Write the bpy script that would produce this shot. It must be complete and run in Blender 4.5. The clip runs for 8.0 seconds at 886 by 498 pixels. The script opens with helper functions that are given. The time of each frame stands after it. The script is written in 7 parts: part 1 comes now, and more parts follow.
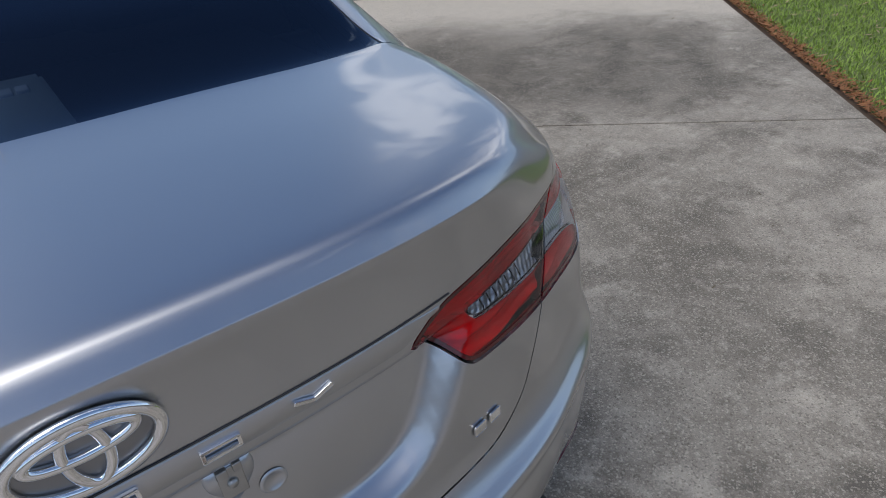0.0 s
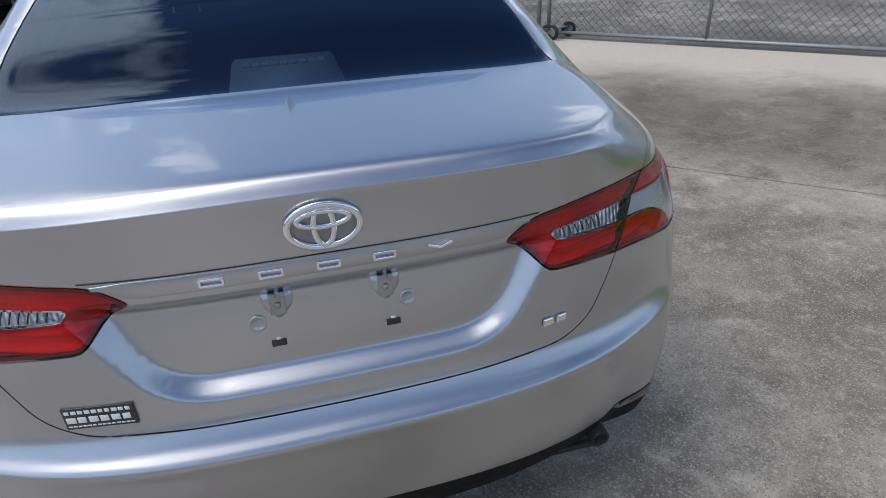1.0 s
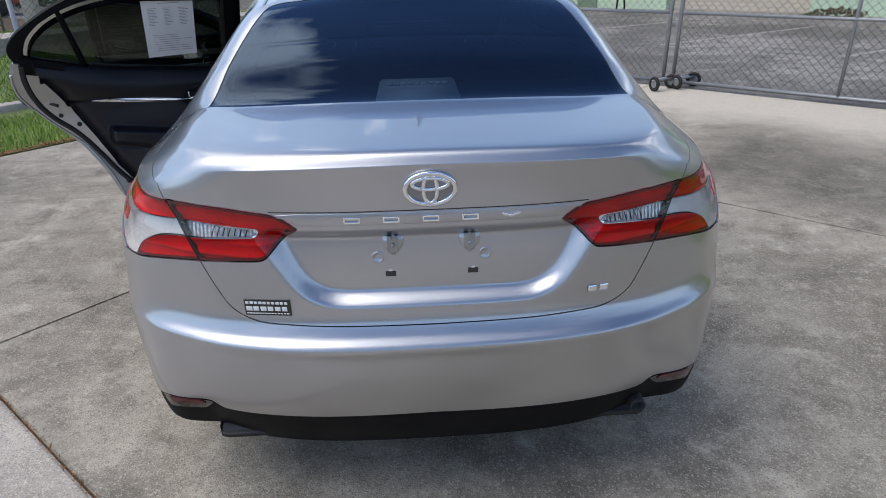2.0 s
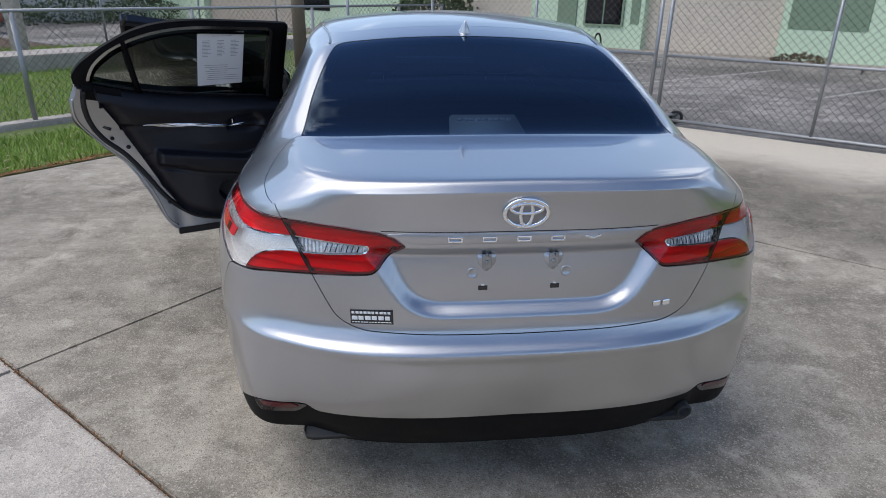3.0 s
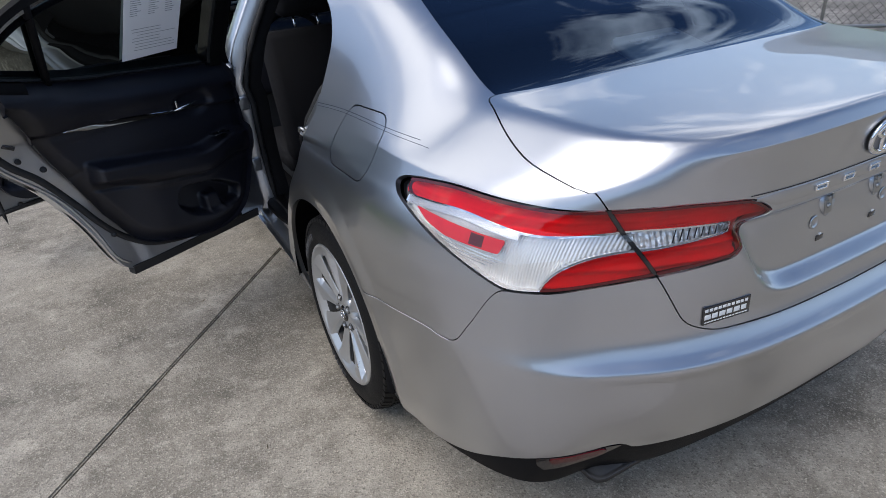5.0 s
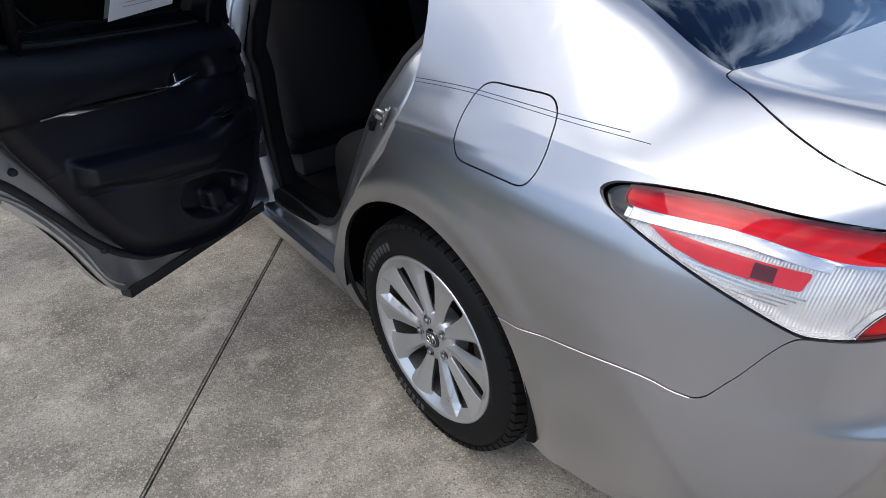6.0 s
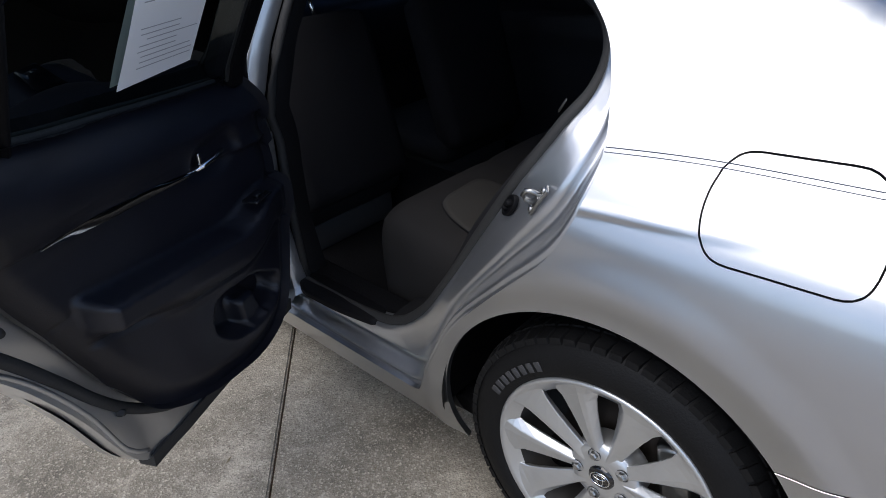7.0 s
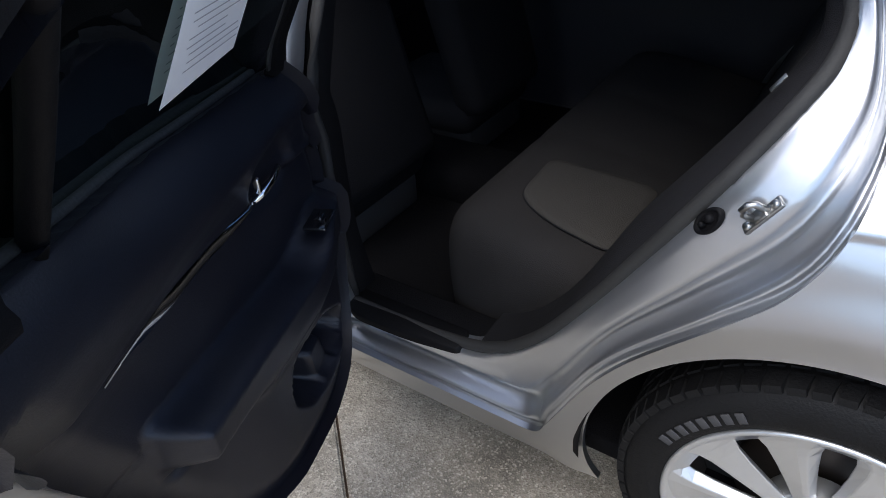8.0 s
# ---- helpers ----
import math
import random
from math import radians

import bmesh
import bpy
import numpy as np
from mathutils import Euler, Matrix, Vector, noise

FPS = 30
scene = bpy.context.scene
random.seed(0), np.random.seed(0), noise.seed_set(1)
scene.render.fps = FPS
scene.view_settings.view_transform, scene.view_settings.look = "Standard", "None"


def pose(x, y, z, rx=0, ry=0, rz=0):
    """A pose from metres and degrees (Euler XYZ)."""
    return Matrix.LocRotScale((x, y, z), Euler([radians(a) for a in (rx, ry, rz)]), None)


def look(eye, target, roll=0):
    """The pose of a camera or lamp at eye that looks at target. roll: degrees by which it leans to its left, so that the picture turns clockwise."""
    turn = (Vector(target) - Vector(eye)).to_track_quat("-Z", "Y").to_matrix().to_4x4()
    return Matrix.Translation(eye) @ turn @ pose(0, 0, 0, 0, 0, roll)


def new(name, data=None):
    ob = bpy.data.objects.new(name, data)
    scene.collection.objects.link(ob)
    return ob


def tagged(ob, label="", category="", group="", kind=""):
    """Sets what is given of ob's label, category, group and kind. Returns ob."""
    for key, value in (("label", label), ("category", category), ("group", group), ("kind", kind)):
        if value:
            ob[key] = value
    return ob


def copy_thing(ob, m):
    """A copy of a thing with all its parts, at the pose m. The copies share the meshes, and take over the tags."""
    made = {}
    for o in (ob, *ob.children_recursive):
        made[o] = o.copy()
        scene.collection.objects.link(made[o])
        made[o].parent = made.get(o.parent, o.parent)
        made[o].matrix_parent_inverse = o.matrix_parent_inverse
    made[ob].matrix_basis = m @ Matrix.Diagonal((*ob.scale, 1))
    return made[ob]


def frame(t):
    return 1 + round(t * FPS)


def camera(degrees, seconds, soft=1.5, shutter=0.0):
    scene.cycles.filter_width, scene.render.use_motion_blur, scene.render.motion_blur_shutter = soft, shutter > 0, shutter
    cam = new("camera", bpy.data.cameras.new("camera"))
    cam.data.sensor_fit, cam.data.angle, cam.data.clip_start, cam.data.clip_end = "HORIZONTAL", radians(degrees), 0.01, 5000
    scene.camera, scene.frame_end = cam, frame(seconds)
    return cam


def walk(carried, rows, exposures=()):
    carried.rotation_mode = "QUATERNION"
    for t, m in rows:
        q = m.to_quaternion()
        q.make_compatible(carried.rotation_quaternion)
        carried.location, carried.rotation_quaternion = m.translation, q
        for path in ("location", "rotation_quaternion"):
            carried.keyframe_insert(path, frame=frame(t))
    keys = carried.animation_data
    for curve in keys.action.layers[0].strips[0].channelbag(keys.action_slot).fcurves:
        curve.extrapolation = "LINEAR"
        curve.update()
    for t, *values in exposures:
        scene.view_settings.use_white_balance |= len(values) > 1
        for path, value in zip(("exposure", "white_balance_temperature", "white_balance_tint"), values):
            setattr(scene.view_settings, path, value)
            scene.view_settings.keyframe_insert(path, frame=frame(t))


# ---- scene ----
cam = camera(70.82, 8.0, soft=0.9)
ROWS = [
    (0, 0.0519, -1.4706, 1.3965, 56.674, 3.795, -36.789),
    (0.5, 0.0583, -1.6479, 1.4013, 57.914, 2.793, -25.968),
    (1, -0.0389, -1.9112, 1.4479, 60.887, 1.923, -15.615),
    (1.5, -0.0506, -2.1503, 1.4995, 64.781, 1.384, -7.234),
    (1.7, -0.0249, -2.2354, 1.4793, 64.277, 1.060, -3.486),
    (2.8, -0.2768, -2.5002, 1.5388, 67.479, -0.072, -4.981),
    (3, -0.3715, -2.5032, 1.5420, 67.429, -0.842, -5.897),
    (3.5, -0.6315, -2.3417, 1.4961, 66.221, 0.001, -11.265),
    (4, -0.9347, -2.1486, 1.5166, 64.579, 1.006, -14.372),
    (4.2, -1.0731, -2.0866, 1.5016, 63.649, 2.246, -18.357),
    (5.3, -1.4533, -1.4770, 1.4630, 60.965, 2.217, -32.958),
    (5.5, -1.5039, -1.3489, 1.4333, 60.504, 1.310, -34.913),
    (6, -1.6424, -1.0322, 1.4282, 57.619, 1.151, -38.822),
    (6.5, -1.6482, -0.6693, 1.3879, 57.381, 3.603, -43.651),
    (7, -1.7174, -0.3458, 1.3802, 59.780, 1.629, -48.923),
    (7.5, -1.7829, -0.0869, 1.3922, 56.911, 2.118, -55.212),
    (8, -1.6645, 0.1560, 1.3561, 54.584, 2.846, -56.693),
]
walk(cam, [(t, pose(x, y, z, rx, ry, rz)) for t, x, y, z, rx, ry, rz in ROWS],
     [(t, e, 6450, 11.5) for t, e in ((0.0, -0.8), (0.5, -0.65), (1.0, -0.55), (1.5, -0.42), (3.0, -0.42), (4.0, -0.45), (5.5, -0.42), (7.0, -0.27), (8.0, 0.25))])

# ---- light: high veiled sun to the left of the car and behind it, broken white cloud ----
SUN_UP, SUN_AZ = 61.0, 94.0      # elevation; azimuth from +y towards -x
sky_world = bpy.data.worlds.new("sky")
scene.world = sky_world
sky_world.use_nodes = True


def sky_nodes(tree):
    n, l = tree.nodes, tree.links
    n.clear()
    out = n.new("ShaderNodeOutputWorld")
    sky = n.new("ShaderNodeTexSky")
    sky.sky_type, sky.sun_disc = "NISHITA", False
    sky.ozone_density, sky.dust_density = 6.0, 0.8
    sky.sun_elevation, sky.sun_rotation = radians(SUN_UP), radians(-SUN_AZ)
    back = n.new("ShaderNodeBackground")
    back.inputs[1].default_value = 0.21
    white = n.new("ShaderNodeBackground")
    white.inputs[0].default_value = (0.98, 0.98, 1.0, 1)
    white.inputs[1].default_value = 2.8
    co = n.new("ShaderNodeTexCoord")
    sep = n.new("ShaderNodeSeparateXYZ")
    l.new(co.outputs["Generated"], sep.inputs[0])
    zz = n.new("ShaderNodeMath")
    zz.operation = "MAXIMUM"
    zz.inputs[1].default_value = 0.3
    l.new(sep.outputs[2], zz.inputs[0])
    div = n.new("ShaderNodeVectorMath")
    div.operation = "DIVIDE"
    comb = n.new("ShaderNodeCombineXYZ")
    for k in range(3):
        l.new(zz.outputs[0], comb.inputs[k])
    l.new(co.outputs["Generated"], div.inputs[0])
    l.new(comb.outputs[0], div.inputs[1])
    cloud = n.new("ShaderNodeTexNoise")
    cloud.inputs["Scale"].default_value = 2.3
    cloud.inputs["Detail"].default_value = 10.0
    cloud.inputs["Roughness"].default_value = 0.58
    cloud.inputs["Distortion"].default_value = 0.25
    l.new(div.outputs[0], cloud.inputs["Vector"])
    cover = cloud.outputs["Fac"]
    # unseen cloud banks placed by hand to shape the car's reflections (azimuth from +y towards -x, elevation, half
    # width, thickness), a clear stretch ahead, a veil round the sun
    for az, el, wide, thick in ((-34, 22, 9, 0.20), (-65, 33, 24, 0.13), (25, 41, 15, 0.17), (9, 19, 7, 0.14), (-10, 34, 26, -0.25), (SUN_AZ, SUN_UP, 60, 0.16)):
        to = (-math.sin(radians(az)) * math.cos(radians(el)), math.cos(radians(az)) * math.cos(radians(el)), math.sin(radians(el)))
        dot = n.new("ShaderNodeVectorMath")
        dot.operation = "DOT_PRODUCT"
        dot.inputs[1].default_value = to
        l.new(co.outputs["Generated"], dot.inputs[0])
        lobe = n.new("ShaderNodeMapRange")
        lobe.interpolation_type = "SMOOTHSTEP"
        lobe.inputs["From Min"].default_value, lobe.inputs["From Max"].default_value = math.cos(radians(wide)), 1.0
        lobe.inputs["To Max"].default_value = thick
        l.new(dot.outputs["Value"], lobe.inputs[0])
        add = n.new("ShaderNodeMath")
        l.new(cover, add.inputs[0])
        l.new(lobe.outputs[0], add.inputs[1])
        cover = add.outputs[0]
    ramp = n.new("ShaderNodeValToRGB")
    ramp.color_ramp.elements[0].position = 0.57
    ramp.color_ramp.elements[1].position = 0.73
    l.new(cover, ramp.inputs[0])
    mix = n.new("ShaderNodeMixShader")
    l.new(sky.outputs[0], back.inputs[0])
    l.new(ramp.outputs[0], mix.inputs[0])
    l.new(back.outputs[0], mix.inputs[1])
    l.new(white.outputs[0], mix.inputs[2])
    # pale haze that thickens towards the horizon, added to lift the car's low reflections
    haze = n.new("ShaderNodeMapRange")
    haze.interpolation_type = "SMOOTHSTEP"
    haze.inputs["From Min"].default_value, haze.inputs["From Max"].default_value = 0.62, 0.0
    haze.inputs["To Max"].default_value = 0.6
    l.new(sep.outputs[2], haze.inputs[0])
    pale = n.new("ShaderNodeBackground")
    pale.inputs[0].default_value, pale.inputs[1].default_value = (0.64, 0.80, 1.0, 1), 2.1
    hazy = n.new("ShaderNodeMixShader")
    l.new(haze.outputs[0], hazy.inputs[0])
    l.new(mix.outputs[0], hazy.inputs[1])
    l.new(pale.outputs[0], hazy.inputs[2])
    l.new(hazy.outputs[0], out.inputs[0])


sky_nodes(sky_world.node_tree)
sun = new("sun", bpy.data.lights.new("sun", "SUN"))
sun.data.energy, sun.data.angle, sun.data.color = 2.3, radians(52.0), (1.0, 0.945, 0.87)
sun.matrix_world = look((-20 * math.sin(radians(SUN_AZ)) * math.cos(radians(SUN_UP)), 20 * math.cos(radians(SUN_AZ)) * math.cos(radians(SUN_UP)), 20 * math.sin(radians(SUN_UP))), (0, 0, 0))

# ---- materials ----
def material(name, color, rough=0.5, metal=0.0, vary=0.12, scale=8.0, bump=0.0, bump_scale=60.0, coat=0.0, color2=None, spec=0.5, coat_rough=0.03, sheen=0.0):
    """A principled material with broad and fine variation of colour, roughness and relief in object space."""
    m = bpy.data.materials.new(name)
    m.use_nodes = True
    n, l = m.node_tree.nodes, m.node_tree.links
    b = n["Principled BSDF"]
    b.inputs["Metallic"].default_value = metal
    b.inputs["Specular IOR Level"].default_value = spec
    b.inputs["Coat Weight"].default_value = coat
    b.inputs["Coat Roughness"].default_value = coat_rough
    b.inputs["Sheen Weight"].default_value = sheen
    co = n.new("ShaderNodeTexCoord")
    big, fine = n.new("ShaderNodeTexNoise"), n.new("ShaderNodeTexNoise")
    big.inputs["Scale"].default_value, big.inputs["Detail"].default_value = scale, 6
    fine.inputs["Scale"].default_value, fine.inputs["Detail"].default_value = bump_scale, 4
    l.new(co.outputs["Object"], big.inputs["Vector"])
    l.new(co.outputs["Object"], fine.inputs["Vector"])
    mix = n.new("ShaderNodeMix")
    mix.data_type = "RGBA"
    c2 = color2 or tuple(c * (1 - vary) for c in color)
    mix.inputs[6].default_value, mix.inputs[7].default_value = (*c2, 1), (*color, 1)
    add = n.new("ShaderNodeMath")
    add.operation = "MULTIPLY_ADD"
    l.new(fine.outputs["Fac"], add.inputs[0])
    add.inputs[1].default_value = 0.5
    half = n.new("ShaderNodeMath")
    half.operation = "MULTIPLY_ADD"
    half.inputs[1].default_value, half.inputs[2].default_value = 1.6, -0.55
    l.new(big.outputs["Fac"], half.inputs[0])
    l.new(half.outputs[0], add.inputs[2])
    l.new(add.outputs[0], mix.inputs[0])
    l.new(mix.outputs[2], b.inputs["Base Color"])
    rr = n.new("ShaderNodeMapRange")
    rr.inputs["To Min"].default_value, rr.inputs["To Max"].default_value = rough * 0.8, min(1, rough * 1.2)
    l.new(big.outputs["Fac"], rr.inputs[0])
    l.new(rr.outputs[0], b.inputs["Roughness"])
    if bump:
        bp = n.new("ShaderNodeBump")
        bp.inputs["Strength"].default_value, bp.inputs["Distance"].default_value = bump, 0.004
        l.new(fine.outputs["Fac"], bp.inputs["Height"])
        l.new(bp.outputs[0], b.inputs["Normal"])
    return m


def paint_material():
    m = material("silver_paint", (0.475, 0.49, 0.515), 0.315, 1.0, 0.06, 3.0, coat=1.0, bump_scale=900, coat_rough=0.012)
    return m


def glass_material(name, color, rough=0.0, gloss_tint=(0.92, 0.95, 1.0)):
    """A tinted pane: a glossy skin over a see-through tint."""
    m = bpy.data.materials.new(name)
    m.use_nodes = True
    n, l = m.node_tree.nodes, m.node_tree.links
    n.clear()
    out = n.new("ShaderNodeOutputMaterial")
    tint = n.new("ShaderNodeBsdfTransparent")
    tint.inputs[0].default_value = (*color, 1)
    gloss = n.new("ShaderNodeBsdfGlossy")
    gloss.inputs["Roughness"].default_value = rough
    gloss.inputs[0].default_value = (*gloss_tint, 1)
    fr = n.new("ShaderNodeFresnel")
    fr.inputs[0].default_value = 1.52
    mix = n.new("ShaderNodeMixShader")
    l.new(fr.outputs[0], mix.inputs[0])
    l.new(tint.outputs[0], mix.inputs[1])
    l.new(gloss.outputs[0], mix.inputs[2])
    l.new(mix.outputs[0], out.inputs[0])
    return m


PAINT = paint_material()
JAMB = material("jamb_paint", (0.50, 0.515, 0.54), 0.30, 0.9, 0.08, 6.0, coat=1.0, coat_rough=0.02)
BLACK = material("black_plastic", (0.005, 0.005, 0.006), 0.6, vary=0.3, spec=0.12, bump=0.15, bump_scale=400)
GLOSS_BLACK = material("gloss_black", (0.008, 0.008, 0.01), 0.08, coat=0.6)
RUBBER = material("rubber", (0.022, 0.022, 0.022), 0.72, vary=0.4, bump=0.25, bump_scale=150)
CHROME = material("chrome", (0.86, 0.87, 0.88), 0.07, 1.0, 0.05)
STEEL = material("bare_steel", (0.45, 0.45, 0.44), 0.35, 1.0, 0.3, 40)
ALLOY = material("silver_alloy", (0.56, 0.57, 0.58), 0.3, 0.75, 0.08, 12, coat=0.5)
DARKRED = material("dark_red_lens", (0.09, 0.001, 0.004), 0.15, coat=0.3, vary=0.35, scale=14)


def reflector_material(name, color, rough, rib_axis, ribs, cells, deep, metal=0.95):
    """Chromed lamp bowl, pressed into small ribs and facets."""
    m = material(name, color, rough, metal, 0.12, 30)
    n, l = m.node_tree.nodes, m.node_tree.links
    co = n.new("ShaderNodeTexCoord")
    wave = n.new("ShaderNodeTexWave")
    wave.bands_direction = rib_axis
    wave.inputs["Scale"].default_value, wave.inputs["Distortion"].default_value = ribs, 0.6
    cell = n.new("ShaderNodeTexVoronoi")
    cell.inputs["Scale"].default_value = cells
    for t in (wave, cell):
        l.new(co.outputs["Object"], t.inputs["Vector"])
    add = n.new("ShaderNodeMath")
    add.operation = "MULTIPLY_ADD"
    add.inputs[1].default_value = 0.5
    l.new(wave.outputs["Fac"], add.inputs[0])
    l.new(cell.outputs["Distance"], add.inputs[2])
    bp = n.new("ShaderNodeBump")
    bp.inputs["Strength"].default_value, bp.inputs["Distance"].default_value = 0.8, deep
    l.new(add.outputs[0], bp.inputs["Height"])
    l.new(bp.outputs[0], n["Principled BSDF"].inputs["Normal"])
    return m


REFLECTOR = reflector_material("lamp_reflector", (0.97, 0.96, 0.94), 0.2, "Y", 70, 26, 0.0018, 0.5)
RED_BOWL = reflector_material("lamp_back", (0.97, 0.94, 0.94), 0.2, "Z", 20, 18, 0.004, 0.12)
CLEAR = glass_material("clear_lens", (0.93, 0.93, 0.93))
REDLENS = glass_material("red_lens", (0.80, 0.002, 0.008))
TINT = glass_material("tinted_glass", (0.06, 0.095, 0.15), gloss_tint=(0.56, 0.74, 1.0))
SIDE_GLASS = glass_material("side_glass", (0.06, 0.08, 0.07), gloss_tint=(0.45, 0.5, 0.48))
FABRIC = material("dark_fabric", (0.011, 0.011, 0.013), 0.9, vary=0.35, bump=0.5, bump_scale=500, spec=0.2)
GREY_FABRIC = material("grey_fabric", (0.044, 0.0415, 0.0385), 0.9, vary=0.25, bump=0.5, bump_scale=500, spec=0.2)
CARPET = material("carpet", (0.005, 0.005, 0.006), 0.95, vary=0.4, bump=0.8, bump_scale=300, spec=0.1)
DOOR_TRIM = material("door_trim", (0.007, 0.0075, 0.013), 0.44, spec=0.50, vary=0.2, bump=0.1, bump_scale=350)
PAPER = material("paper", (0.94, 0.94, 0.96), 0.6, vary=0.02)
def thin_paper(m):
    """Let some light through the sheet."""
    n, l = m.node_tree.nodes, m.node_tree.links
    back, mixer = n.new("ShaderNodeBsdfTranslucent"), n.new("ShaderNodeMixShader")
    back.inputs[0].default_value = (0.85, 0.86, 0.9, 1)
    mixer.inputs[0].default_value = 0.15
    l.new(n["Principled BSDF"].outputs[0], mixer.inputs[1])
    l.new(back.outputs[0], mixer.inputs[2])
    l.new(mixer.outputs[0], n["Material Output"].inputs[0])


thin_paper(PAPER)
INK = material("ink", (0.42, 0.42, 0.46), 0.7)
WHITE = material("white_print", (0.8, 0.8, 0.78), 0.5)
# near-black: stands for the shade in gaps, recesses and below the car
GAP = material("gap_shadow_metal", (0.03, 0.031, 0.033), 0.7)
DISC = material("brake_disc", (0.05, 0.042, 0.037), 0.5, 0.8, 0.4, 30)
# mesh wire: weathered grey, darkened further for its shaded side
WIRE = material("shaded_weathered_wire", (0.055, 0.055, 0.054), 0.6, 0.35, 0.35, 15)
GALV = material("galvanised_steel", (0.36, 0.37, 0.38), 0.45, 0.6, 0.25, 20)

# ---- small mesh tools ----
def mesh_of(name, verts, faces, mats, smooth=True, slots=None):
    """A mesh; rows of six numbers carry their own normals (zero: none)."""
    me = bpy.data.meshes.new(name)
    me.from_pydata([tuple(map(float, v[:3])) for v in verts], [], [tuple(map(int, f)) for f in faces])
    for m in mats if isinstance(mats, (list, tuple)) else [mats]:
        me.materials.append(m)
    if smooth:
        me.polygons.foreach_set("use_smooth", [True] * len(me.polygons))
    if slots is not None:
        me.polygons.foreach_set("material_index", list(map(int, slots)))
    me.validate()
    me.update()
    if smooth and len(verts) and len(verts[0]) == 6:
        me.normals_split_custom_set_from_vertices([tuple(map(float, v[3:])) for v in verts])
    return me


def part_mesh(name, me, parent=None, label=""):
    ob = new(name, me)
    if parent is not None:
        ob.parent = parent
    return tagged(ob, label)


def part(name, bm, mat, parent=None, label="", smooth=True):
    me = bpy.data.meshes.new(name)
    bm.to_mesh(me)
    bm.free()
    me.materials.append(mat)
    if smooth:
        me.polygons.foreach_set("use_smooth", [True] * len(me.polygons))
    return part_mesh(name, me, parent, label)


def raw(name, verts, faces, mat, parent=None, label="", smooth=True):
    return part_mesh(name, mesh_of(name, verts, faces, mat, smooth), parent, label)


def thing(name, label, category, at=(0, 0, 0), group="", kind=""):
    ob = new(name)
    ob.location = at
    ob.empty_display_size = 0.2
    return tagged(ob, label, category, group, kind)


def box(bm, lo, hi, bevel=0.0, m=None):
    """A box from corner lo to corner hi, with rounded edges."""
    r = bmesh.ops.create_cube(bm, size=1)
    c, s = [(a + b) / 2 for a, b in zip(lo, hi)], [abs(b - a) for a, b in zip(lo, hi)]
    t = Matrix.Translation(c) @ Matrix.Diagonal((*s, 1))
    bmesh.ops.transform(bm, matrix=(m @ t) if m else t, verts=r["verts"])
    if bevel:
        es = list({e for v in r["verts"] for e in v.link_edges})
        bmesh.ops.bevel(bm, geom=es, offset=bevel, segments=2, profile=0.5, affect="EDGES")
    return bm


def tube(points, radius, sides=8, closed=False, taper=None):
    """Verts and faces of a tube along points."""
    pts = [Vector(p) for p in points]
    n, verts, faces = len(pts), [], []
    up = Vector((0.123, 0.211, 0.97)).normalized()
    for i, p in enumerate(pts):
        a = pts[(i - 1) % n] if (closed or i) else p
        b = pts[(i + 1) % n] if (closed or i < n - 1) else p
        d = (b - a).normalized()
        if abs(d.dot(up)) > 0.95:
            up2 = Vector((1, 0, 0))
        else:
            up2 = up
        u = d.cross(up2).normalized()
        v = d.cross(u)
        r = radius * (taper[i] if taper else 1)
        for k in range(sides):
            g = 2 * math.pi * k / sides
            verts.append(p + (u * math.cos(g) + v * math.sin(g)) * r)
    for i in range(n if closed else n - 1):
        j = (i + 1) % n
        for k in range(sides):
            k2 = (k + 1) % sides
            faces.append((i * sides + k, i * sides + k2, j * sides + k2, j * sides + k))
    if not closed:
        faces.append(tuple(range(sides - 1, -1, -1)))
        faces.append(tuple((n - 1) * sides + k for k in range(sides)))
    return verts, faces


def revolve(profile, sides=48, arc=None):
    """Verts and faces of profile [(r, h)] turned about the x axis (h along x)."""
    verts, faces, m = [], [], len(profile)
    for k in range(sides):
        g = 2 * math.pi * k / sides
        for r, h in profile:
            verts.append((h, r * math.cos(g), r * math.sin(g)))
    for k in range(sides):
        k2 = (k + 1) % sides
        for i in range(m - 1):
            faces.append((k * m + i, k * m + i + 1, k2 * m + i + 1, k2 * m + i))
    return verts, faces


def pchip(xs, ys):
    """A smooth curve through the points that does not overshoot."""
    xs, ys = np.asarray(xs, float), np.asarray(ys, float)
    h, d = np.diff(xs), np.diff(ys) / np.diff(xs)
    m = np.zeros(len(xs))
    m[0], m[-1] = d[0], d[-1]
    for i in range(1, len(xs) - 1):
        if d[i - 1] * d[i] > 0:
            w1, w2 = 2 * h[i] + h[i - 1], h[i] + 2 * h[i - 1]
            m[i] = (w1 + w2) / (w1 / d[i - 1] + w2 / d[i])

    def f(x):
        x = np.clip(np.asarray(x, float), xs[0], xs[-1])
        i = np.clip(np.searchsorted(xs, x) - 1, 0, len(xs) - 2)
        t = (x - xs[i]) / h[i]
        return ((1 + 2 * t) * (1 - t) ** 2 * ys[i] + t * (1 - t) ** 2 * h[i] * m[i] + t * t * (3 - 2 * t) * ys[i + 1] + t * t * (t - 1) * h[i] * m[i + 1])
    return f


def smoothstep(a, b, x):
    t = np.clip((x - a) / (b - a), 0, 1)
    return t * t * (3 - 2 * t)


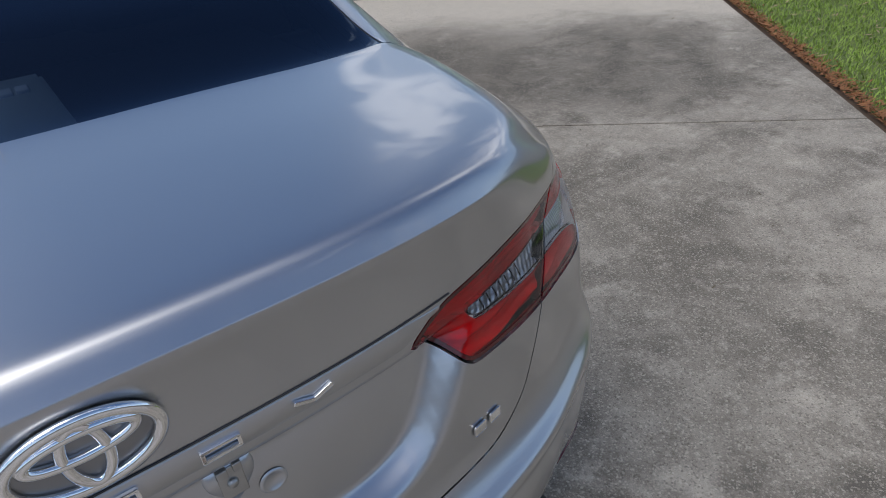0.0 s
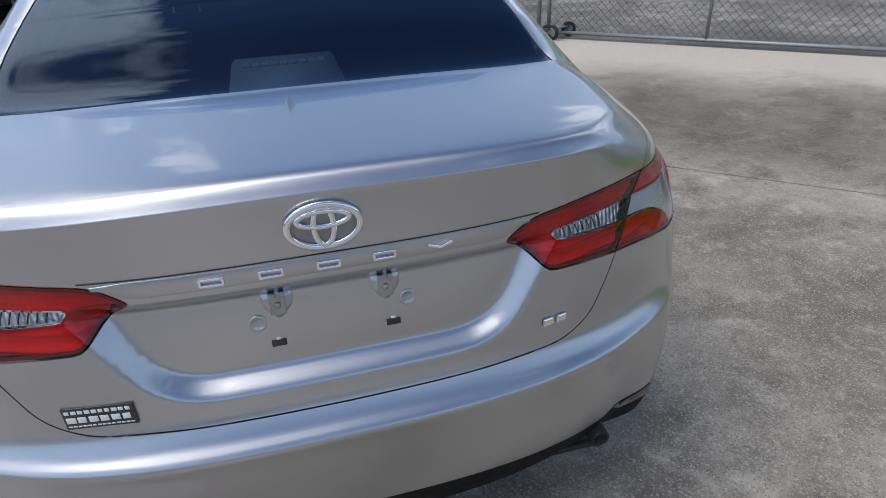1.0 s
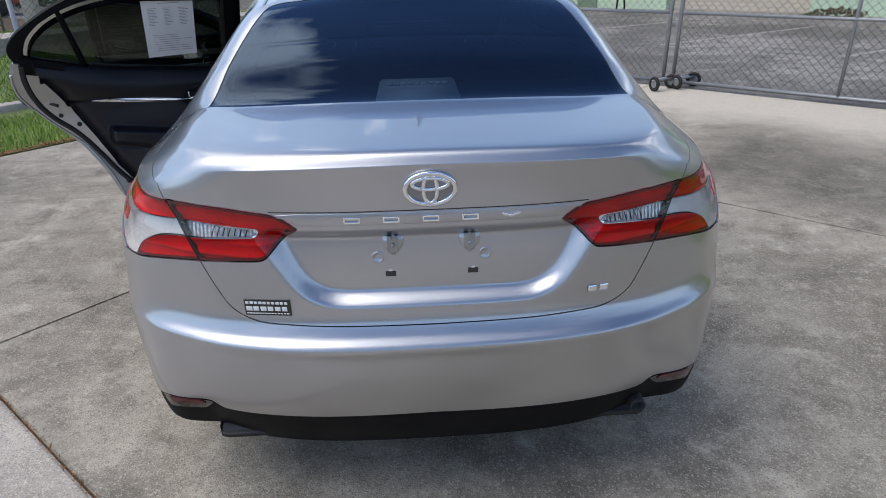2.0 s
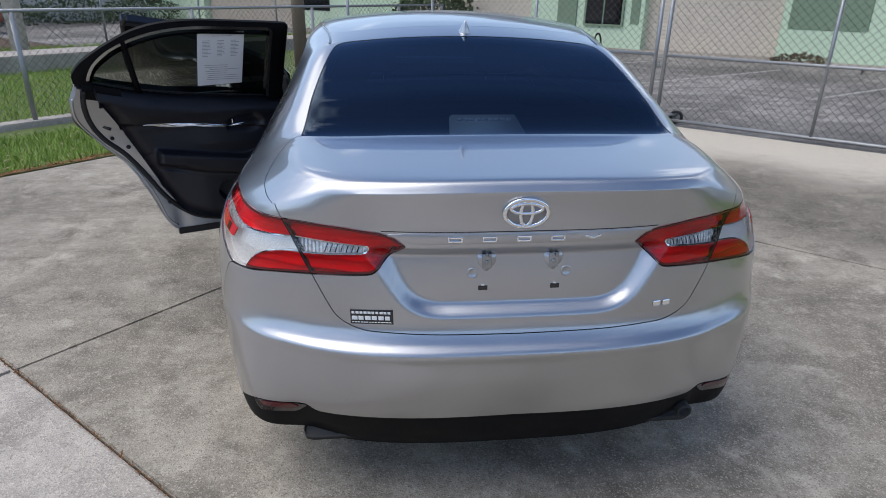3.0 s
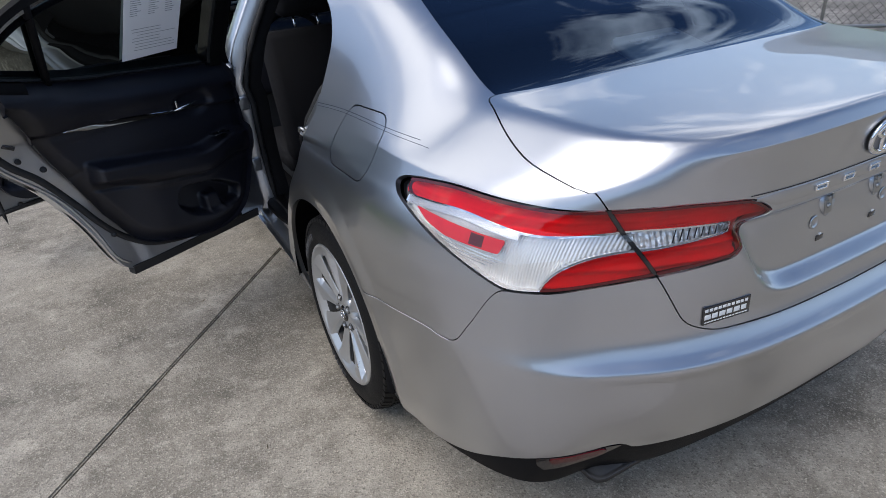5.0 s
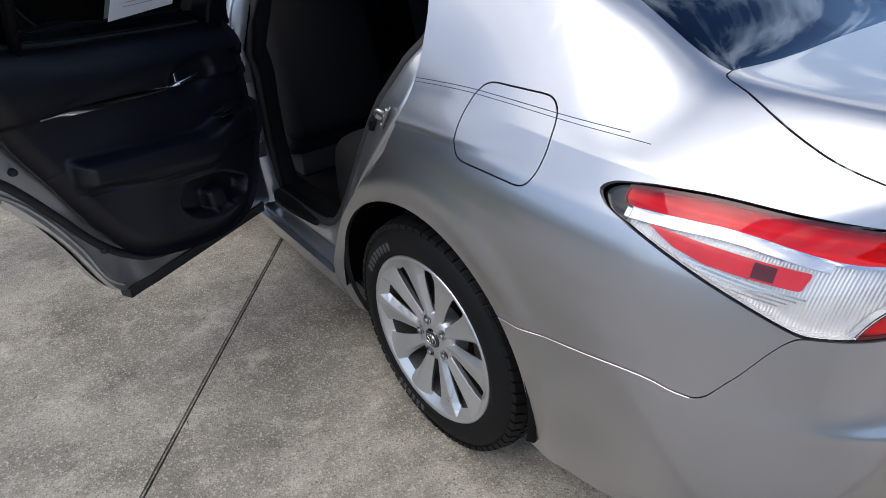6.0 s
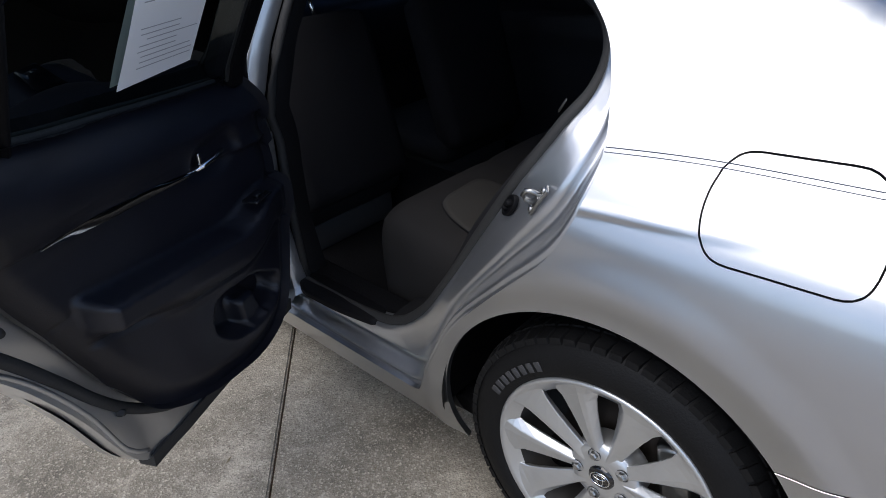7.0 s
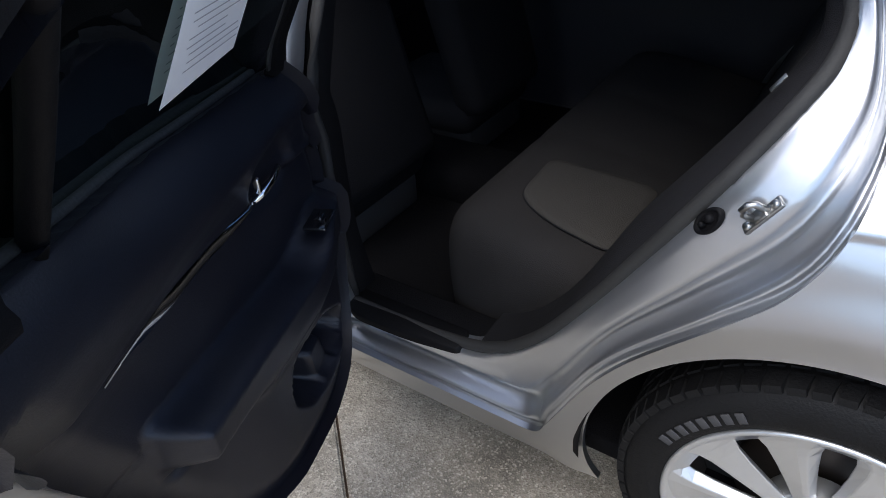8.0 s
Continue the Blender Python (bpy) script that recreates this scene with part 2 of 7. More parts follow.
def rounded(poly, radius, steps=5):
    """The polygon with its corners rounded (radius: one number or one for each corner)."""
    out, n = [], len(poly)
    for i in range(n):
        p0, p, p1 = np.array(poly[i - 1], float), np.array(poly[i], float), np.array(poly[(i + 1) % n], float)
        r = radius[i] if isinstance(radius, (list, tuple)) else radius
        a, b = p0 - p, p1 - p
        la, lb = np.linalg.norm(a), np.linalg.norm(b)
        r = min(r, 0.49 * la, 0.49 * lb)
        s, e = p + a / la * r, p + b / lb * r
        for k in range(steps + 1):
            t = k / steps
            out.append((1 - t) ** 2 * s + 2 * t * (1 - t) * p + t * t * e)
    return np.array(out)


def sdf(poly, u, v):
    """Signed distance to a closed polygon in the plane, positive inside."""
    poly = np.asarray(poly, float)
    a, b = poly, np.roll(poly, -1, 0)
    best = np.full(u.shape, 1e9)
    inside = np.zeros(u.shape, bool)
    for (ax, ay), (bx, by) in zip(a, b):
        ex, ey = bx - ax, by - ay
        t = np.clip(((u - ax) * ex + (v - ay) * ey) / (ex * ex + ey * ey + 1e-12), 0, 1)
        best = np.minimum(best, (u - ax - t * ex) ** 2 + (v - ay - t * ey) ** 2)
        if ay != by:
            inside ^= ((ay > v) != (by > v)) & (u < (bx - ax) * (v - ay) / (by - ay) + ax)
    return np.where(inside, 1, -1) * np.sqrt(best)


def clip(V, F, f):
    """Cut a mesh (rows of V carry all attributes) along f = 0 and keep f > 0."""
    pos = f > 0
    cnt = [sum(pos[i] for i in q) for q in F]
    new_rows, key, faces = [], {}, []
    n0 = len(V)
    for q, c in zip(F, cnt):
        if c == len(q):
            faces.append(q)
        elif c:
            poly = []
            for a, b in zip(q, q[1:] + q[:1]):
                if pos[a]:
                    poly.append(a)
                if pos[a] != pos[b]:
                    k = (a, b) if a < b else (b, a)
                    if k not in key:
                        i, j = k
                        t = f[i] / (f[i] - f[j])
                        key[k] = n0 + len(new_rows)
                        new_rows.append(V[i] + (V[j] - V[i]) * t)
                    poly.append(key[k])
            if len(poly) > 2:
                faces.append(tuple(poly))
    W = np.vstack([V, new_rows]) if new_rows else V
    used = sorted({i for q in faces for i in q})
    back = {i: k for k, i in enumerate(used)}
    return W[used] if used else W[:0], [tuple(back[i] for i in q) for q in faces]


def rim_edges(F):
    seen = {}
    for q in F:
        for a, b in zip(q, q[1:] + q[:1]):
            k = (a, b) if a < b else (b, a)
            seen[k] = None if k in seen else (a, b)
    return [e for e in seen.values() if e]


def shell(V, F, depth=0.012, off=0.0, own=True):
    """Panel verts (with normals) and faces, its rim folded inwards by depth; off: how far it stands proud."""
    P = V[:, :3] + V[:, 3:6] * off
    E = rim_edges(F)
    ids = sorted({i for e in E for i in e})
    hi = {i: len(P) + k for k, i in enumerate(ids)}
    lo = {i: len(P) + len(ids) + k for k, i in enumerate(ids)}
    Q = np.vstack([P, P[ids], P[ids] - V[ids, 3:6] * depth])
    N = np.zeros_like(Q)
    if own:
        N[:len(P)] = V[:, 3:6]
    return np.c_[Q, N], list(F) + [(hi[b], hi[a], lo[a], lo[b]) for a, b in E]


def weld(pieces):
    """Join (V, F) pieces and merge what coincides on the middle plane."""
    Vs, Fs, n = [], [], 0
    for V, F in pieces:
        Vs.append(V)
        Fs += [tuple(i + n for i in q) for q in F]
        n += len(V)
    V = np.vstack(Vs)
    mid = np.where(np.abs(V[:, 0]) < 1e-4)[0]
    key, to = {}, np.arange(len(V))
    for i in mid:
        k = tuple(np.round(V[i, 1:3], 3))
        if k in key:
            to[i] = key[k]
        else:
            key[k] = i
    V[mid, 0] = 0
    V[mid, 3] = 0
    return V, [q for q in (tuple(int(to[i]) for i in q) for q in Fs) if len(set(q)) > 2]

# ---- the car's master surface: y ahead, rear axle at y = 0, x > 0 half ----
Y0, YF = -0.2, 2.95                    # where the rear and front corners begin to turn in
RING_A, RING_B, RING_N = 0.822, 0.868, 3.0
LIP_B, CORNER_C = 0.846, (1 - 0.845 ** 3.0) ** (1 / 3.0)      # depth of the lip in the middle; where the corner begins
FRONT_B = 0.84
wall_a = pchip([0.17, 0.24, 0.32, 0.45, 0.60, 0.70, 0.78, 0.86, 0.91, 0.935, 0.99], [0.85, 0.875, 0.893, 0.905, 0.912, 0.914, 0.910, 0.895, 0.874, 0.856, 0.822])
wall_y = pchip([0.17, 0.24, 0.30, 0.36, 0.44, 0.54, 0.61, 0.636, 0.642, 0.648, 0.662, 0.70, 0.72, 0.80, 0.86, 0.93], [0.92, 0.96, 1.00, 1.035, 1.068, 1.085, 1.092, 1.0965, 1.0955, 1.0895, 1.073, 1.052, 1.049, 1.047, 1.043, 1.033])
corner_b = pchip([0.17, 0.35, 0.50, 0.60, 0.64, 0.68, 0.74, 0.815, 0.93, 0.99], [0.90, 0.955, 0.957, 0.953, 0.944, 0.920, 0.904, 0.894, 0.876, 0.868])
mid_z = pchip([-1.046, -1.024, -1.014, -0.95, -0.75, -0.57, -0.3, 0.0, 0.16, 0.45, 0.95, 1.4, 1.75, 2.35, 2.5, 3.0, 3.5, 3.79], [1.080, 1.1035, 1.1065, 1.1090, 1.1140, 1.1185, 1.222, 1.325, 1.375, 1.42, 1.445, 1.42, 1.33, 1.06, 1.02, 0.955, 0.85, 0.72])
rail_x = pchip([-1.046, -1.014, -0.998, -0.95, -0.82, -0.57, -0.3, 0.13, 0.6, 1.2, 1.7, 2.4, 3.0, 3.79], [0.515, 0.505, 0.530, 0.570, 0.606, 0.638, 0.632, 0.60, 0.645, 0.655, 0.655, 0.70, 0.70, 0.5])
rail_z = pchip([-1.046, -1.024, -1.014, -0.8, -0.57, -0.3, 0.13, 0.6, 0.95, 1.4, 1.75, 2.4, 3.0, 3.79], [1.064, 1.089, 1.0925, 1.1015, 1.1080, 1.196, 1.335, 1.378, 1.390, 1.362, 1.285, 1.02, 0.92, 0.70])
edge_z = pchip([-0.9, -0.6, -0.2, 0.0, 0.3, 0.6, 2.2, 2.5, 3.0, 3.5], [0.995, 0.985, 0.985, 0.99, 1.018, 1.04, 1.02, 0.98, 0.88, 0.76])


ring_w = pchip([-0.2, 0.0, 0.25, 0.6, 1.2, 2.2, 2.95], [0.822, 0.825, 0.842, 0.870, 0.876, 0.855, 0.822])


def master_half():
    """Rows of (x, y, z, n, s, w, kind) and quads of one half of the outer skin."""
    corner = 0.845                      # share of the ring's half width at which the corner column stands
    n = RING_N
    cx0 = corner
    # ring: rear columns p, then rows up the side, then the nose
    pr = np.linspace(0, 1, 57)
    rear_x = pr * cx0
    rear_y = (1 - rear_x ** n) ** (1 / n)
    cy0 = rear_y[-1]
    th0 = math.atan2(cy0, cx0)
    ths = th0 * (1 - (np.arange(1, 85) / 84) ** 1.35)
    rr = (np.cos(ths) ** n + np.abs(np.sin(ths)) ** n) ** (-1 / n)
    side_x, side_y = rr * np.cos(ths), rr * np.sin(ths)
    mids = np.r_[np.arange(Y0 + 0.007, 0.3, 0.007), np.arange(0.3, 1.4, 0.014), np.linspace(1.4, YF, 36)]
    # plan of the ring's side: (unit x, y, part) from the rear corner to the nose
    edge = [(RING_A * cx0, Y0 - RING_B * cy0, cx0, cy0, 0)] + [(RING_A * a, Y0 - RING_B * b, a, b, 0) for a, b in zip(side_x, side_y)]
    edge += [(float(ring_w(y)), y, 1.0, y, 1) for y in mids]
    tf = np.linspace(0, th0, 16)[1:]
    rf = (np.cos(tf) ** n + np.sin(tf) ** n) ** (-1 / n)
    edge += [(RING_A * r * math.cos(t), YF + FRONT_B * r * math.sin(t), r * math.cos(t), r * math.sin(t), 2) for r, t in zip(rf, tf)]
    edge = np.array(edge)
    # middle y of each row
    yc = edge[:, 1].copy()
    rear, nose = edge[:, 4] == 0, edge[:, 4] == 2
    yc[rear] = Y0 - LIP_B * (Y0 - edge[rear, 1]) / (RING_B * cy0)
    yc[nose] = YF + FRONT_B * (edge[nose, 1] - YF) / (FRONT_B * cy0)
    pr_h = (1 - rear_y) / (1 - cy0)     # how a row bends between middle and edge
    ne, npn = len(edge), len(pr)
    X = edge[:, 0][:, None] * pr[None]
    Y = yc[:, None] + (edge[:, 1] - yc)[:, None] * pr_h[None]
    zc, xr, zr = mid_z(yc)[:, None], np.minimum(rail_x(yc), edge[:, 0] * 0.93)[:, None], rail_z(yc)[:, None]
    ez = edge_z(edge[:, 1])[:, None]
    t = np.clip((X - xr) / (edge[:, 0][:, None] - xr), 0, 1)
    bulge = smoothstep(-0.55, 0.2, yc)[:, None] * 0.08
    Z = np.where(X < xr, zc + (zr - zc) * (X / xr) ** 2, zr + (ez - zr) * (t ** (1 + bulge * 2)))
    # soften rail and row transitions
    soft = 2 + 10 * smoothstep(-0.66, -0.4, yc)
    for k in range(14):
        L = Z.copy()
        L[:, 1:-1] = (Z[:, :-2] + 2 * Z[:, 1:-1] + Z[:, 2:]) / 4
        if k % 2:
            M = L.copy()
            M[1:-1] = (L[:-2] + 6 * L[1:-1] + L[2:]) / 8
            L = np.where((yc > -0.93)[:, None], M, L)
        on = (k < soft)[:, None] & np.ones_like(Z, bool)
        Z[:, 1:-1] = np.where(on, L, Z)[:, 1:-1]
    ringz_rear = Z[0]
    # wall columns: rear middle -> corner -> side -> nose
    colx = np.r_[rear_x, edge[1:, 2], edge[-1, 2] * pr[::-1][1:]]
    nose_y = (1 - (edge[-1, 2] * pr[::-1][1:]) ** n) ** (1 / n)
    coly = np.r_[rear_y, edge[1:, 3], nose_y]
    colk = np.r_[np.zeros(npn), edge[1:, 4], np.full(npn - 1, 2)]
    colz = np.r_[ringz_rear, Z[1:, -1], Z[-1, ::-1][1:]]
    zl = np.r_[np.linspace(0.17, 0.60, 34)[:-1], np.linspace(0.60, 0.72, 25)[:-1], np.linspace(0.72, 0.93, 39)]
    nu = 12
    wr = 1 - smoothstep(0.66, 0.95, colx)
    wr[colk == 1] = 0
    rows = []
    for z in zl:
        rows.append(np.c_[plan_of(colx, coly, colk, np.full(len(colx), z), wr), np.full(len(colx), z)])
    for k in range(1, nu + 1):
        f = k / nu
        z = 0.93 + (colz - 0.93) * f
        lo = plan_of(colx, coly, colk, np.full(len(colx), 0.93), wr)
        hi = ring_plan(colx, coly, colk)
        g = f * f * (0.35 + 0.65 * f)
        g = np.where(colk == 0, wr * g + (1 - wr) * f, f)
        rows.append(np.c_[lo + (hi - lo) * g[:, None], z])
    G = np.array(rows)                  # (rows, columns, 3)
    nz, nc = G.shape[:2]
    s = np.r_[0, np.cumsum(np.linalg.norm(np.diff(G[40, :, :2], axis=0), axis=1))]
    wall_rows = np.concatenate([np.c_[G[i], np.tile(s[:, None], 1), G[i, :, 2:3], np.zeros((nc, 1))] for i in range(nz)])
    faces = []
    for i in range(nz - 1):
        for j in range(nc - 1):
            a = i * nc + j
            faces.append((a, a + 1, a + nc + 1, a + nc))
    # upper surface; its outer rim shares the wall's top row
    top = (nz - 1) * nc
    ids = np.full((ne, npn), -1)
    ids[0] = top + np.arange(npn)
    ids[:, -1] = top + npn - 1 + np.arange(ne)
    ids[-1] = top + (npn - 1) + (ne - 1) + (npn - 1 - np.arange(npn))
    extra, near, base = [], [], nz * nc
    # heights that the lid's outline is drawn on: a lip without its crease
    x0 = X[0]
    flat = np.where(x0 < 0.59, 1.08 - 0.016 * (x0 / 0.59) ** 2, 1.064 - 0.069 * np.clip((x0 - 0.59) / 0.105, 0, 1)) - (Y0 - RING_B + RING_B * (1 - cy0) * pr_h)
    for i in range(1, ne - 1):
        for j in range(npn - 1):
            ids[i, j] = base + len(extra)
            extra.append((X[i, j], Y[i, j], Z[i, j], 9.0, flat[j] + Y[i, j], 1.0))
            near.append(yc[i])
    for i in range(ne - 1):
        for j in range(npn - 1):
            faces.append((int(ids[i, j]), int(ids[i, j + 1]), int(ids[i + 1, j + 1]), int(ids[i + 1, j])))
    side_ids = ids[:, -1]
    wall_rows[side_ids, 4] = ringz_rear[-1] + (wall_rows[side_ids, 1] - Y[0, -1])
    R = np.vstack([wall_rows, np.array(extra)])
    P = R[:, :3].copy()
    P = shape_details(P, R)
    fold = np.r_[smoothstep(0.955, 0.99, wall_rows[:, 2]), 1 - smoothstep(-1.035, -0.995, np.array(near))]
    N = ease_normals(P, normals(P, faces), faces, fold)
    return np.c_[P, N, R[:, 3:]], faces


def ring_plan(cx, cy, k):
    x = np.where(k == 1, ring_w(cy), RING_A * cx)
    rear = np.where(cy > CORNER_C, Y0 - LIP_B + (1 - cy) / (1 - CORNER_C) * (LIP_B - RING_B * CORNER_C), Y0 - RING_B * cy)
    y = np.where(k == 0, rear, np.where(k == 1, cy, YF + FRONT_B * cy))
    return np.c_[x, y]


def plan_of(cx, cy, k, z, wr):
    a = wall_a(z)
    b = wall_y(z) + Y0                  # depth behind the corner's centre
    b = b * wr + (1 - wr) * corner_b(z)
    fb = FRONT_B + (wall_a(z) - RING_A) * 0.7
    y = np.where(k == 0, Y0 - b * cy, np.where(k == 1, cy, YF + fb * cy))
    return np.c_[a * cx + np.where(k == 1, (ring_w(cy) - RING_A) * smoothstep(0.76, 0.96, z), 0), y]


PLATE = rounded([(-0.415, 0.93), (-0.30, 0.728), (0.30, 0.728), (0.415, 0.93)], [0.0, 0.09, 0.09, 0.0])
ARCH = (0.008, 0.338, 0.388)


def shape_details(P, R):
    """Recess for the plate, lips of the arches, soft creases."""
    wall = R[:, 5] < 0.5
    x, y, z = P.T.copy()
    rearward = wall & (y < -0.7)
    d = sdf(PLATE, x, z)
    P[:, 1] += np.where(rearward & (z < 0.95), 0.034 * smoothstep(0.0, 0.036, d), 0)
    for ay in (ARCH[0], ARCH[0] + 2.825):
        r = np.hypot(y - ay, z - ARCH[1])
        lip = 0.0065 * smoothstep(ARCH[2] + 0.125, ARCH[2] + 0.058, r) - 0.006 * smoothstep(ARCH[2] + 0.060, ARCH[2] + 0.005, r)
        P[:, 0] += np.where(wall & (x > 0.8), lip, 0)
    # crease that runs back from the door and dies out on the flank
    line = 0.915 - y * 0.06
    fade = smoothstep(-0.28, 0.0, y)
    P[:, 0] += np.where(wall & (x > 0.7), fade * 0.0065 * smoothstep(line - 0.007, line + 0.005, z) * (1 - smoothstep(line + 0.005, line + 0.08, z)), 0)
    return P


def normals(P, F):
    F4 = np.array([q for q in F if len(q) == 4])
    c = np.cross(P[F4[:, 2]] - P[F4[:, 0]], P[F4[:, 3]] - P[F4[:, 1]])
    N = np.zeros_like(P)
    for k in range(4):
        np.add.at(N, F4[:, k], c)
    N[np.abs(P[:, 0]) < 1e-6, 0] = 0
    return N / (np.linalg.norm(N, axis=1)[:, None] + 1e-12)


def ease_normals(P, N, F, fold):
    """Round the fold where the lip runs out over the rear corner, and lean its normals up for a sky reflection."""
    Q = np.array(F)
    m = smoothstep(0.42, 0.55, P[:, 0]) * fold * (1 - smoothstep(-0.72, -0.58, P[:, 1]))
    Q = Q[(m[Q] > 0).any(1)]
    for _ in range(22):
        mean = N[Q].sum(1)
        S = np.zeros_like(N)
        for k in range(4):
            np.add.at(S, Q[:, k], mean)
        S = S / (np.linalg.norm(S, axis=1)[:, None] + 1e-12)
        N = N + (S - N) * (m * (np.abs(S).sum(1) > 0))[:, None]
        N = N / (np.linalg.norm(N, axis=1)[:, None] + 1e-12)
    # upward lean put into the normals only, so this corner mirrors sky
    N[:, 2] += 0.30 * m * smoothstep(0.42, 0.68, P[:, 0]) * smoothstep(0.98, 1.04, P[:, 2])
    return N / (np.linalg.norm(N, axis=1)[:, None] + 1e-12)


def mirrored(V, F):
    W = V.copy()
    W[:, 0] *= -1
    W[:, 3] *= -1
    return W, [tuple(reversed(q)) for q in F]

# ---- the car ----
LAMP = rounded([(0.323, 0.932), (0.375, 0.965), (0.52, 0.978), (0.70, 0.979), (0.80, 0.976), (0.93, 0.978), (1.06, 0.981), (1.18, 0.970), (1.245, 0.958), (1.268, 0.944), (1.245, 0.926),
                (1.10, 0.884), (0.972, 0.845), (0.876, 0.812), (0.80, 0.815), (0.684, 0.829), (0.573, 0.840), (0.402, 0.852)], [0.006, 0.03, 0.04, 0.04, 0.04, 0.04, 0.05, 0.04, 0.02, 0.02, 0.02, 0.05, 0.05, 0.02, 0.03, 0.05, 0.03, 0.012])
LID = rounded([(-0.01, 1.590), (0.30, 1.590), (0.63, 1.535), (0.678, 1.36), (0.694, 1.20), (0.675, 1.07), (0.630, 0.975), (0.552, 0.838), (0.52, 0.775), (0.492, 0.722), (0.43, 0.693), (0.25, 0.686), (-0.01, 0.684)],
              [0.0, 0.1, 0.025, 0.07, 0.07, 0.05, 0.03, 0.03, 0.03, 0.04, 0.05, 0.05, 0.0])
BUMPER_TOP = pchip([0.0, 0.25, 0.43, 0.50, 0.53, 0.565, 0.70, 0.80, 0.874, 0.96, 1.005, 1.029, 1.06, 1.095, 1.27, 1.44, 1.6], [0.700, 0.702, 0.720, 0.765, 0.81, 0.850, 0.828, 0.815, 0.812, 0.712, 0.663, 0.653, 0.652, 0.656, 0.634, 0.598, 0.565])
BLACK_TOP = pchip([0.0, 0.40, 0.58, 0.62, 0.70, 0.80, 0.90, 1.05, 1.2, 1.4], [0.42, 0.412, 0.405, 0.425, 0.412, 0.398, 0.37, 0.305, 0.262, 0.24])
FUEL = rounded([(-0.077, 0.958), (-0.092, 1.036), (-0.29, 1.043), (-0.322, 0.965), (-0.315, 0.897), (-0.105, 0.893)], [0.06, 0.055, 0.055, 0.06, 0.055, 0.055])
# outline of the door openings on the flank (y, z)
OPEN_REAR = rounded([(0.50, 0.275), (0.468, 0.35), (0.373, 0.553), (0.239, 0.707), (0.136, 0.815), (0.098, 0.91), (0.092, 1.0), (0.118, 1.085), (0.15, 1.16), (0.23, 1.235), (0.40, 1.31), (0.65, 1.352), (1.125, 1.372), (1.125, 0.275)],
                    [0.03, 0.05, 0.1, 0.08, 0.06, 0.05, 0.04, 0.04, 0.06, 0.08, 0.08, 0.1, 0.0, 0.0])
OPEN_FRONT = rounded([(1.125, 0.275), (1.125, 1.395), (1.45, 1.345), (1.70, 1.25), (2.10, 1.07), (2.22, 0.98), (2.20, 0.6), (2.12, 0.3), (2.0, 0.275)], [0.0, 0.0, 0.1, 0.1, 0.1, 0.08, 0.1, 0.1, 0.05])
GLASS_REAR = rounded([(-0.3, -0.585), (0.30, -0.578), (0.612, -0.545), (0.585, -0.25), (0.545, 0.0), (0.515, 0.125), (0.3, 0.14), (-0.3, 0.145)], [0, 0.1, 0.03, 0.1, 0.1, 0.05, 0.1, 0])
GLASS_FRONT = rounded([(-0.3, 2.38), (0.68, 2.28), (0.56, 1.62), (-0.3, 1.55)], [0, 0.06, 0.06, 0])


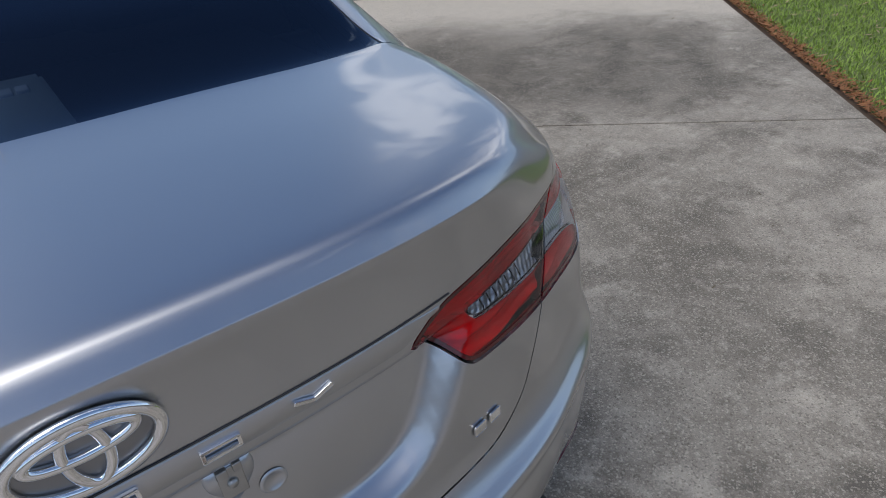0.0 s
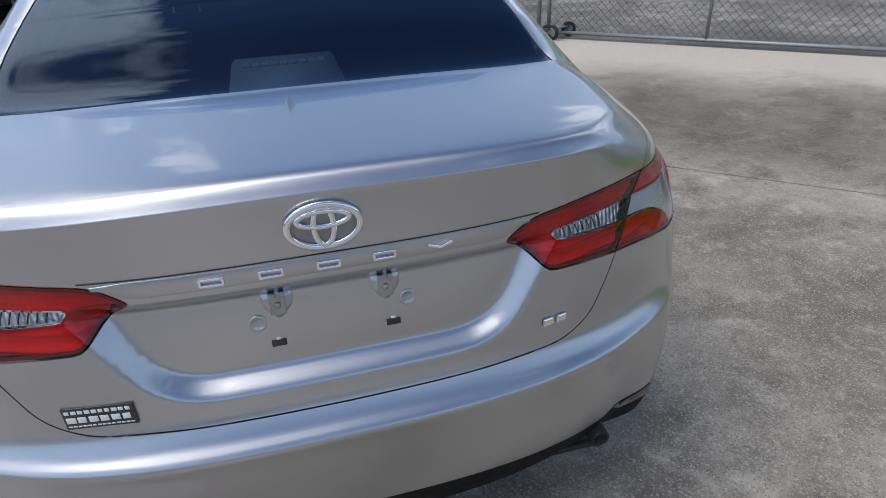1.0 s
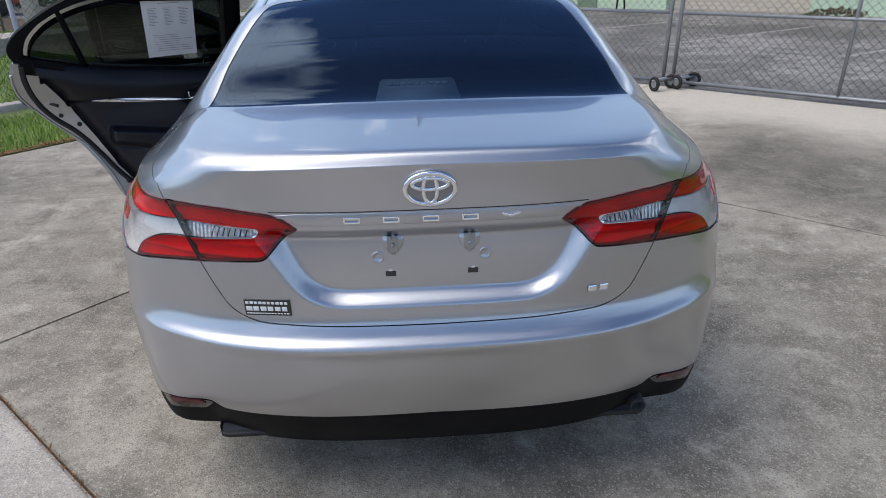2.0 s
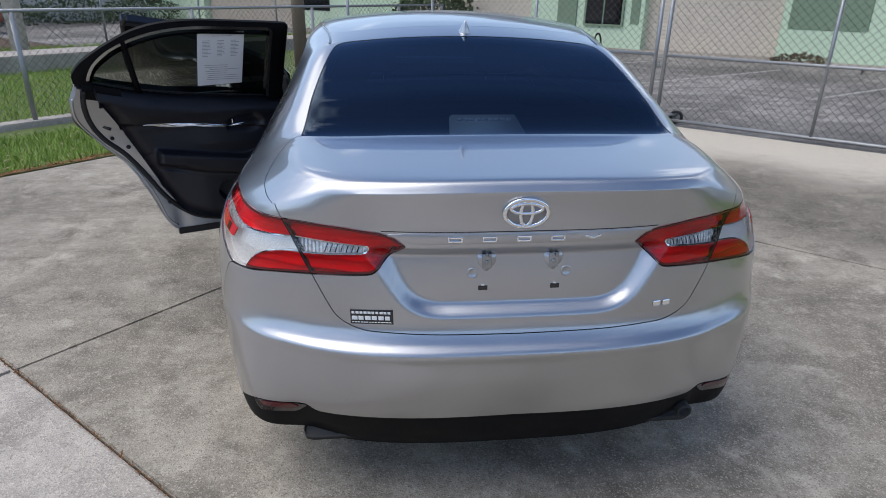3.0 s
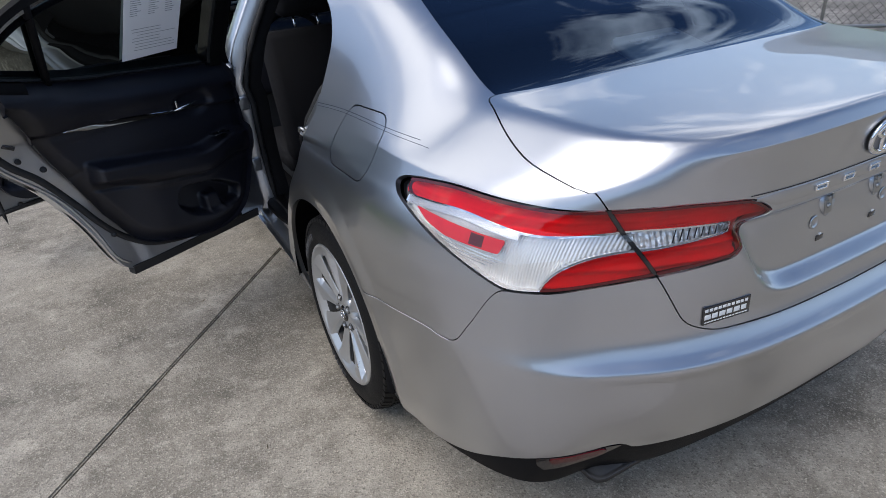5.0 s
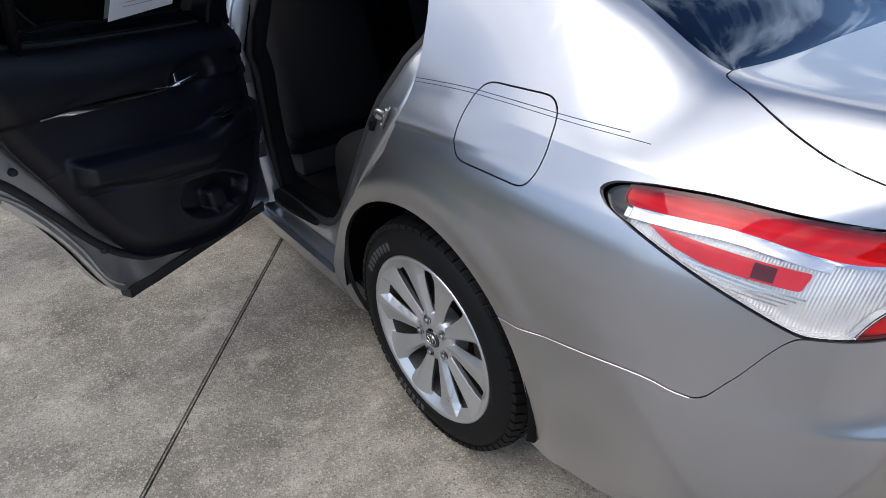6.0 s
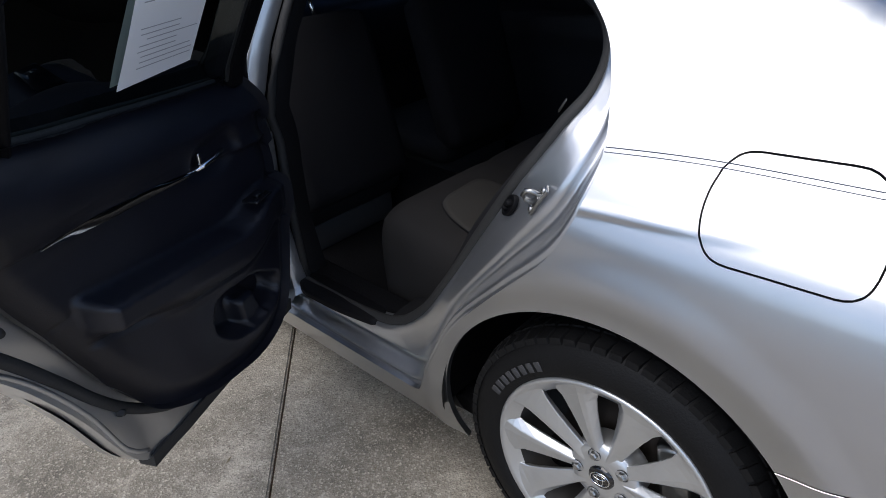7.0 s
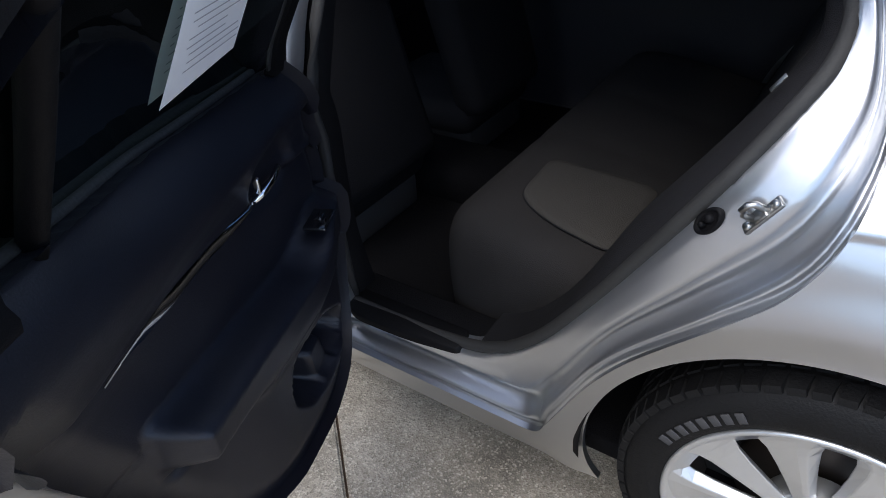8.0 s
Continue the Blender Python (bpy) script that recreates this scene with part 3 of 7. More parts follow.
def build_car():
    car = thing("car", "silver four-door sedan with both doors of one side open, on concrete", "car")
    V, F = master_half()
    x, y, z, s, w, up = V[:, 0], V[:, 1], V[:, 2], V[:, 6], V[:, 7], V[:, 8]
    wall = up < 0.5
    ringlike = wall & (s < 3)
    sw = np.where(ringlike, s, 9.0)
    # fields, all positive inside
    f_lamp = np.where(wall & (y < 0.2), sdf(LAMP, sw, z), -0.2)
    f_lid = np.where(y < 0.5, sdf(LID, x, w), -0.2)
    f_bump = np.where(wall & (y < 0.2), BUMPER_TOP(sw) - z, -0.2)
    f_arch = np.minimum(*[np.hypot(y - a, z - ARCH[1]) - ARCH[2] for a in (ARCH[0], ARCH[0] + 2.825)])
    f_arch = np.where(wall & (x > 0.6), f_arch, 0.5)
    f_glass = np.where(wall, -0.2, sdf(GLASS_REAR, x, y))
    f_wind = np.where(wall, -0.2, sdf(GLASS_FRONT, x, y))
    f_rear_door = np.where(x > 0.45, sdf(OPEN_REAR, y, z), -0.2)
    f_front_door = np.where(x > 0.45, sdf(OPEN_FRONT, y, z), -0.2)
    f_fuel = np.where(x > 0.6, sdf(FUEL, y, z), -0.2)
    foot = np.where(y < -0.3, np.where(x < 0.55, 0.24, 0.285 - 0.03 * smoothstep(-0.8, -0.4, y)), 0.185)
    f_foot = np.where(wall, z - foot, 0.5)
    g = 0.0013
    FULL = np.c_[V, f_lamp, f_lid, f_bump, f_arch, f_glass, f_wind, f_rear_door, f_front_door, f_fuel, f_foot]
    LA, LI, BU, AR, GL, WI, RD, FD, FU, FO = range(9, 19)

    def cut(field_list, left):
        """Clip the half by several fields, and give it on the wanted side."""
        A, Q = FULL, F
        for fn in field_list:
            A, Q = clip(A, Q, fn(A))
        return mirrored(A, Q) if left else (A, Q)

    def both(fields, name, mat, depth=0.012, off=0.0, label="", parent=None, extra_left=()):
        A, Q = weld([cut(list(fields) + list(extra_left), True), cut(fields, False)])
        P, Q = shell(A, Q, depth, off)
        return raw(name, P, Q, mat, parent or car, label)

    frame_fields = [lambda A: A[:, FO], lambda A: A[:, AR], lambda A: -A[:, BU] - g, lambda A: -A[:, LI] - g, lambda A: -A[:, LA] - 0.001, lambda A: -A[:, GL] - 0.002, lambda A: -A[:, WI] - 0.002]
    A, Q = cut(frame_fields + [lambda A: -A[:, RD], lambda A: -A[:, FD], lambda A: -A[:, FU] - 0.0015], True)
    B, R = cut(frame_fields + [lambda A: np.where(A[:, 2] > 0.99, -np.maximum(sdf(WIN_SIDE, A[:, 1], A[:, 2]), -0.2), 0.2)], False)
    P, Q = shell(*weld([(A, Q), (B, R)]), 0.014)
    raw("body", P, Q, PAINT, car, "silver metallic body shell")
    both([lambda A: A[:, FO], lambda A: A[:, LI] - g, lambda A: -A[:, LA] - 0.001, lambda A: A[:, LI] - g], "trunk_lid", PAINT, 0.014, 0.0, "silver trunk lid")
    both([lambda A: A[:, FO], lambda A: A[:, AR], lambda A: A[:, BU] - g, lambda A: -A[:, LI] - g, lambda A: -A[:, LA] - 0.001, lambda A: A[:, 2] - BLACK_TOP(A[:, 6])], "rear_bumper", PAINT, 0.012, 0.0, "silver rear bumper cover")
    both([lambda A: A[:, FO], lambda A: A[:, AR], lambda A: A[:, BU] - g, lambda A: BLACK_TOP(A[:, 6]) - A[:, 2]], "lower_valance", BLACK, 0.02, -0.003, "black plastic lower valance")
    pane = both([lambda A: A[:, GL]], "rear_window", TINT, 0.004, -0.002, "dark tinted rear window")
    pane.visible_shadow = False
    band = both([lambda A: A[:, GL] - 0.0005, lambda A: 0.022 - A[:, GL]], "window_band", GLOSS_BLACK, 0.003, -0.006, "black window border")
    both([lambda A: A[:, WI]], "windscreen", TINT, 0.004, -0.002, "windscreen")
    # rolled upper edge of the bumper along its joint with the quarter panel; its normals lean up to imitate the
    # highlight
    for left in (True, False):
        A, Q = cut([lambda A: A[:, AR], lambda A: A[:, BU] - g, lambda A: g + 0.0017 - A[:, BU], lambda A: A[:, 6] - 1.03, lambda A: 2.0 - A[:, 6]], left)
        A[:, 3:6] = A[:, 3:6] * 0.55 + np.array([0, 0, 0.83])
        raw("bumper_edge", *shell(A, Q, 0.003, 0.0004), PAINT, car)
    A, Q = cut([lambda A: A[:, FU] - 0.0015], True)
    P, Q = shell(A, Q, 0.012)
    raw("fuel_door", P, Q, PAINT, car, "silver fuel filler door")
    A, Q = cut([lambda A: sdf(WIN_SIDE, A[:, 1], A[:, 2]), lambda A: A[:, 0] - 0.45], False)
    P, Q = shell(A, Q, 0.004, -0.003)
    raw("side_window", P, Q, TINT, car, "tinted side windows")
    # dark liner added below the skin; its colour stands for the shade seen through the joints
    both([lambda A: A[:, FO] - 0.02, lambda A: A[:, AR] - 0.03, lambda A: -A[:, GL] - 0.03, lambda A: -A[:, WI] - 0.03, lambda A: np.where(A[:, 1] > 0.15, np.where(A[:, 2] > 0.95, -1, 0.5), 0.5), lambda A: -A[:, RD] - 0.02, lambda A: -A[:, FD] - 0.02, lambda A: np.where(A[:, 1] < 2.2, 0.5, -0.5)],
         "inner_liner", GAP, 0.002, -0.05, "dark liner standing for shade in the body joints")
    lamps(car, cut, LA, LI)
    return car, cut, (LA, LI, BU, AR, GL, WI, RD, FD, FU, FO)


WIN_SIDE = rounded([(0.25, 1.05), (0.27, 1.12), (0.45, 1.285), (0.75, 1.325), (1.35, 1.33), (1.65, 1.24), (2.1, 1.04)], [0.05, 0.05, 0.1, 0.1, 0.08, 0.1, 0.03])

# fields of colour on a tail lamp, in (way round the car, height)
UPPER_RED = rounded([(0.31, 0.90), (0.31, 1.0), (1.21, 1.0), (1.212, 0.938), (1.195, 0.934), (1.01, 0.944), (0.845, 0.925), (0.762, 0.927), (0.635, 0.934), (0.43, 0.928), (0.418, 0.919), (0.43, 0.906), (0.60, 0.893), (0.65, 0.893), (0.72, 0.884), (0.78, 0.855), (0.812, 0.80), (0.31, 0.80)],
                    [0, 0, 0, 0.004, 0.02, 0.05, 0.05, 0.04, 0.03, 0.01, 0.01, 0.02, 0.03, 0.03, 0.04, 0.03, 0, 0])
SMALL_RED = rounded([(1.155, 0.921), (1.00, 0.914), (0.888, 0.908), (0.897, 0.881), (1.04, 0.888), (1.10, 0.90)], 0.003)


INNER_BOWL = reflector_material("inner_lamp_bowl", (0.95, 0.94, 0.93), 0.14, "X", 30, 70, 0.004, 0.6)
RED_SOLID = material("red_plastic", (0.62, 0.006, 0.014), 0.22, coat=0.5, vary=0.2, scale=40)
BEZEL = material("bright_bezel", (0.78, 0.78, 0.79), 0.22, 0.8, 0.05)


def lamps(car, cut, LA, LI):
    for left in (True, False):
        lamp = part_mesh("tail_lamp", mesh_of("tail_lamp", *lamp_base(cut, LA, left), GLOSS_BLACK), car, "red and clear tail lamp cluster")
        # black strip added so the gap between the halves looks shaded
        A, Q = cut([lambda A: A[:, LA] - 0.003, lambda A: A[:, LI] + 0.0045, lambda A: 0.0045 - A[:, LI]], left)
        raw("lamp_divider", *shell(A, Q, 0.018, -0.0035), GLOSS_BLACK, lamp, "black gap between the lamp's halves")
        for inner in (True, False):
            side = (lambda A: A[:, LI] - 0.003) if inner else (lambda A: -A[:, LI] - 0.003)
            red = lambda A: sdf(UPPER_RED, A[:, 6], A[:, 2])
            A, Q = cut([lambda A: A[:, LA] - 0.0035, side, red], left)
            raw("red_lens", *shell(A, Q, 0.0025, -0.002), REDLENS, lamp, "glossy red lens").visible_shadow = False
            deep = 0.012 + 0.004 * np.sin(A[:, 2] * 210) + 0.003 * np.sin(A[:, 6] * 38)
            raw("lamp_back", A[:, :3] - A[:, 3:6] * deep[:, None], Q, RED_BOWL, lamp, "ribbed bowl behind the red lens")
            A, Q = cut([lambda A: A[:, LA] - 0.003, lambda A: 0.0088 - A[:, LA], side, red], left)
            raw("lens_border", *shell(A, Q, 0.002, -0.0014), DARKRED, lamp, "dark red lens border")
            clear = lambda A: -sdf(UPPER_RED, A[:, 6], A[:, 2])
            A, Q = cut([lambda A: A[:, LA] - 0.0035, side, clear, lambda A: 1.19 - A[:, 6]], left)
            raw("clear_lens", *shell(A, Q, 0.002, -0.002), CLEAR, lamp, "clear lens").visible_shadow = False
            raw("reflector", *shell(A, Q, -0.016, -0.020, False), INNER_BOWL if inner else REFLECTOR, lamp, "chromed ribbed reflector")
            A, Q = cut([lambda A: A[:, LA] - 0.0035, side, clear, lambda A: 0.004 - clear(A), lambda A: 1.19 - A[:, 6]], left)
            raw("chrome_edge", *shell(A, Q, 0.012, -0.005), CHROME, lamp, "thin chrome edge")
            if inner:
                for k in range(7):
                    s0 = 0.455 + 0.0155 * k
                    A, Q = cut([lambda A: A[:, 6] - s0 + 0.0016, lambda A: s0 + 0.0016 - A[:, 6], lambda A: A[:, 2] - 0.908 + 0.008 * smoothstep(0.45, 0.6, s0), lambda A: 0.924 + 0.004 * smoothstep(0.45, 0.6, s0) - A[:, 2]], left)
                    raw("lamp_rib", A[:, :3] - A[:, 3:6] * 0.008, Q, GLOSS_BLACK, lamp, "dark rib")
            else:
                A, Q = cut([lambda A: A[:, LA] - 0.004, lambda A: sdf(SMALL_RED, A[:, 6], A[:, 2])], left)
                raw("side_reflector", *shell(A, Q, 0.004, -0.001), RED_SOLID, lamp, "red side reflector")
                A, Q = cut([lambda A: A[:, LA] - 0.006, lambda A: clear(A) - 0.003, lambda A: 0.0155 - clear(A), lambda A: A[:, 6] - 0.865, lambda A: 1.20 - A[:, 6], lambda A: A[:, 2] - 0.9], left)
                raw("white_bezel", *shell(A, Q, 0.006, -0.0045), BEZEL, lamp, "bright silver bezel stripe")
                for k in range(4):
                    s0, s1 = 0.885 + 0.012 * k, 1.08 - 0.028 * k
                    A, Q = cut([lambda A: 0.0012 + A[:, 2] - 0.8755 + 0.0062 * k - 0.10 * (A[:, 6] - 0.95), lambda A: 0.0012 - A[:, 2] + 0.8755 - 0.0062 * k + 0.10 * (A[:, 6] - 0.95), lambda A: A[:, 6] - s0, lambda A: s1 - A[:, 6]], left)
                    raw("lamp_rib", A[:, :3] - A[:, 3:6] * 0.006, Q, BEZEL, lamp, "pale rib")
                A, Q = cut([lambda A: sdf(SMALL_RED, A[:, 6], A[:, 2]) - 0.003, lambda A: A[:, 6] - 0.938, lambda A: 0.972 - A[:, 6]], left)
                raw("marker_diode", *shell(A, Q, 0.001, -0.0003), DARKRED, lamp, "dark red marker window")


def lamp_base(cut, LA, left):
    A, Q = cut([lambda A: A[:, LA]], left)
    return shell(A, Q, 0.01, -0.024)


car, cut_skin, FIELDS = build_car()


# ---- wheels ----
def build_wheel():
    """A wheel about the x axis, its face towards -x, centre at the origin."""
    wheel = thing("wheel", "silver ten-spoke alloy wheel with black tyre", "wheel")
    R = 0.334
    prof = [(0.218, 0.10), (0.225, 0.105), (0.262, 0.112), (0.295, 0.108), (0.318, 0.095), (0.327, 0.082), (R, 0.06), (R + 0.001, 0.0), (R, -0.06), (0.327, -0.082), (0.318, -0.095), (0.295, -0.108), (0.264, -0.113), (0.248, -0.109), (0.240, -0.100)]
    v, f = revolve([(r, h) for r, h in reversed(prof)], 120)
    v = np.array(v)
    # tread: grooves round and across
    ang, rad = np.arctan2(v[:, 2], v[:, 1]), np.hypot(v[:, 1], v[:, 2])
    raw("tyre", v, f, TYRE, wheel, "black all-season tyre")
    blocks, quads = [], []
    for ring_h, wd in ((-0.085, 0.030), (-0.045, 0.034), (0.0, 0.034), (0.045, 0.034), (0.085, 0.030)):
        for k in range(64):
            a0 = 2 * math.pi * (k + (0.5 if ring_h > 0 else 0.2)) / 64
            da, n = 2 * math.pi / 64 * 0.40, len(blocks)
            out = R + 0.004 if abs(ring_h) < 0.06 else R + 0.0015
            for rr, sc in ((R - 0.012, 1.0), (out, 0.93)):
                for aa, hh in ((-1, -1), (1, -1), (1, 1), (-1, 1)):
                    a, h = a0 + aa * da * sc + hh * 0.012, ring_h + hh * wd / 2 * sc
                    r2 = rr - (0.008 if abs(h) > 0.085 else 0)
                    blocks.append((h, r2 * math.cos(a), r2 * math.sin(a)))
            quads += [(n + 4, n + 5, n + 6, n + 7)] + [(n + i, n + (i + 1) % 4, n + 4 + (i + 1) % 4, n + 4 + i) for i in range(4)]
    raw("tread", blocks, quads, TYRE, wheel, "siped tread blocks", smooth=False)
    prof = [(0.200, 0.09), (0.203, -0.06), (0.207, -0.086), (0.2300, -0.104), (0.2385, -0.1105), (0.2435, -0.106), (0.2435, -0.096)]
    v, f = revolve(prof[2:], 96)
    rim = raw("rim", v, f, ALLOY, wheel, "silver alloy rim")
    # barrel coloured darker than the alloy, as shade between the spokes
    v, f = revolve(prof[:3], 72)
    raw("barrel", v, f, BARREL, rim, "inside of the rim, darkened for shade between the spokes")
    for k in range(10):
        spoke(rim, 2 * math.pi * (k + 0.25) / 10, k % 2)
    v, f = revolve([(0.0, -0.088), (0.045, -0.088), (0.07, -0.085), (0.078, -0.075), (0.08, -0.03)], 48)
    raw("hub", v, f, ALLOY, rim)
    v, f = revolve([(0.0, -0.0945), (0.022, -0.0945), (0.027, -0.092), (0.029, -0.086)], 32)
    raw("centre_cap", v, f, GLOSS_BLACK, rim, "black centre cap with chrome mark")
    for rx, rz in ((0.021, 0.0165), (0.0065, 0.0155), (0.0135, 0.006)):
        pts = [(-0.0955, rx * math.cos(t), rz * math.sin(t) + (0.005 if rx == 0.0135 else 0)) for t in np.linspace(0, 2 * math.pi, 28, endpoint=False)]
        raw("cap_mark", *tube(pts, 0.0012, 6, True), CHROME, rim)
    for k in range(5):
        a = 2 * math.pi * (k + 0.1) / 5
        c = (0.055 * math.cos(a), 0.055 * math.sin(a))
        v, f = revolve([(0.0135, -0.0895), (0.0135, -0.08), (0.0125, -0.075)], 20)
        # dark rings stand for the shade in the lug recesses
        raw("lug_recess", [(h, p + c[0], q + c[1]) for h, p, q in v], f, GAP, rim)
        v, f = revolve([(0.0, -0.097), (0.006, -0.097), (0.0088, -0.094), (0.0092, -0.075)], 6)
        raw("lug_nut", [(h, p + c[0], q + c[1]) for h, p, q in v], f, STEEL, rim, "chrome lug nut", smooth=False)
    # disc and plate kept dark so the gaps between spokes read as shade
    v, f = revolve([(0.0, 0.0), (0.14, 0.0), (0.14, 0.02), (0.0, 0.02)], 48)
    raw("brake_disc", v, f, DISC, wheel, "rusty brake disc, dark for the shade behind the spokes")
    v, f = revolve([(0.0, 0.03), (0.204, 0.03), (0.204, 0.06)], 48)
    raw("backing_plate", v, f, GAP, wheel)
    bm = bmesh.new()
    box(bm, (-0.03, -0.16, -0.06), (0.05, -0.09, 0.08), 0.012)
    part("brake_caliper", bm, STEEL, wheel)
    # raised lettering on the sidewall as plain bars
    for start, count, span in ((0.62, 8, 0.082), (-1.25, 6, 0.08)):
        for k in range(count):
            a = start + k * span
            bm = bmesh.new()
            m = Matrix.Rotation(a, 4, "X") @ Matrix.Translation((-0.1125, 0.272, 0)) @ Matrix.Rotation(0.06, 4, "Z")
            box(bm, (-0.0015, -0.011, -0.007), (0.002, 0.011, 0.007), 0.001, m)
            part("sidewall_bar", bm, SIDEMARK, wheel)
    return wheel


TYRE = material("tyre_rubber", (0.006, 0.006, 0.0065), 0.6, spec=0.2, vary=0.35, scale=20, bump=0.3, bump_scale=220)
# shaded copy of the alloy for the rim's inside
BARREL = material("shaded_rim_barrel", (0.10, 0.095, 0.09), 0.5, 0.5, 0.4, 20)
SIDEMARK = material("sidewall_grey", (0.045, 0.045, 0.048), 0.7, vary=0.3)


def spoke(rim, a, odd):
    """One faceted spoke that widens towards the rim."""
    rows = []
    for r, half, front, deep in ((0.045, 0.016, -0.089, 0.02), (0.078, 0.0185, -0.0895, 0.022), (0.115, 0.0235, -0.093, 0.024), (0.155, 0.0305, -0.0965, 0.026), (0.190, 0.0390, -0.099, 0.026), (0.210, 0.0500, -0.101, 0.026), (0.223, 0.066, -0.1035, 0.028), (0.2385, 0.0765, -0.1065, 0.03)):
        tw = 0.004 if odd else -0.004
        ridge = -0.35 * half if odd else 0.35 * half
        rows.append([(front + 0.012 + tw, r, -half), (front, r, ridge - half * 0.18), (front + 0.001, r, ridge + half * 0.18), (front + 0.012 - tw, r, half), (front + deep, r, half * 0.72), (front + deep, r, -half * 0.72)])
    v, f, m = [], [], 6
    ca, sa = math.cos(a), math.sin(a)
    for row in rows:
        v += [(h, r * ca - t * sa, r * sa + t * ca) for h, r, t in row]
    for i in range(len(rows) - 1):
        for k in range(m):
            f.append((i * m + k, (i + 1) * m + k, (i + 1) * m + (k + 1) % m, i * m + (k + 1) % m))
    ob = raw("spoke", v, f, ALLOY, rim, smooth=False)
    bev = ob.modifiers.new("edge", "BEVEL")
    bev.width, bev.segments, bev.limit_method, bev.angle_limit = 0.0025, 2, "ANGLE", radians(20)


wheel = build_wheel()
wheel.matrix_basis = pose(-0.787, 0, 0.331, -12, 0, 0)
for place, turn in (((-0.787, 2.825, 0.331), 0), ((0.787, 0, 0.331), 180), ((0.787, 2.825, 0.331), 180)):
    copy_thing(wheel, pose(*place, 0, 0, turn))
for o in [o for o in scene.objects if o.name.split(".")[0] == "wheel"]:
    o.parent = car
    for key in ("category", "group", "kind"):
        if key in o:
            del o[key]

# wheel wells
for side in (-1, 1):
    for ay in (ARCH[0], ARCH[0] + 2.825):
        v, f = [], []
        N = 30
        for i in range(N + 1):
            a = radians(-7 + 194 * i / N)
            for xx, r in ((0.905, ARCH[2] + 0.004), (0.895, ARCH[2] + 0.02), (0.50, ARCH[2] + 0.02), (0.50, 0.1)):
                v.append((side * xx, ay + r * math.cos(a), ARCH[1] + r * math.sin(a)))
        for i in range(N):
            for k in range(3):
                f.append((i * 4 + k, i * 4 + k + 1, i * 4 + 5 + k, i * 4 + 4 + k))
        raw("wheel_well", v, f, BLACK, car, "black wheel arch liner")


# ---- places on the skin ----
SKIN_V, SKIN_F = master_half()


def skin_near(a, b, axes, mask, off=0.0, left=True):
    """The skin's place, lifted by off, above the point (a, b) of the two axes given."""
    Q = SKIN_V[mask]
    d = (Q[:, axes[0]] - a) ** 2 + (Q[:, axes[1]] - b) ** 2
    i = np.argsort(d)[:6]
    wt = 1 / (d[i] + 1e-6)
    k = 3 - axes[0] - axes[1]
    lift = Q[i, k] - (Q[i, 3 + axes[0]] * (a - Q[i, axes[0]]) + Q[i, 3 + axes[1]] * (b - Q[i, axes[1]])) / np.where(np.abs(Q[i, 3 + k]) < 0.2, 0.2, Q[i, 3 + k])
    p = (Q[i, :6] * wt[:, None]).sum(0) / wt.sum()
    p[axes[0]], p[axes[1]], p[k] = a, b, (lift * wt).sum() / wt.sum()
    n = p[3:6] / np.linalg.norm(p[3:6])
    q = p[:3] + n * off
    s = -1 if left else 1
    return Vector((s * q[0], q[1], q[2])), Vector((s * n[0], n[1], n[2]))


REAR_MASK = (SKIN_V[:, 8] < 0.5) & (SKIN_V[:, 1] < -0.6)
SIDE_MASK = (SKIN_V[:, 0] > 0.45) & (SKIN_V[:, 1] > -0.75) & (SKIN_V[:, 1] < 2.6)
TOP_MASK = SKIN_V[:, 8] > 0.5


def on_rear(x, z, off=0.0):
    p, n = skin_near(abs(x), z, (0, 2), REAR_MASK, off, False)
    s = -1 if x < 0 else 1
    return Vector((s * p.x, p.y, p.z)), Vector((s * n.x, n.y, n.z))


def on_side(y, z, off=0.0):
    return skin_near(y, z, (1, 2), SIDE_MASK, off, True)


def on_top(x, y, off=0.0):
    p, n = skin_near(abs(x), y, (0, 1), TOP_MASK, off, False)
    s = -1 if x < 0 else 1
    return Vector((s * p.x, p.y, p.z)), Vector((s * n.x, n.y, n.z))


def basis(p, n, up=Vector((0, 0, 1))):
    """A pose at p whose z axis is n and whose y axis runs up."""
    n = n.normalized()
    r = up.cross(n).normalized()
    u = n.cross(r)
    return Matrix(((r.x, u.x, n.x, p.x), (r.y, u.y, n.y, p.y), (r.z, u.z, n.z, p.z), (0, 0, 0, 1)))


def loop_curve(points, step=0.02, closed=True):
    """Evenly spaced points along a smooth curve through the points."""
    P = [np.array(p, float) for p in points]
    n, out = len(P), []
    for i in range(n if closed else n - 1):
        p0, p1, p2, p3 = (P[(i + k) % n] if closed else P[min(max(i + k, 0), n - 1)] for k in (-1, 0, 1, 2))
        m = max(2, int(np.linalg.norm(p2 - p1) / step))
        for k in range(m):
            t = k / m
            out.append(0.5 * (2 * p1 + (p2 - p0) * t + (2 * p0 - 5 * p1 + 4 * p2 - p3) * t * t + (3 * p1 - p0 - 3 * p2 + p3) * t ** 3))
    if not closed:
        out.append(P[-1])
    return out


# ---- doors ----
WIN_FRONT = rounded([(1.19, 1.0), (1.19, 1.318), (1.42, 1.295), (1.66, 1.21), (2.06, 1.02)], [0.02, 0.03, 0.08, 0.1, 0.03])
TRIM_FRONT = rounded([(1.17, 0.99), (1.17, 0.42), (1.25, 0.34), (2.0, 0.34), (2.1, 0.6), (2.1, 0.98)], [0.03, 0.06, 0.06, 0.06, 0.1, 0.05])


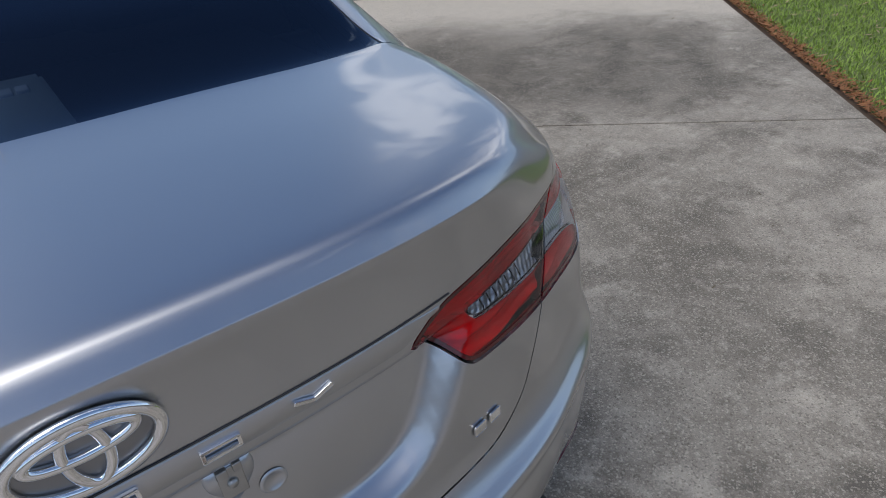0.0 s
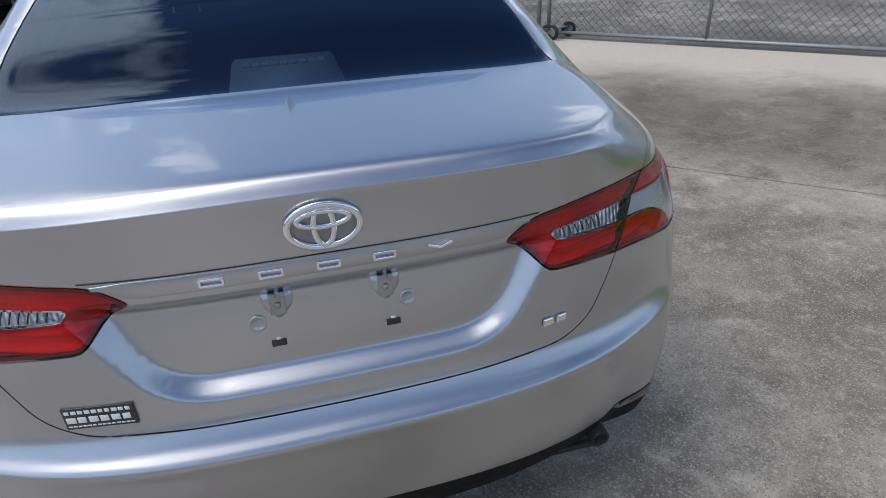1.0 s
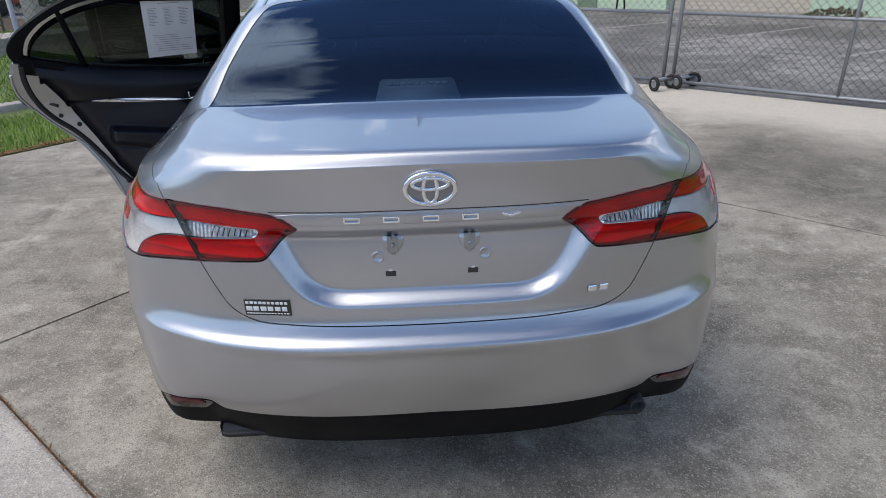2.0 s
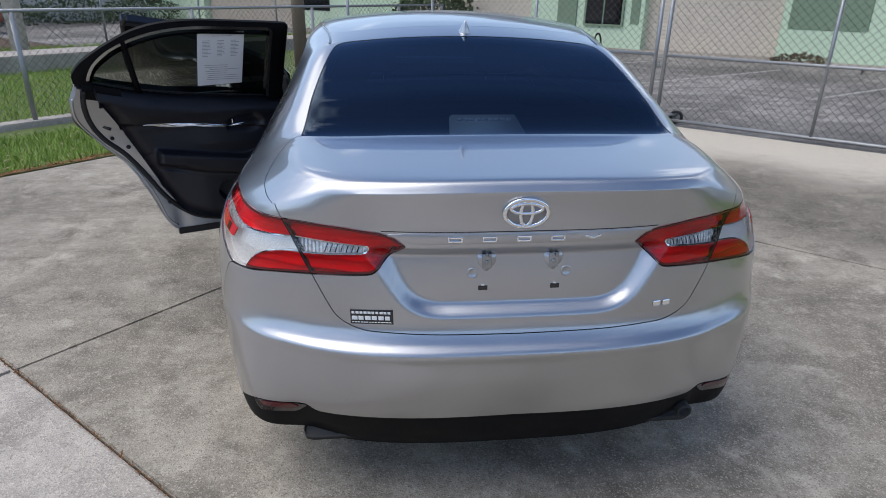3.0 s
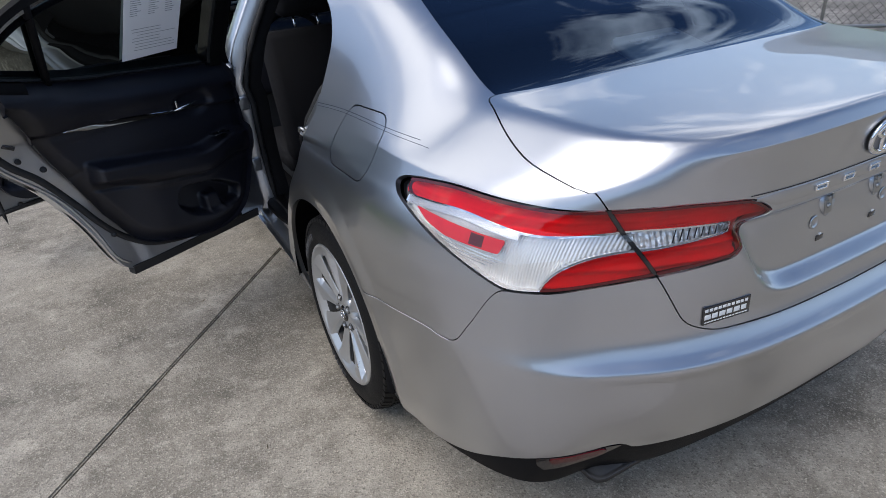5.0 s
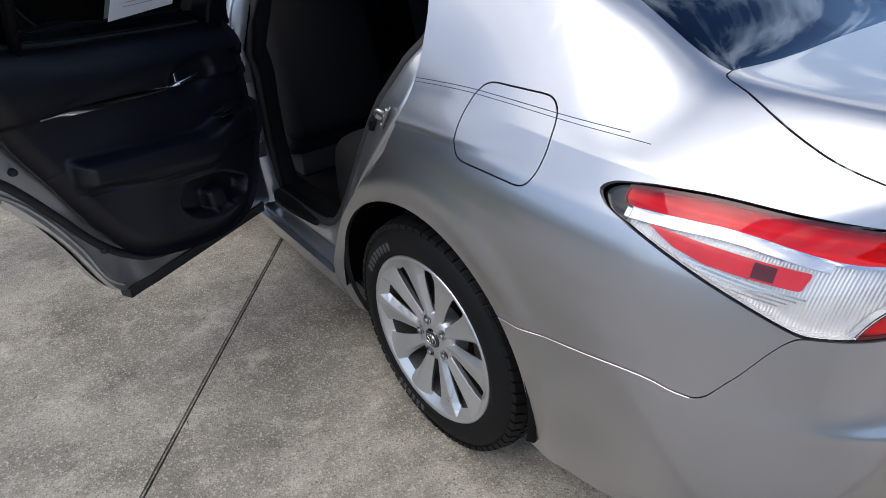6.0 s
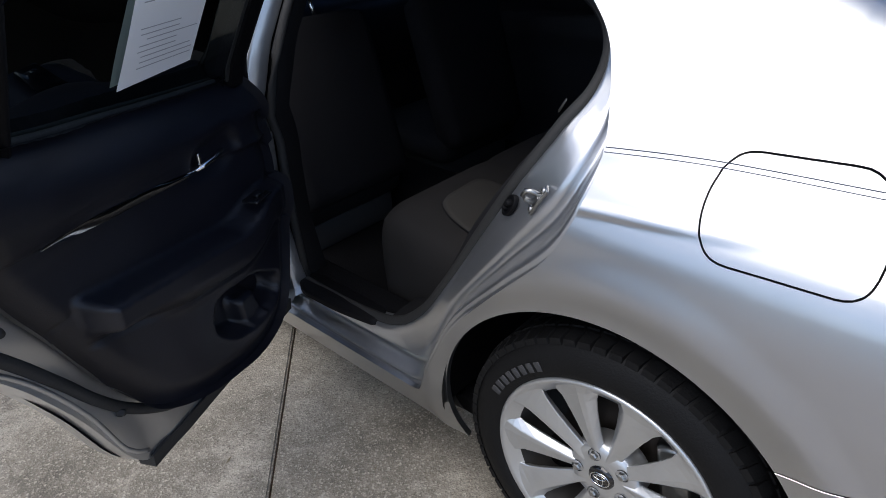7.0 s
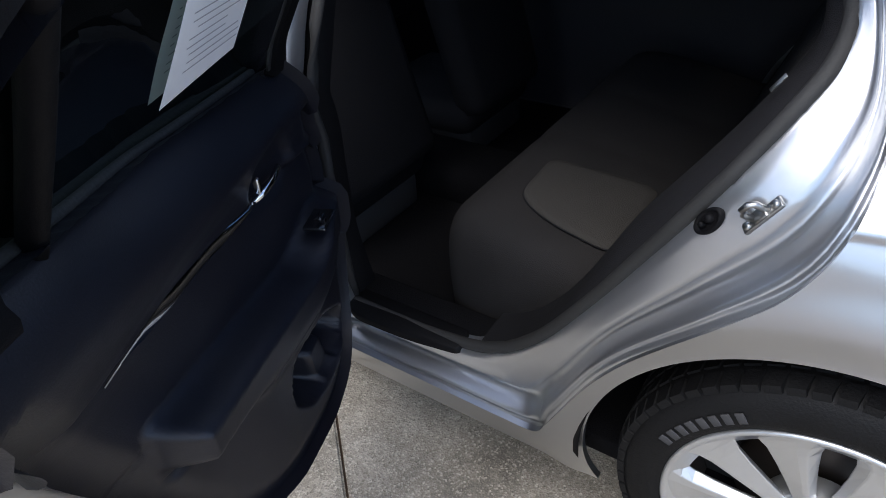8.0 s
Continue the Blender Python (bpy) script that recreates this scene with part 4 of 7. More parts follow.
def trim_shape(A):
    """How far the trim panel swells into the cabin at each place."""
    y, z = 1.06 - (A[:, 1] - 1.15) * 0.95, A[:, 2]
    roll = 0.012 * smoothstep(0.90, 0.94, z)
    hollow = -0.012 * smoothstep(0.80, 0.86, z) * (1 - smoothstep(0.87, 0.905, z))
    top = 0.655 + (y - 0.55) * 0.16
    arm = 0.058 * smoothstep(top + 0.012, top - 0.012, z) * smoothstep(top - 0.11, top - 0.06, z) * smoothstep(0.50, 0.545, y) * (1 - 0.55 * smoothstep(0.8, 1.0, y))
    low = 0.03 * smoothstep(0.60, 0.54, z)
    pocket = -0.045 * smoothstep(0.0, 0.012, sdf(rounded([(0.70, 0.42), (0.74, 0.50), (1.0, 0.55), (1.03, 0.43), (0.95, 0.40)], 0.03), y, z))
    cup = -0.035 * smoothstep(0.0, 0.02, sdf(rounded([(0.86, 0.83), (0.87, 0.90), (1.02, 0.90), (1.02, 0.80), (0.92, 0.80)], 0.02), y, z))
    return roll + hollow + arm + low + pocket + cup


def build_front_door(win, trim, hinge, angle):
    LA, LI, BU, AR, GL, WI, RD, FD, FU, FO = FIELDS
    inset = lambda d: (lambda A: A[:, FD] - d)
    solid = lambda d: (lambda A: np.where(A[:, 2] > 0.98, -sdf(win, A[:, 1], A[:, 2]) - d, 0.5))
    belt = lambda A: 0.99 + 0 * A[:, 1]
    below = lambda A: belt(A) - A[:, 2]
    above = lambda A: A[:, 2] - belt(A)
    A, Q = cut_skin([inset(0.004), below, lambda A: A[:, 0] - 0.45], True)
    door = raw("front_door", *shell(A, Q, 0.03), PAINT, car, "silver open front door with black inside trim")
    A, Q = cut_skin([inset(0.006), above, solid(0.0), lambda A: A[:, 0] - 0.45], True)
    raw("window_frame", *shell(A, Q, 0.05, -0.001), GLOSS_BLACK, door, "gloss black window frame")
    A, Q = cut_skin([inset(0.012), solid(0.002), lambda A: A[:, 0] - 0.45, below], True)
    raw("inner_panel", *shell(A, Q, 0.004, -0.075), JAMB, door, "silver painted inner door panel")
    A, Q = cut_skin([inset(0.004), solid(0.006), lambda A: A[:, 0] - 0.45, lambda A: A[:, 2] - belt(A) + 0.02], True)
    raw("inner_frame", *shell(A, Q, 0.015, -0.040), BLACK, door, "black inner window frame")
    A, Q = cut_skin([lambda A: sdf(win, A[:, 1], A[:, 2]) + 0.01, lambda A: A[:, 0] - 0.45], True)
    raw("window_pane", *shell(A, Q, 0.004, -0.022), SIDE_GLASS, door, "tinted door window")
    A, Q = cut_skin([lambda A: sdf(trim, A[:, 1], A[:, 2]), lambda A: A[:, 0] - 0.45], True)
    swell = trim_shape(A)
    B = A.copy()
    B[:, 0] += swell - 0.078 * smoothstep(-0.075, 0.004, A[:, 2] - belt(A))
    P, Q = shell(B, Q, -0.04, -0.112, False)
    raw("trim_panel", P, [tuple(reversed(q)) for q in Q], DOOR_TRIM, door, "black moulded inner trim panel")
    # rubber seal on the inner panel
    ring = []
    c = OPEN_FRONT.mean(0)
    for q in loop_curve(OPEN_FRONT[::2], 0.03):
        d = c - q
        d = d / np.linalg.norm(d)
        p, n = on_side(*(q + d * (0.035 if q[1] < 1.0 else 0.02)), -0.085 if q[1] < 1.0 else -0.055)
        ring.append(p)
    raw("door_seal", *tube(ring, 0.011, 8, True), RUBBER, door, "black rubber door seal")
    # bright line along the window
    line = []
    for q in loop_curve([(win[i][0], win[i][1]) for i in range(len(win))][5:-6:2], 0.03, False):
        p, n = on_side(q[0], q[1] + 0.004, -0.055)
        line.append(p)
    raw("bright_line", *tube(line, 0.006, 6), ALLOY_LINE, door, "grey bright strip round the window")
    a0, a1 = (1.35, 0.9), (1.75, 0.9)
    pts = [(a0[0] + (a1[0] - a0[0]) * t, a0[1] + (a1[1] - a0[1]) * t) for t in np.linspace(0, 1, 14)]
    v, f = [], []
    for q in pts:
        p, n = on_side(q[0], q[1], -0.1165)
        sw = 0.002
        v += [p + Vector((sw, 0, 0.0045)), p + Vector((sw + 0.004, 0, 0)), p + Vector((sw, 0, -0.0045))]
    for i in range(len(pts) - 1):
        f += [(i * 3, i * 3 + 1, i * 3 + 4, i * 3 + 3), (i * 3 + 1, i * 3 + 2, i * 3 + 5, i * 3 + 4)]
    raw("chrome_strip", v, f, CHROME, door, "slim chrome strip on the trim")
    p, n = on_side(a1[0] + 0.045, a1[1] + 0.002, -0.118)
    bm = bmesh.new()
    box(bm, (-0.004, -0.05, -0.008), (0.012, 0.04, 0.008), 0.004, Matrix.Translation(p))
    box(bm, (0.0, -0.008, 0.0), (0.014, 0.004, 0.03), 0.003, Matrix.Translation(p + Vector((0, -0.035, 0))))
    part("inside_handle", bm, CHROME, door, "chrome inside door handle")
    for y, z, r in ((1.24, 0.31, 0.012), (1.4, 0.31, 0.008)):
        p, n = on_side(y, z, -0.08)
        v, f = revolve([(0.0, 0.012), (r * 0.7, 0.012), (r, 0.007), (r * 1.15, 0.0), (r * 1.15, -0.004)], 16)
        v = [(h + p.x, q + p.y, t + p.z) for h, q, t in v]
        raw("rubber_plug", v, f, RUBBER, door, "black rubber plug")
    turn = Matrix.Translation((hinge[0], hinge[1], 0)) @ Matrix.Rotation(radians(angle), 4, "Z") @ Matrix.Translation((-hinge[0], -hinge[1], 0))
    door.matrix_basis = turn
    return door, turn


ALLOY_LINE = material("satin_grey", (0.62, 0.63, 0.65), 0.2, 1.0)

# ---- the open rear door: its own outline, belt line and inner trim (y, z), as if closed ----
DOOR_EDGE = rounded([(0.46, 0.315), (0.405, 0.335), (0.372, 0.395), (0.325, 0.535), (0.247, 0.69), (0.127, 0.835), (0.048, 0.94), (0.034, 1.013), (0.075, 1.105), (0.066, 1.168), (0.105, 1.222), (0.200, 1.288), (0.315, 1.352), (0.430, 1.386), (0.591, 1.400), (0.965, 1.384), (1.052, 1.377), (1.056, 1.02), (1.085, 0.96), (1.085, 0.315)],
                    [0.02, 0.03, 0.04, 0.06, 0.06, 0.06, 0.04, 0.03, 0.02, 0.02, 0.04, 0.05, 0.06, 0.06, 0.08, 0.05, 0.015, 0.03, 0.05, 0.03])
PANE_EDGE = rounded([(0.968, 0.90), (0.962, 1.347), (0.60, 1.360), (0.489, 1.352), (0.37, 1.329), (0.240, 1.276), (0.160, 1.205), (0.133, 1.14), (0.14, 1.05), (0.25, 0.9)], [0.01, 0.02, 0.08, 0.05, 0.06, 0.06, 0.05, 0.03, 0.02, 0.02])
TRIM_EDGE = rounded([(0.135, 1.135), (0.150, 1.055), (0.222, 0.945), (0.262, 0.842), (0.329, 0.715), (0.395, 0.565), (0.46, 0.458), (0.515, 0.420), (0.64, 0.385), (0.80, 0.352), (0.96, 0.405), (1.045, 0.60), (1.055, 0.80), (1.035, 0.955), (1.00, 1.05), (0.6, 1.2)],
                    [0.01, 0.03, 0.05, 0.06, 0.06, 0.06, 0.04, 0.04, 0.08, 0.1, 0.1, 0.08, 0.1, 0.05, 0.02, 0.1])
belt_z = pchip([0.03, 0.13, 0.228, 0.35, 0.476, 0.70, 0.988, 1.1], [1.150, 1.128, 1.100, 1.072, 1.048, 1.020, 0.995, 0.988])
TAB_Y, TAB_Z = np.arange(0.0, 1.141, 0.02), np.arange(0.26, 1.23, 0.02)
TAB_X = np.array([[on_side(y, z)[0].x for z in TAB_Z] for y in TAB_Y])


def door_x(y, z):
    """The door's outer face, its window part leaning in along a straight line."""
    y, z = np.asarray(y, float), np.asarray(z, float)
    zc = np.minimum(z, 1.18)
    a, b = np.clip(y / 0.02, 0, len(TAB_Y) - 1.001), np.clip((zc - 0.26) / 0.02, 0, len(TAB_Z) - 1.001)
    i, j = a.astype(int), b.astype(int)
    a, b = a - i, b - j
    x = (1 - a) * (1 - b) * TAB_X[i, j] + a * (1 - b) * TAB_X[i + 1, j] + (1 - a) * b * TAB_X[i, j + 1] + a * b * TAB_X[i + 1, j + 1]
    return x + 0.60 * np.maximum(z - 1.18, 0)


def door_sheet(fields, depth, lo=(0.02, 0.29), hi=(1.10, 1.42), step=0.012):
    """A sheet at the given depth behind the door's face, cut by the fields."""
    ys, zs = np.arange(lo[0], hi[0], step), np.arange(lo[1], hi[1], step)
    Y, Z = [g.ravel() for g in np.meshgrid(ys, zs, indexing="ij")]
    X = door_x(Y, Z) + (depth(Y, Z) if callable(depth) else depth)
    m = len(zs)
    F = [(i * m + j, i * m + j + 1, (i + 1) * m + j + 1, (i + 1) * m + j) for i in range(len(ys) - 1) for j in range(m - 1)]
    P = np.c_[X, Y, Z]
    V = np.c_[P, normals(P, F)]
    for fn in fields:
        V, F = clip(V, F, fn(V))
    return V, F


def flip(P, Q):
    P = P.copy()
    P[:, 3:] *= -1
    return P, [tuple(reversed(q)) for q in Q]


def trim_depth(y, z):
    """How deep the inner trim stands behind the door's face."""
    below = belt_z(y) - z
    pad = 0.034 + 0.082 * np.sin(math.pi / 2 * np.clip(below / 0.085, 0, 1)) + 0.010 * smoothstep(0.05, 0.12, below)
    line = 0.912 - 0.10 * (y - 0.33)
    pad = pad - 0.022 * smoothstep(line + 0.002, line - 0.012, z)
    # door pull and handle recess
    pad = pad - 0.014 * smoothstep(-0.01, 0.022, sdf(rounded([(0.73, 0.845), (0.76, 0.915), (0.90, 0.93), (0.94, 0.86), (0.86, 0.82)], 0.03), y, z))
    # armrest ledge, highest where the lower panel begins
    top = 0.768 - 0.17 * (y - 0.36) + 0.06 * smoothstep(0.78, 0.98, y)
    grow = smoothstep(0.372, 0.400, y) * (1 - 0.35 * smoothstep(0.86, 1.02, y))
    shelf = 0.075 * smoothstep(top + 0.020, top - 0.004, z) * (1 - (0.45 + 0.5 * smoothstep(0.62, 0.42, y)) * smoothstep(top - 0.042, top - 0.075 - 0.05 * smoothstep(0.42, 0.62, y), z))
    groove = -0.010 * np.exp(-((z - top + 0.088) / 0.006) ** 2)
    arm = (shelf + groove) * grow
    edge = sdf(TRIM_EDGE, y, z)
    tuck = np.where(z < belt_z(y) - 0.08, -0.018 * (1 - smoothstep(0.0, 0.055, edge)), 0)
    pocket = -0.070 * smoothstep(0.0, 0.014, sdf(rounded([(0.64, 0.520), (0.68, 0.590), (0.84, 0.565), (0.95, 0.50), (0.94, 0.44), (0.80, 0.425), (0.70, 0.455)], 0.035), y, z))
    cup = 0.045 * smoothstep(0.0, 0.012, sdf(rounded([(0.775, 0.43), (0.775, 0.51), (0.85, 0.515), (0.865, 0.43)], 0.02), y, z))
    seam = -0.004 * np.exp(-((np.abs(z - (0.735 + 0.32 * (y - 0.30)))) / 0.004) ** 2) * smoothstep(0.40, 0.36, y)
    return pad + arm + np.maximum(tuck, -0.06) + pocket + cup + seam


def build_rear_door(hinge, angle):
    out = lambda A: sdf(DOOR_EDGE, A[:, 1], A[:, 2])
    pane = lambda A: sdf(PANE_EDGE, A[:, 1], A[:, 2])
    above = lambda A: A[:, 2] - belt_z(A[:, 1])
    A, Q = door_sheet([out, lambda A: -above(A)], 0.0)
    door = raw("rear_door", *shell(A, Q, 0.032), PAINT, car, "silver open rear door with black inside trim")
    A, Q = door_sheet([lambda A: out(A) - 0.002, above, lambda A: -pane(A)], 0.002)
    raw("window_frame", *shell(A, Q, 0.045), GLOSS_BLACK, door, "gloss black window frame")
    A, Q = door_sheet([lambda A: out(A) - 0.006, lambda A: -above(A) - 0.03, lambda A: 0.03 - sdf(TRIM_EDGE, A[:, 1], A[:, 2])], 0.075)
    raw("inner_panel", *flip(*shell(A, Q, -0.046)), JAMB, door, "silver painted inner door panel")
    A, Q = door_sheet([lambda A: out(A) - 0.001, lambda A: above(A) + 0.012, lambda A: -pane(A) - 0.012], lambda y, z: 0.052 + 0.012 * smoothstep(0.0, 0.03, sdf(DOOR_EDGE, y, z)))
    raw("inner_frame", *flip(*shell(A, Q, -0.02, own=False)), BLACK, door, "black inner window frame")
    A, Q = door_sheet([lambda A: out(A) - 0.03, lambda A: above(A) + 0.075, lambda A: -above(A), lambda A: 0.26 - A[:, 1]], lambda y, z: 0.06 + 0.024 * smoothstep(0.0, -0.03, z - belt_z(y)))
    raw("corner_cover", *flip(*shell(A, Q, -0.02, own=False)), BLACK, door, "black cover at the corner of the window")
    A, Q = door_sheet([lambda A: -pane(A) + 0.002, lambda A: pane(A) + 0.0115, lambda A: above(A) - 0.002, lambda A: 0.957 - A[:, 1]], 0.048)
    raw("bright_line", *flip(*shell(A, Q, -0.004)), ALLOY_LINE, door, "grey bright strip round the window")
    A, Q = door_sheet([lambda A: -pane(A) + 0.0, lambda A: pane(A) + 0.013, lambda A: above(A) - 0.002, lambda A: A[:, 1] - 0.957], 0.056)
    raw("run_channel", *flip(*shell(A, Q, -0.004)), RUBBER, door, "black rubber glass channel")
    A, Q = door_sheet([lambda A: pane(A) + 0.012, lambda A: above(A) + 0.02], 0.024)
    raw("window_pane", *shell(A, Q, 0.004), SIDE_GLASS, door, "tinted door window")
    A, Q = door_sheet([lambda A: sdf(TRIM_EDGE, A[:, 1], A[:, 2]), lambda A: -above(A)], trim_depth, step=0.006)
    raw("trim_panel", *flip(*shell(A, Q, 0.025, own=False)), DOOR_TRIM, door, "black moulded inner trim panel")
    P = lambda y, z, d: Vector((float(door_x(y, z)) + d, y, z))
    wipe = [P(y, float(belt_z(y)) + 0.004, 0.030) for y in np.linspace(0.15, 0.955, 30)]
    raw("belt_seal", *tube(wipe, 0.007, 6), RUBBER, door, "rubber lip along the window")
    bar = [P(0.345 - 0.055 * t, 1.055 + 0.265 * t, 0.040) for t in np.linspace(0, 1, 8)]
    raw("divider_bar", *tube(bar, 0.013, 8), BLACK, door, "black bar between the panes")
    # rubber seal that follows the edge of the inner panel
    ring = [P(y, z, 0.074) for y, z in loop_curve([(0.105, 1.10), (0.098, 1.02), (0.115, 0.925), (0.162, 0.842), (0.243, 0.757), (0.322, 0.635), (0.365, 0.560), (0.415, 0.490), (0.475, 0.432), (0.56, 0.385), (0.75, 0.350), (0.95, 0.345)], 0.02, False)]
    raw("door_seal", *tube(ring, 0.0125, 8), RUBBER, door, "black rubber door seal")
    ring = [P(y, z, 0.076) for y, z in loop_curve([(0.055, 1.06), (0.052, 1.00), (0.07, 0.93), (0.15, 0.82), (0.265, 0.69), (0.342, 0.54), (0.385, 0.405), (0.43, 0.355)], 0.02, False)]
    raw("pressed_bead", *tube(ring, 0.005, 8), JAMB, door)
    # chrome strip, broadest in the middle
    ys = np.linspace(0.335, 0.775, 26)
    v, f = [], []
    for k, y in enumerate(ys):
        z = 0.912 - 0.10 * (y - 0.33) - 0.004
        half = 0.0022 + 0.0072 * math.sin(math.pi * (k / 25) ** 0.8)
        d = float(trim_depth(np.array([y]), np.array([z + 0.008]))[0])
        v += [P(y, z + half, d + 0.001), P(y, z + half * 0.3, d + 0.0035), P(y, z - half, d - 0.001)]
    for i in range(25):
        f += [(i * 3, i * 3 + 1, i * 3 + 4, i * 3 + 3), (i * 3 + 1, i * 3 + 2, i * 3 + 5, i * 3 + 4)]
    raw("chrome_strip", v, f, CHROME, door, "slim chrome strip on the trim")
    # inside handle: lever across the recess, lock tab above it
    c = P(0.80, 0.872, 0.124)
    raw("inside_handle", *tube([c + Vector(q) for q in ((0.0, -0.045, -0.006), (0.006, -0.02, -0.002), (0.010, 0.01, 0.002), (0.006, 0.05, 0.008))], 0.0062, 8, taper=[0.7, 1.1, 1.0, 0.8]), CHROME, door, "chrome inside door handle")
    bm = bmesh.new()
    box(bm, (0.0, -0.006, 0.0), (0.010, 0.003, 0.026), 0.002, Matrix.Translation(c + Vector((0.0, -0.032, 0.004))))
    part("lock_tab", bm, CHROME, door, "small chrome lock tab")
    # latch and plugs in the painted edge
    bm = bmesh.new()
    box(bm, (-0.004, -0.019, -0.007), (0.0035, 0.019, 0.007), 0.002, Matrix.Translation(P(0.178, 0.902, 0.076)) @ Matrix.Rotation(-0.5, 4, "X"))
    part("latch", bm, GLOSS_BLACK, door, "dark latch opening")
    for y, z, r in ((0.193, 0.847, 0.008), (0.258, 0.797, 0.009), (0.406, 0.486, 0.008)):
        p = P(y, z, 0.076)
        v, f = revolve([(0.0, 0.014), (r * 0.7, 0.014), (r, 0.009), (r * 1.2, 0.001), (r * 1.2, -0.004)], 16)
        raw("rubber_plug", [(h + p.x, q + p.y, t + p.z) for h, q, t in v], f, RUBBER, door, "black rubber plug")
    v, f = [], []
    for y in np.linspace(0.43, 1.04, 12):
        p = P(y, 0.325, 0.05)
        v += [p + Vector(q) for q in ((-0.02, 0, 0.012), (0.03, 0, 0.014), (0.026, 0, -0.022), (-0.016, 0, -0.024))]
    for i in range(11):
        f += [(i * 4 + k, i * 4 + (k + 1) % 4, i * 4 + 4 + (k + 1) % 4, i * 4 + 4 + k) for k in range(4)]
    f += [(3, 2, 1, 0), (44, 45, 46, 47)]
    raw("bottom_seal", v, f, RUBBER, door, "black seal along the door's bottom", smooth=False)
    # window switch on the ledge
    c = P(0.90, 0.742, 0.15)
    bm = bmesh.new()
    box(bm, (-0.022, -0.035, -0.004), (0.022, 0.035, 0.003), 0.003, Matrix.Translation(c))
    box(bm, (-0.008, -0.010, 0.002), (0.008, 0.012, 0.009), 0.003, Matrix.Translation(c))
    part("window_switch", bm, GLOSS_BLACK, door, "window switch")
    turn = Matrix.Translation((hinge[0], hinge[1], 0)) @ Matrix.Rotation(radians(angle), 4, "Z") @ Matrix.Translation((-hinge[0], -hinge[1], 0))
    door.matrix_basis = turn
    return door, turn


rear_door, REAR_TURN = build_rear_door((-0.87, 1.085), -65.0)
front_door, FRONT_TURN = build_front_door(WIN_FRONT, TRIM_FRONT, (-0.87, 2.35), -65.0)

# the price sheet on the rear door's pane
sheet = thing("paper_sheet", "white printed paper sheet taped to the door window", "paper")


def on_pane(y, z, d):
    return Vector((float(door_x(y, z)) + d, y, z))


v, f = [], []
for i in range(7):
    for j in range(6):
        y, z = 0.620 + 0.222 * j / 5, 1.074 + 0.266 * i / 6 + 0.006 * (1 - i / 6) * j / 5
        v.append(on_pane(y, z, 0.032 + 0.0012 * math.sin(i * 1.1) * math.cos(j)))
for i in range(6):
    for j in range(5):
        a = i * 6 + j
        f.append((a, a + 1, a + 7, a + 6))
raw("page", v, f, PAPER, sheet, "white page")
rnd = random.Random(4)


def print_bar(y, z, w, h):
    c = on_pane(y, z, 0.0340)
    raw("print_bar", [(c.x + 0.6 * dz, c.y + dy, c.z + dz) for dy, dz in ((-w, -h), (w, -h), (w, h), (-w, h))], [(0, 1, 2, 3)], INK, sheet, smooth=False)


print_bar(0.735, 1.322, 0.045, 0.0012)
for z in np.arange(1.225, 1.305, 0.0068):
    for y0 in (0.665, 0.735, 0.800):
        w = rnd.uniform(0.011, 0.021)
        print_bar(y0 - 0.022 + w, z, w, 0.0010)
for z in np.arange(1.105, 1.185, 0.0105):
    w = rnd.choice((0.03, 0.085, 0.09, 0.06))
    print_bar(0.645 + w, z, w, 0.0009)
sheet.matrix_basis = REAR_TURN


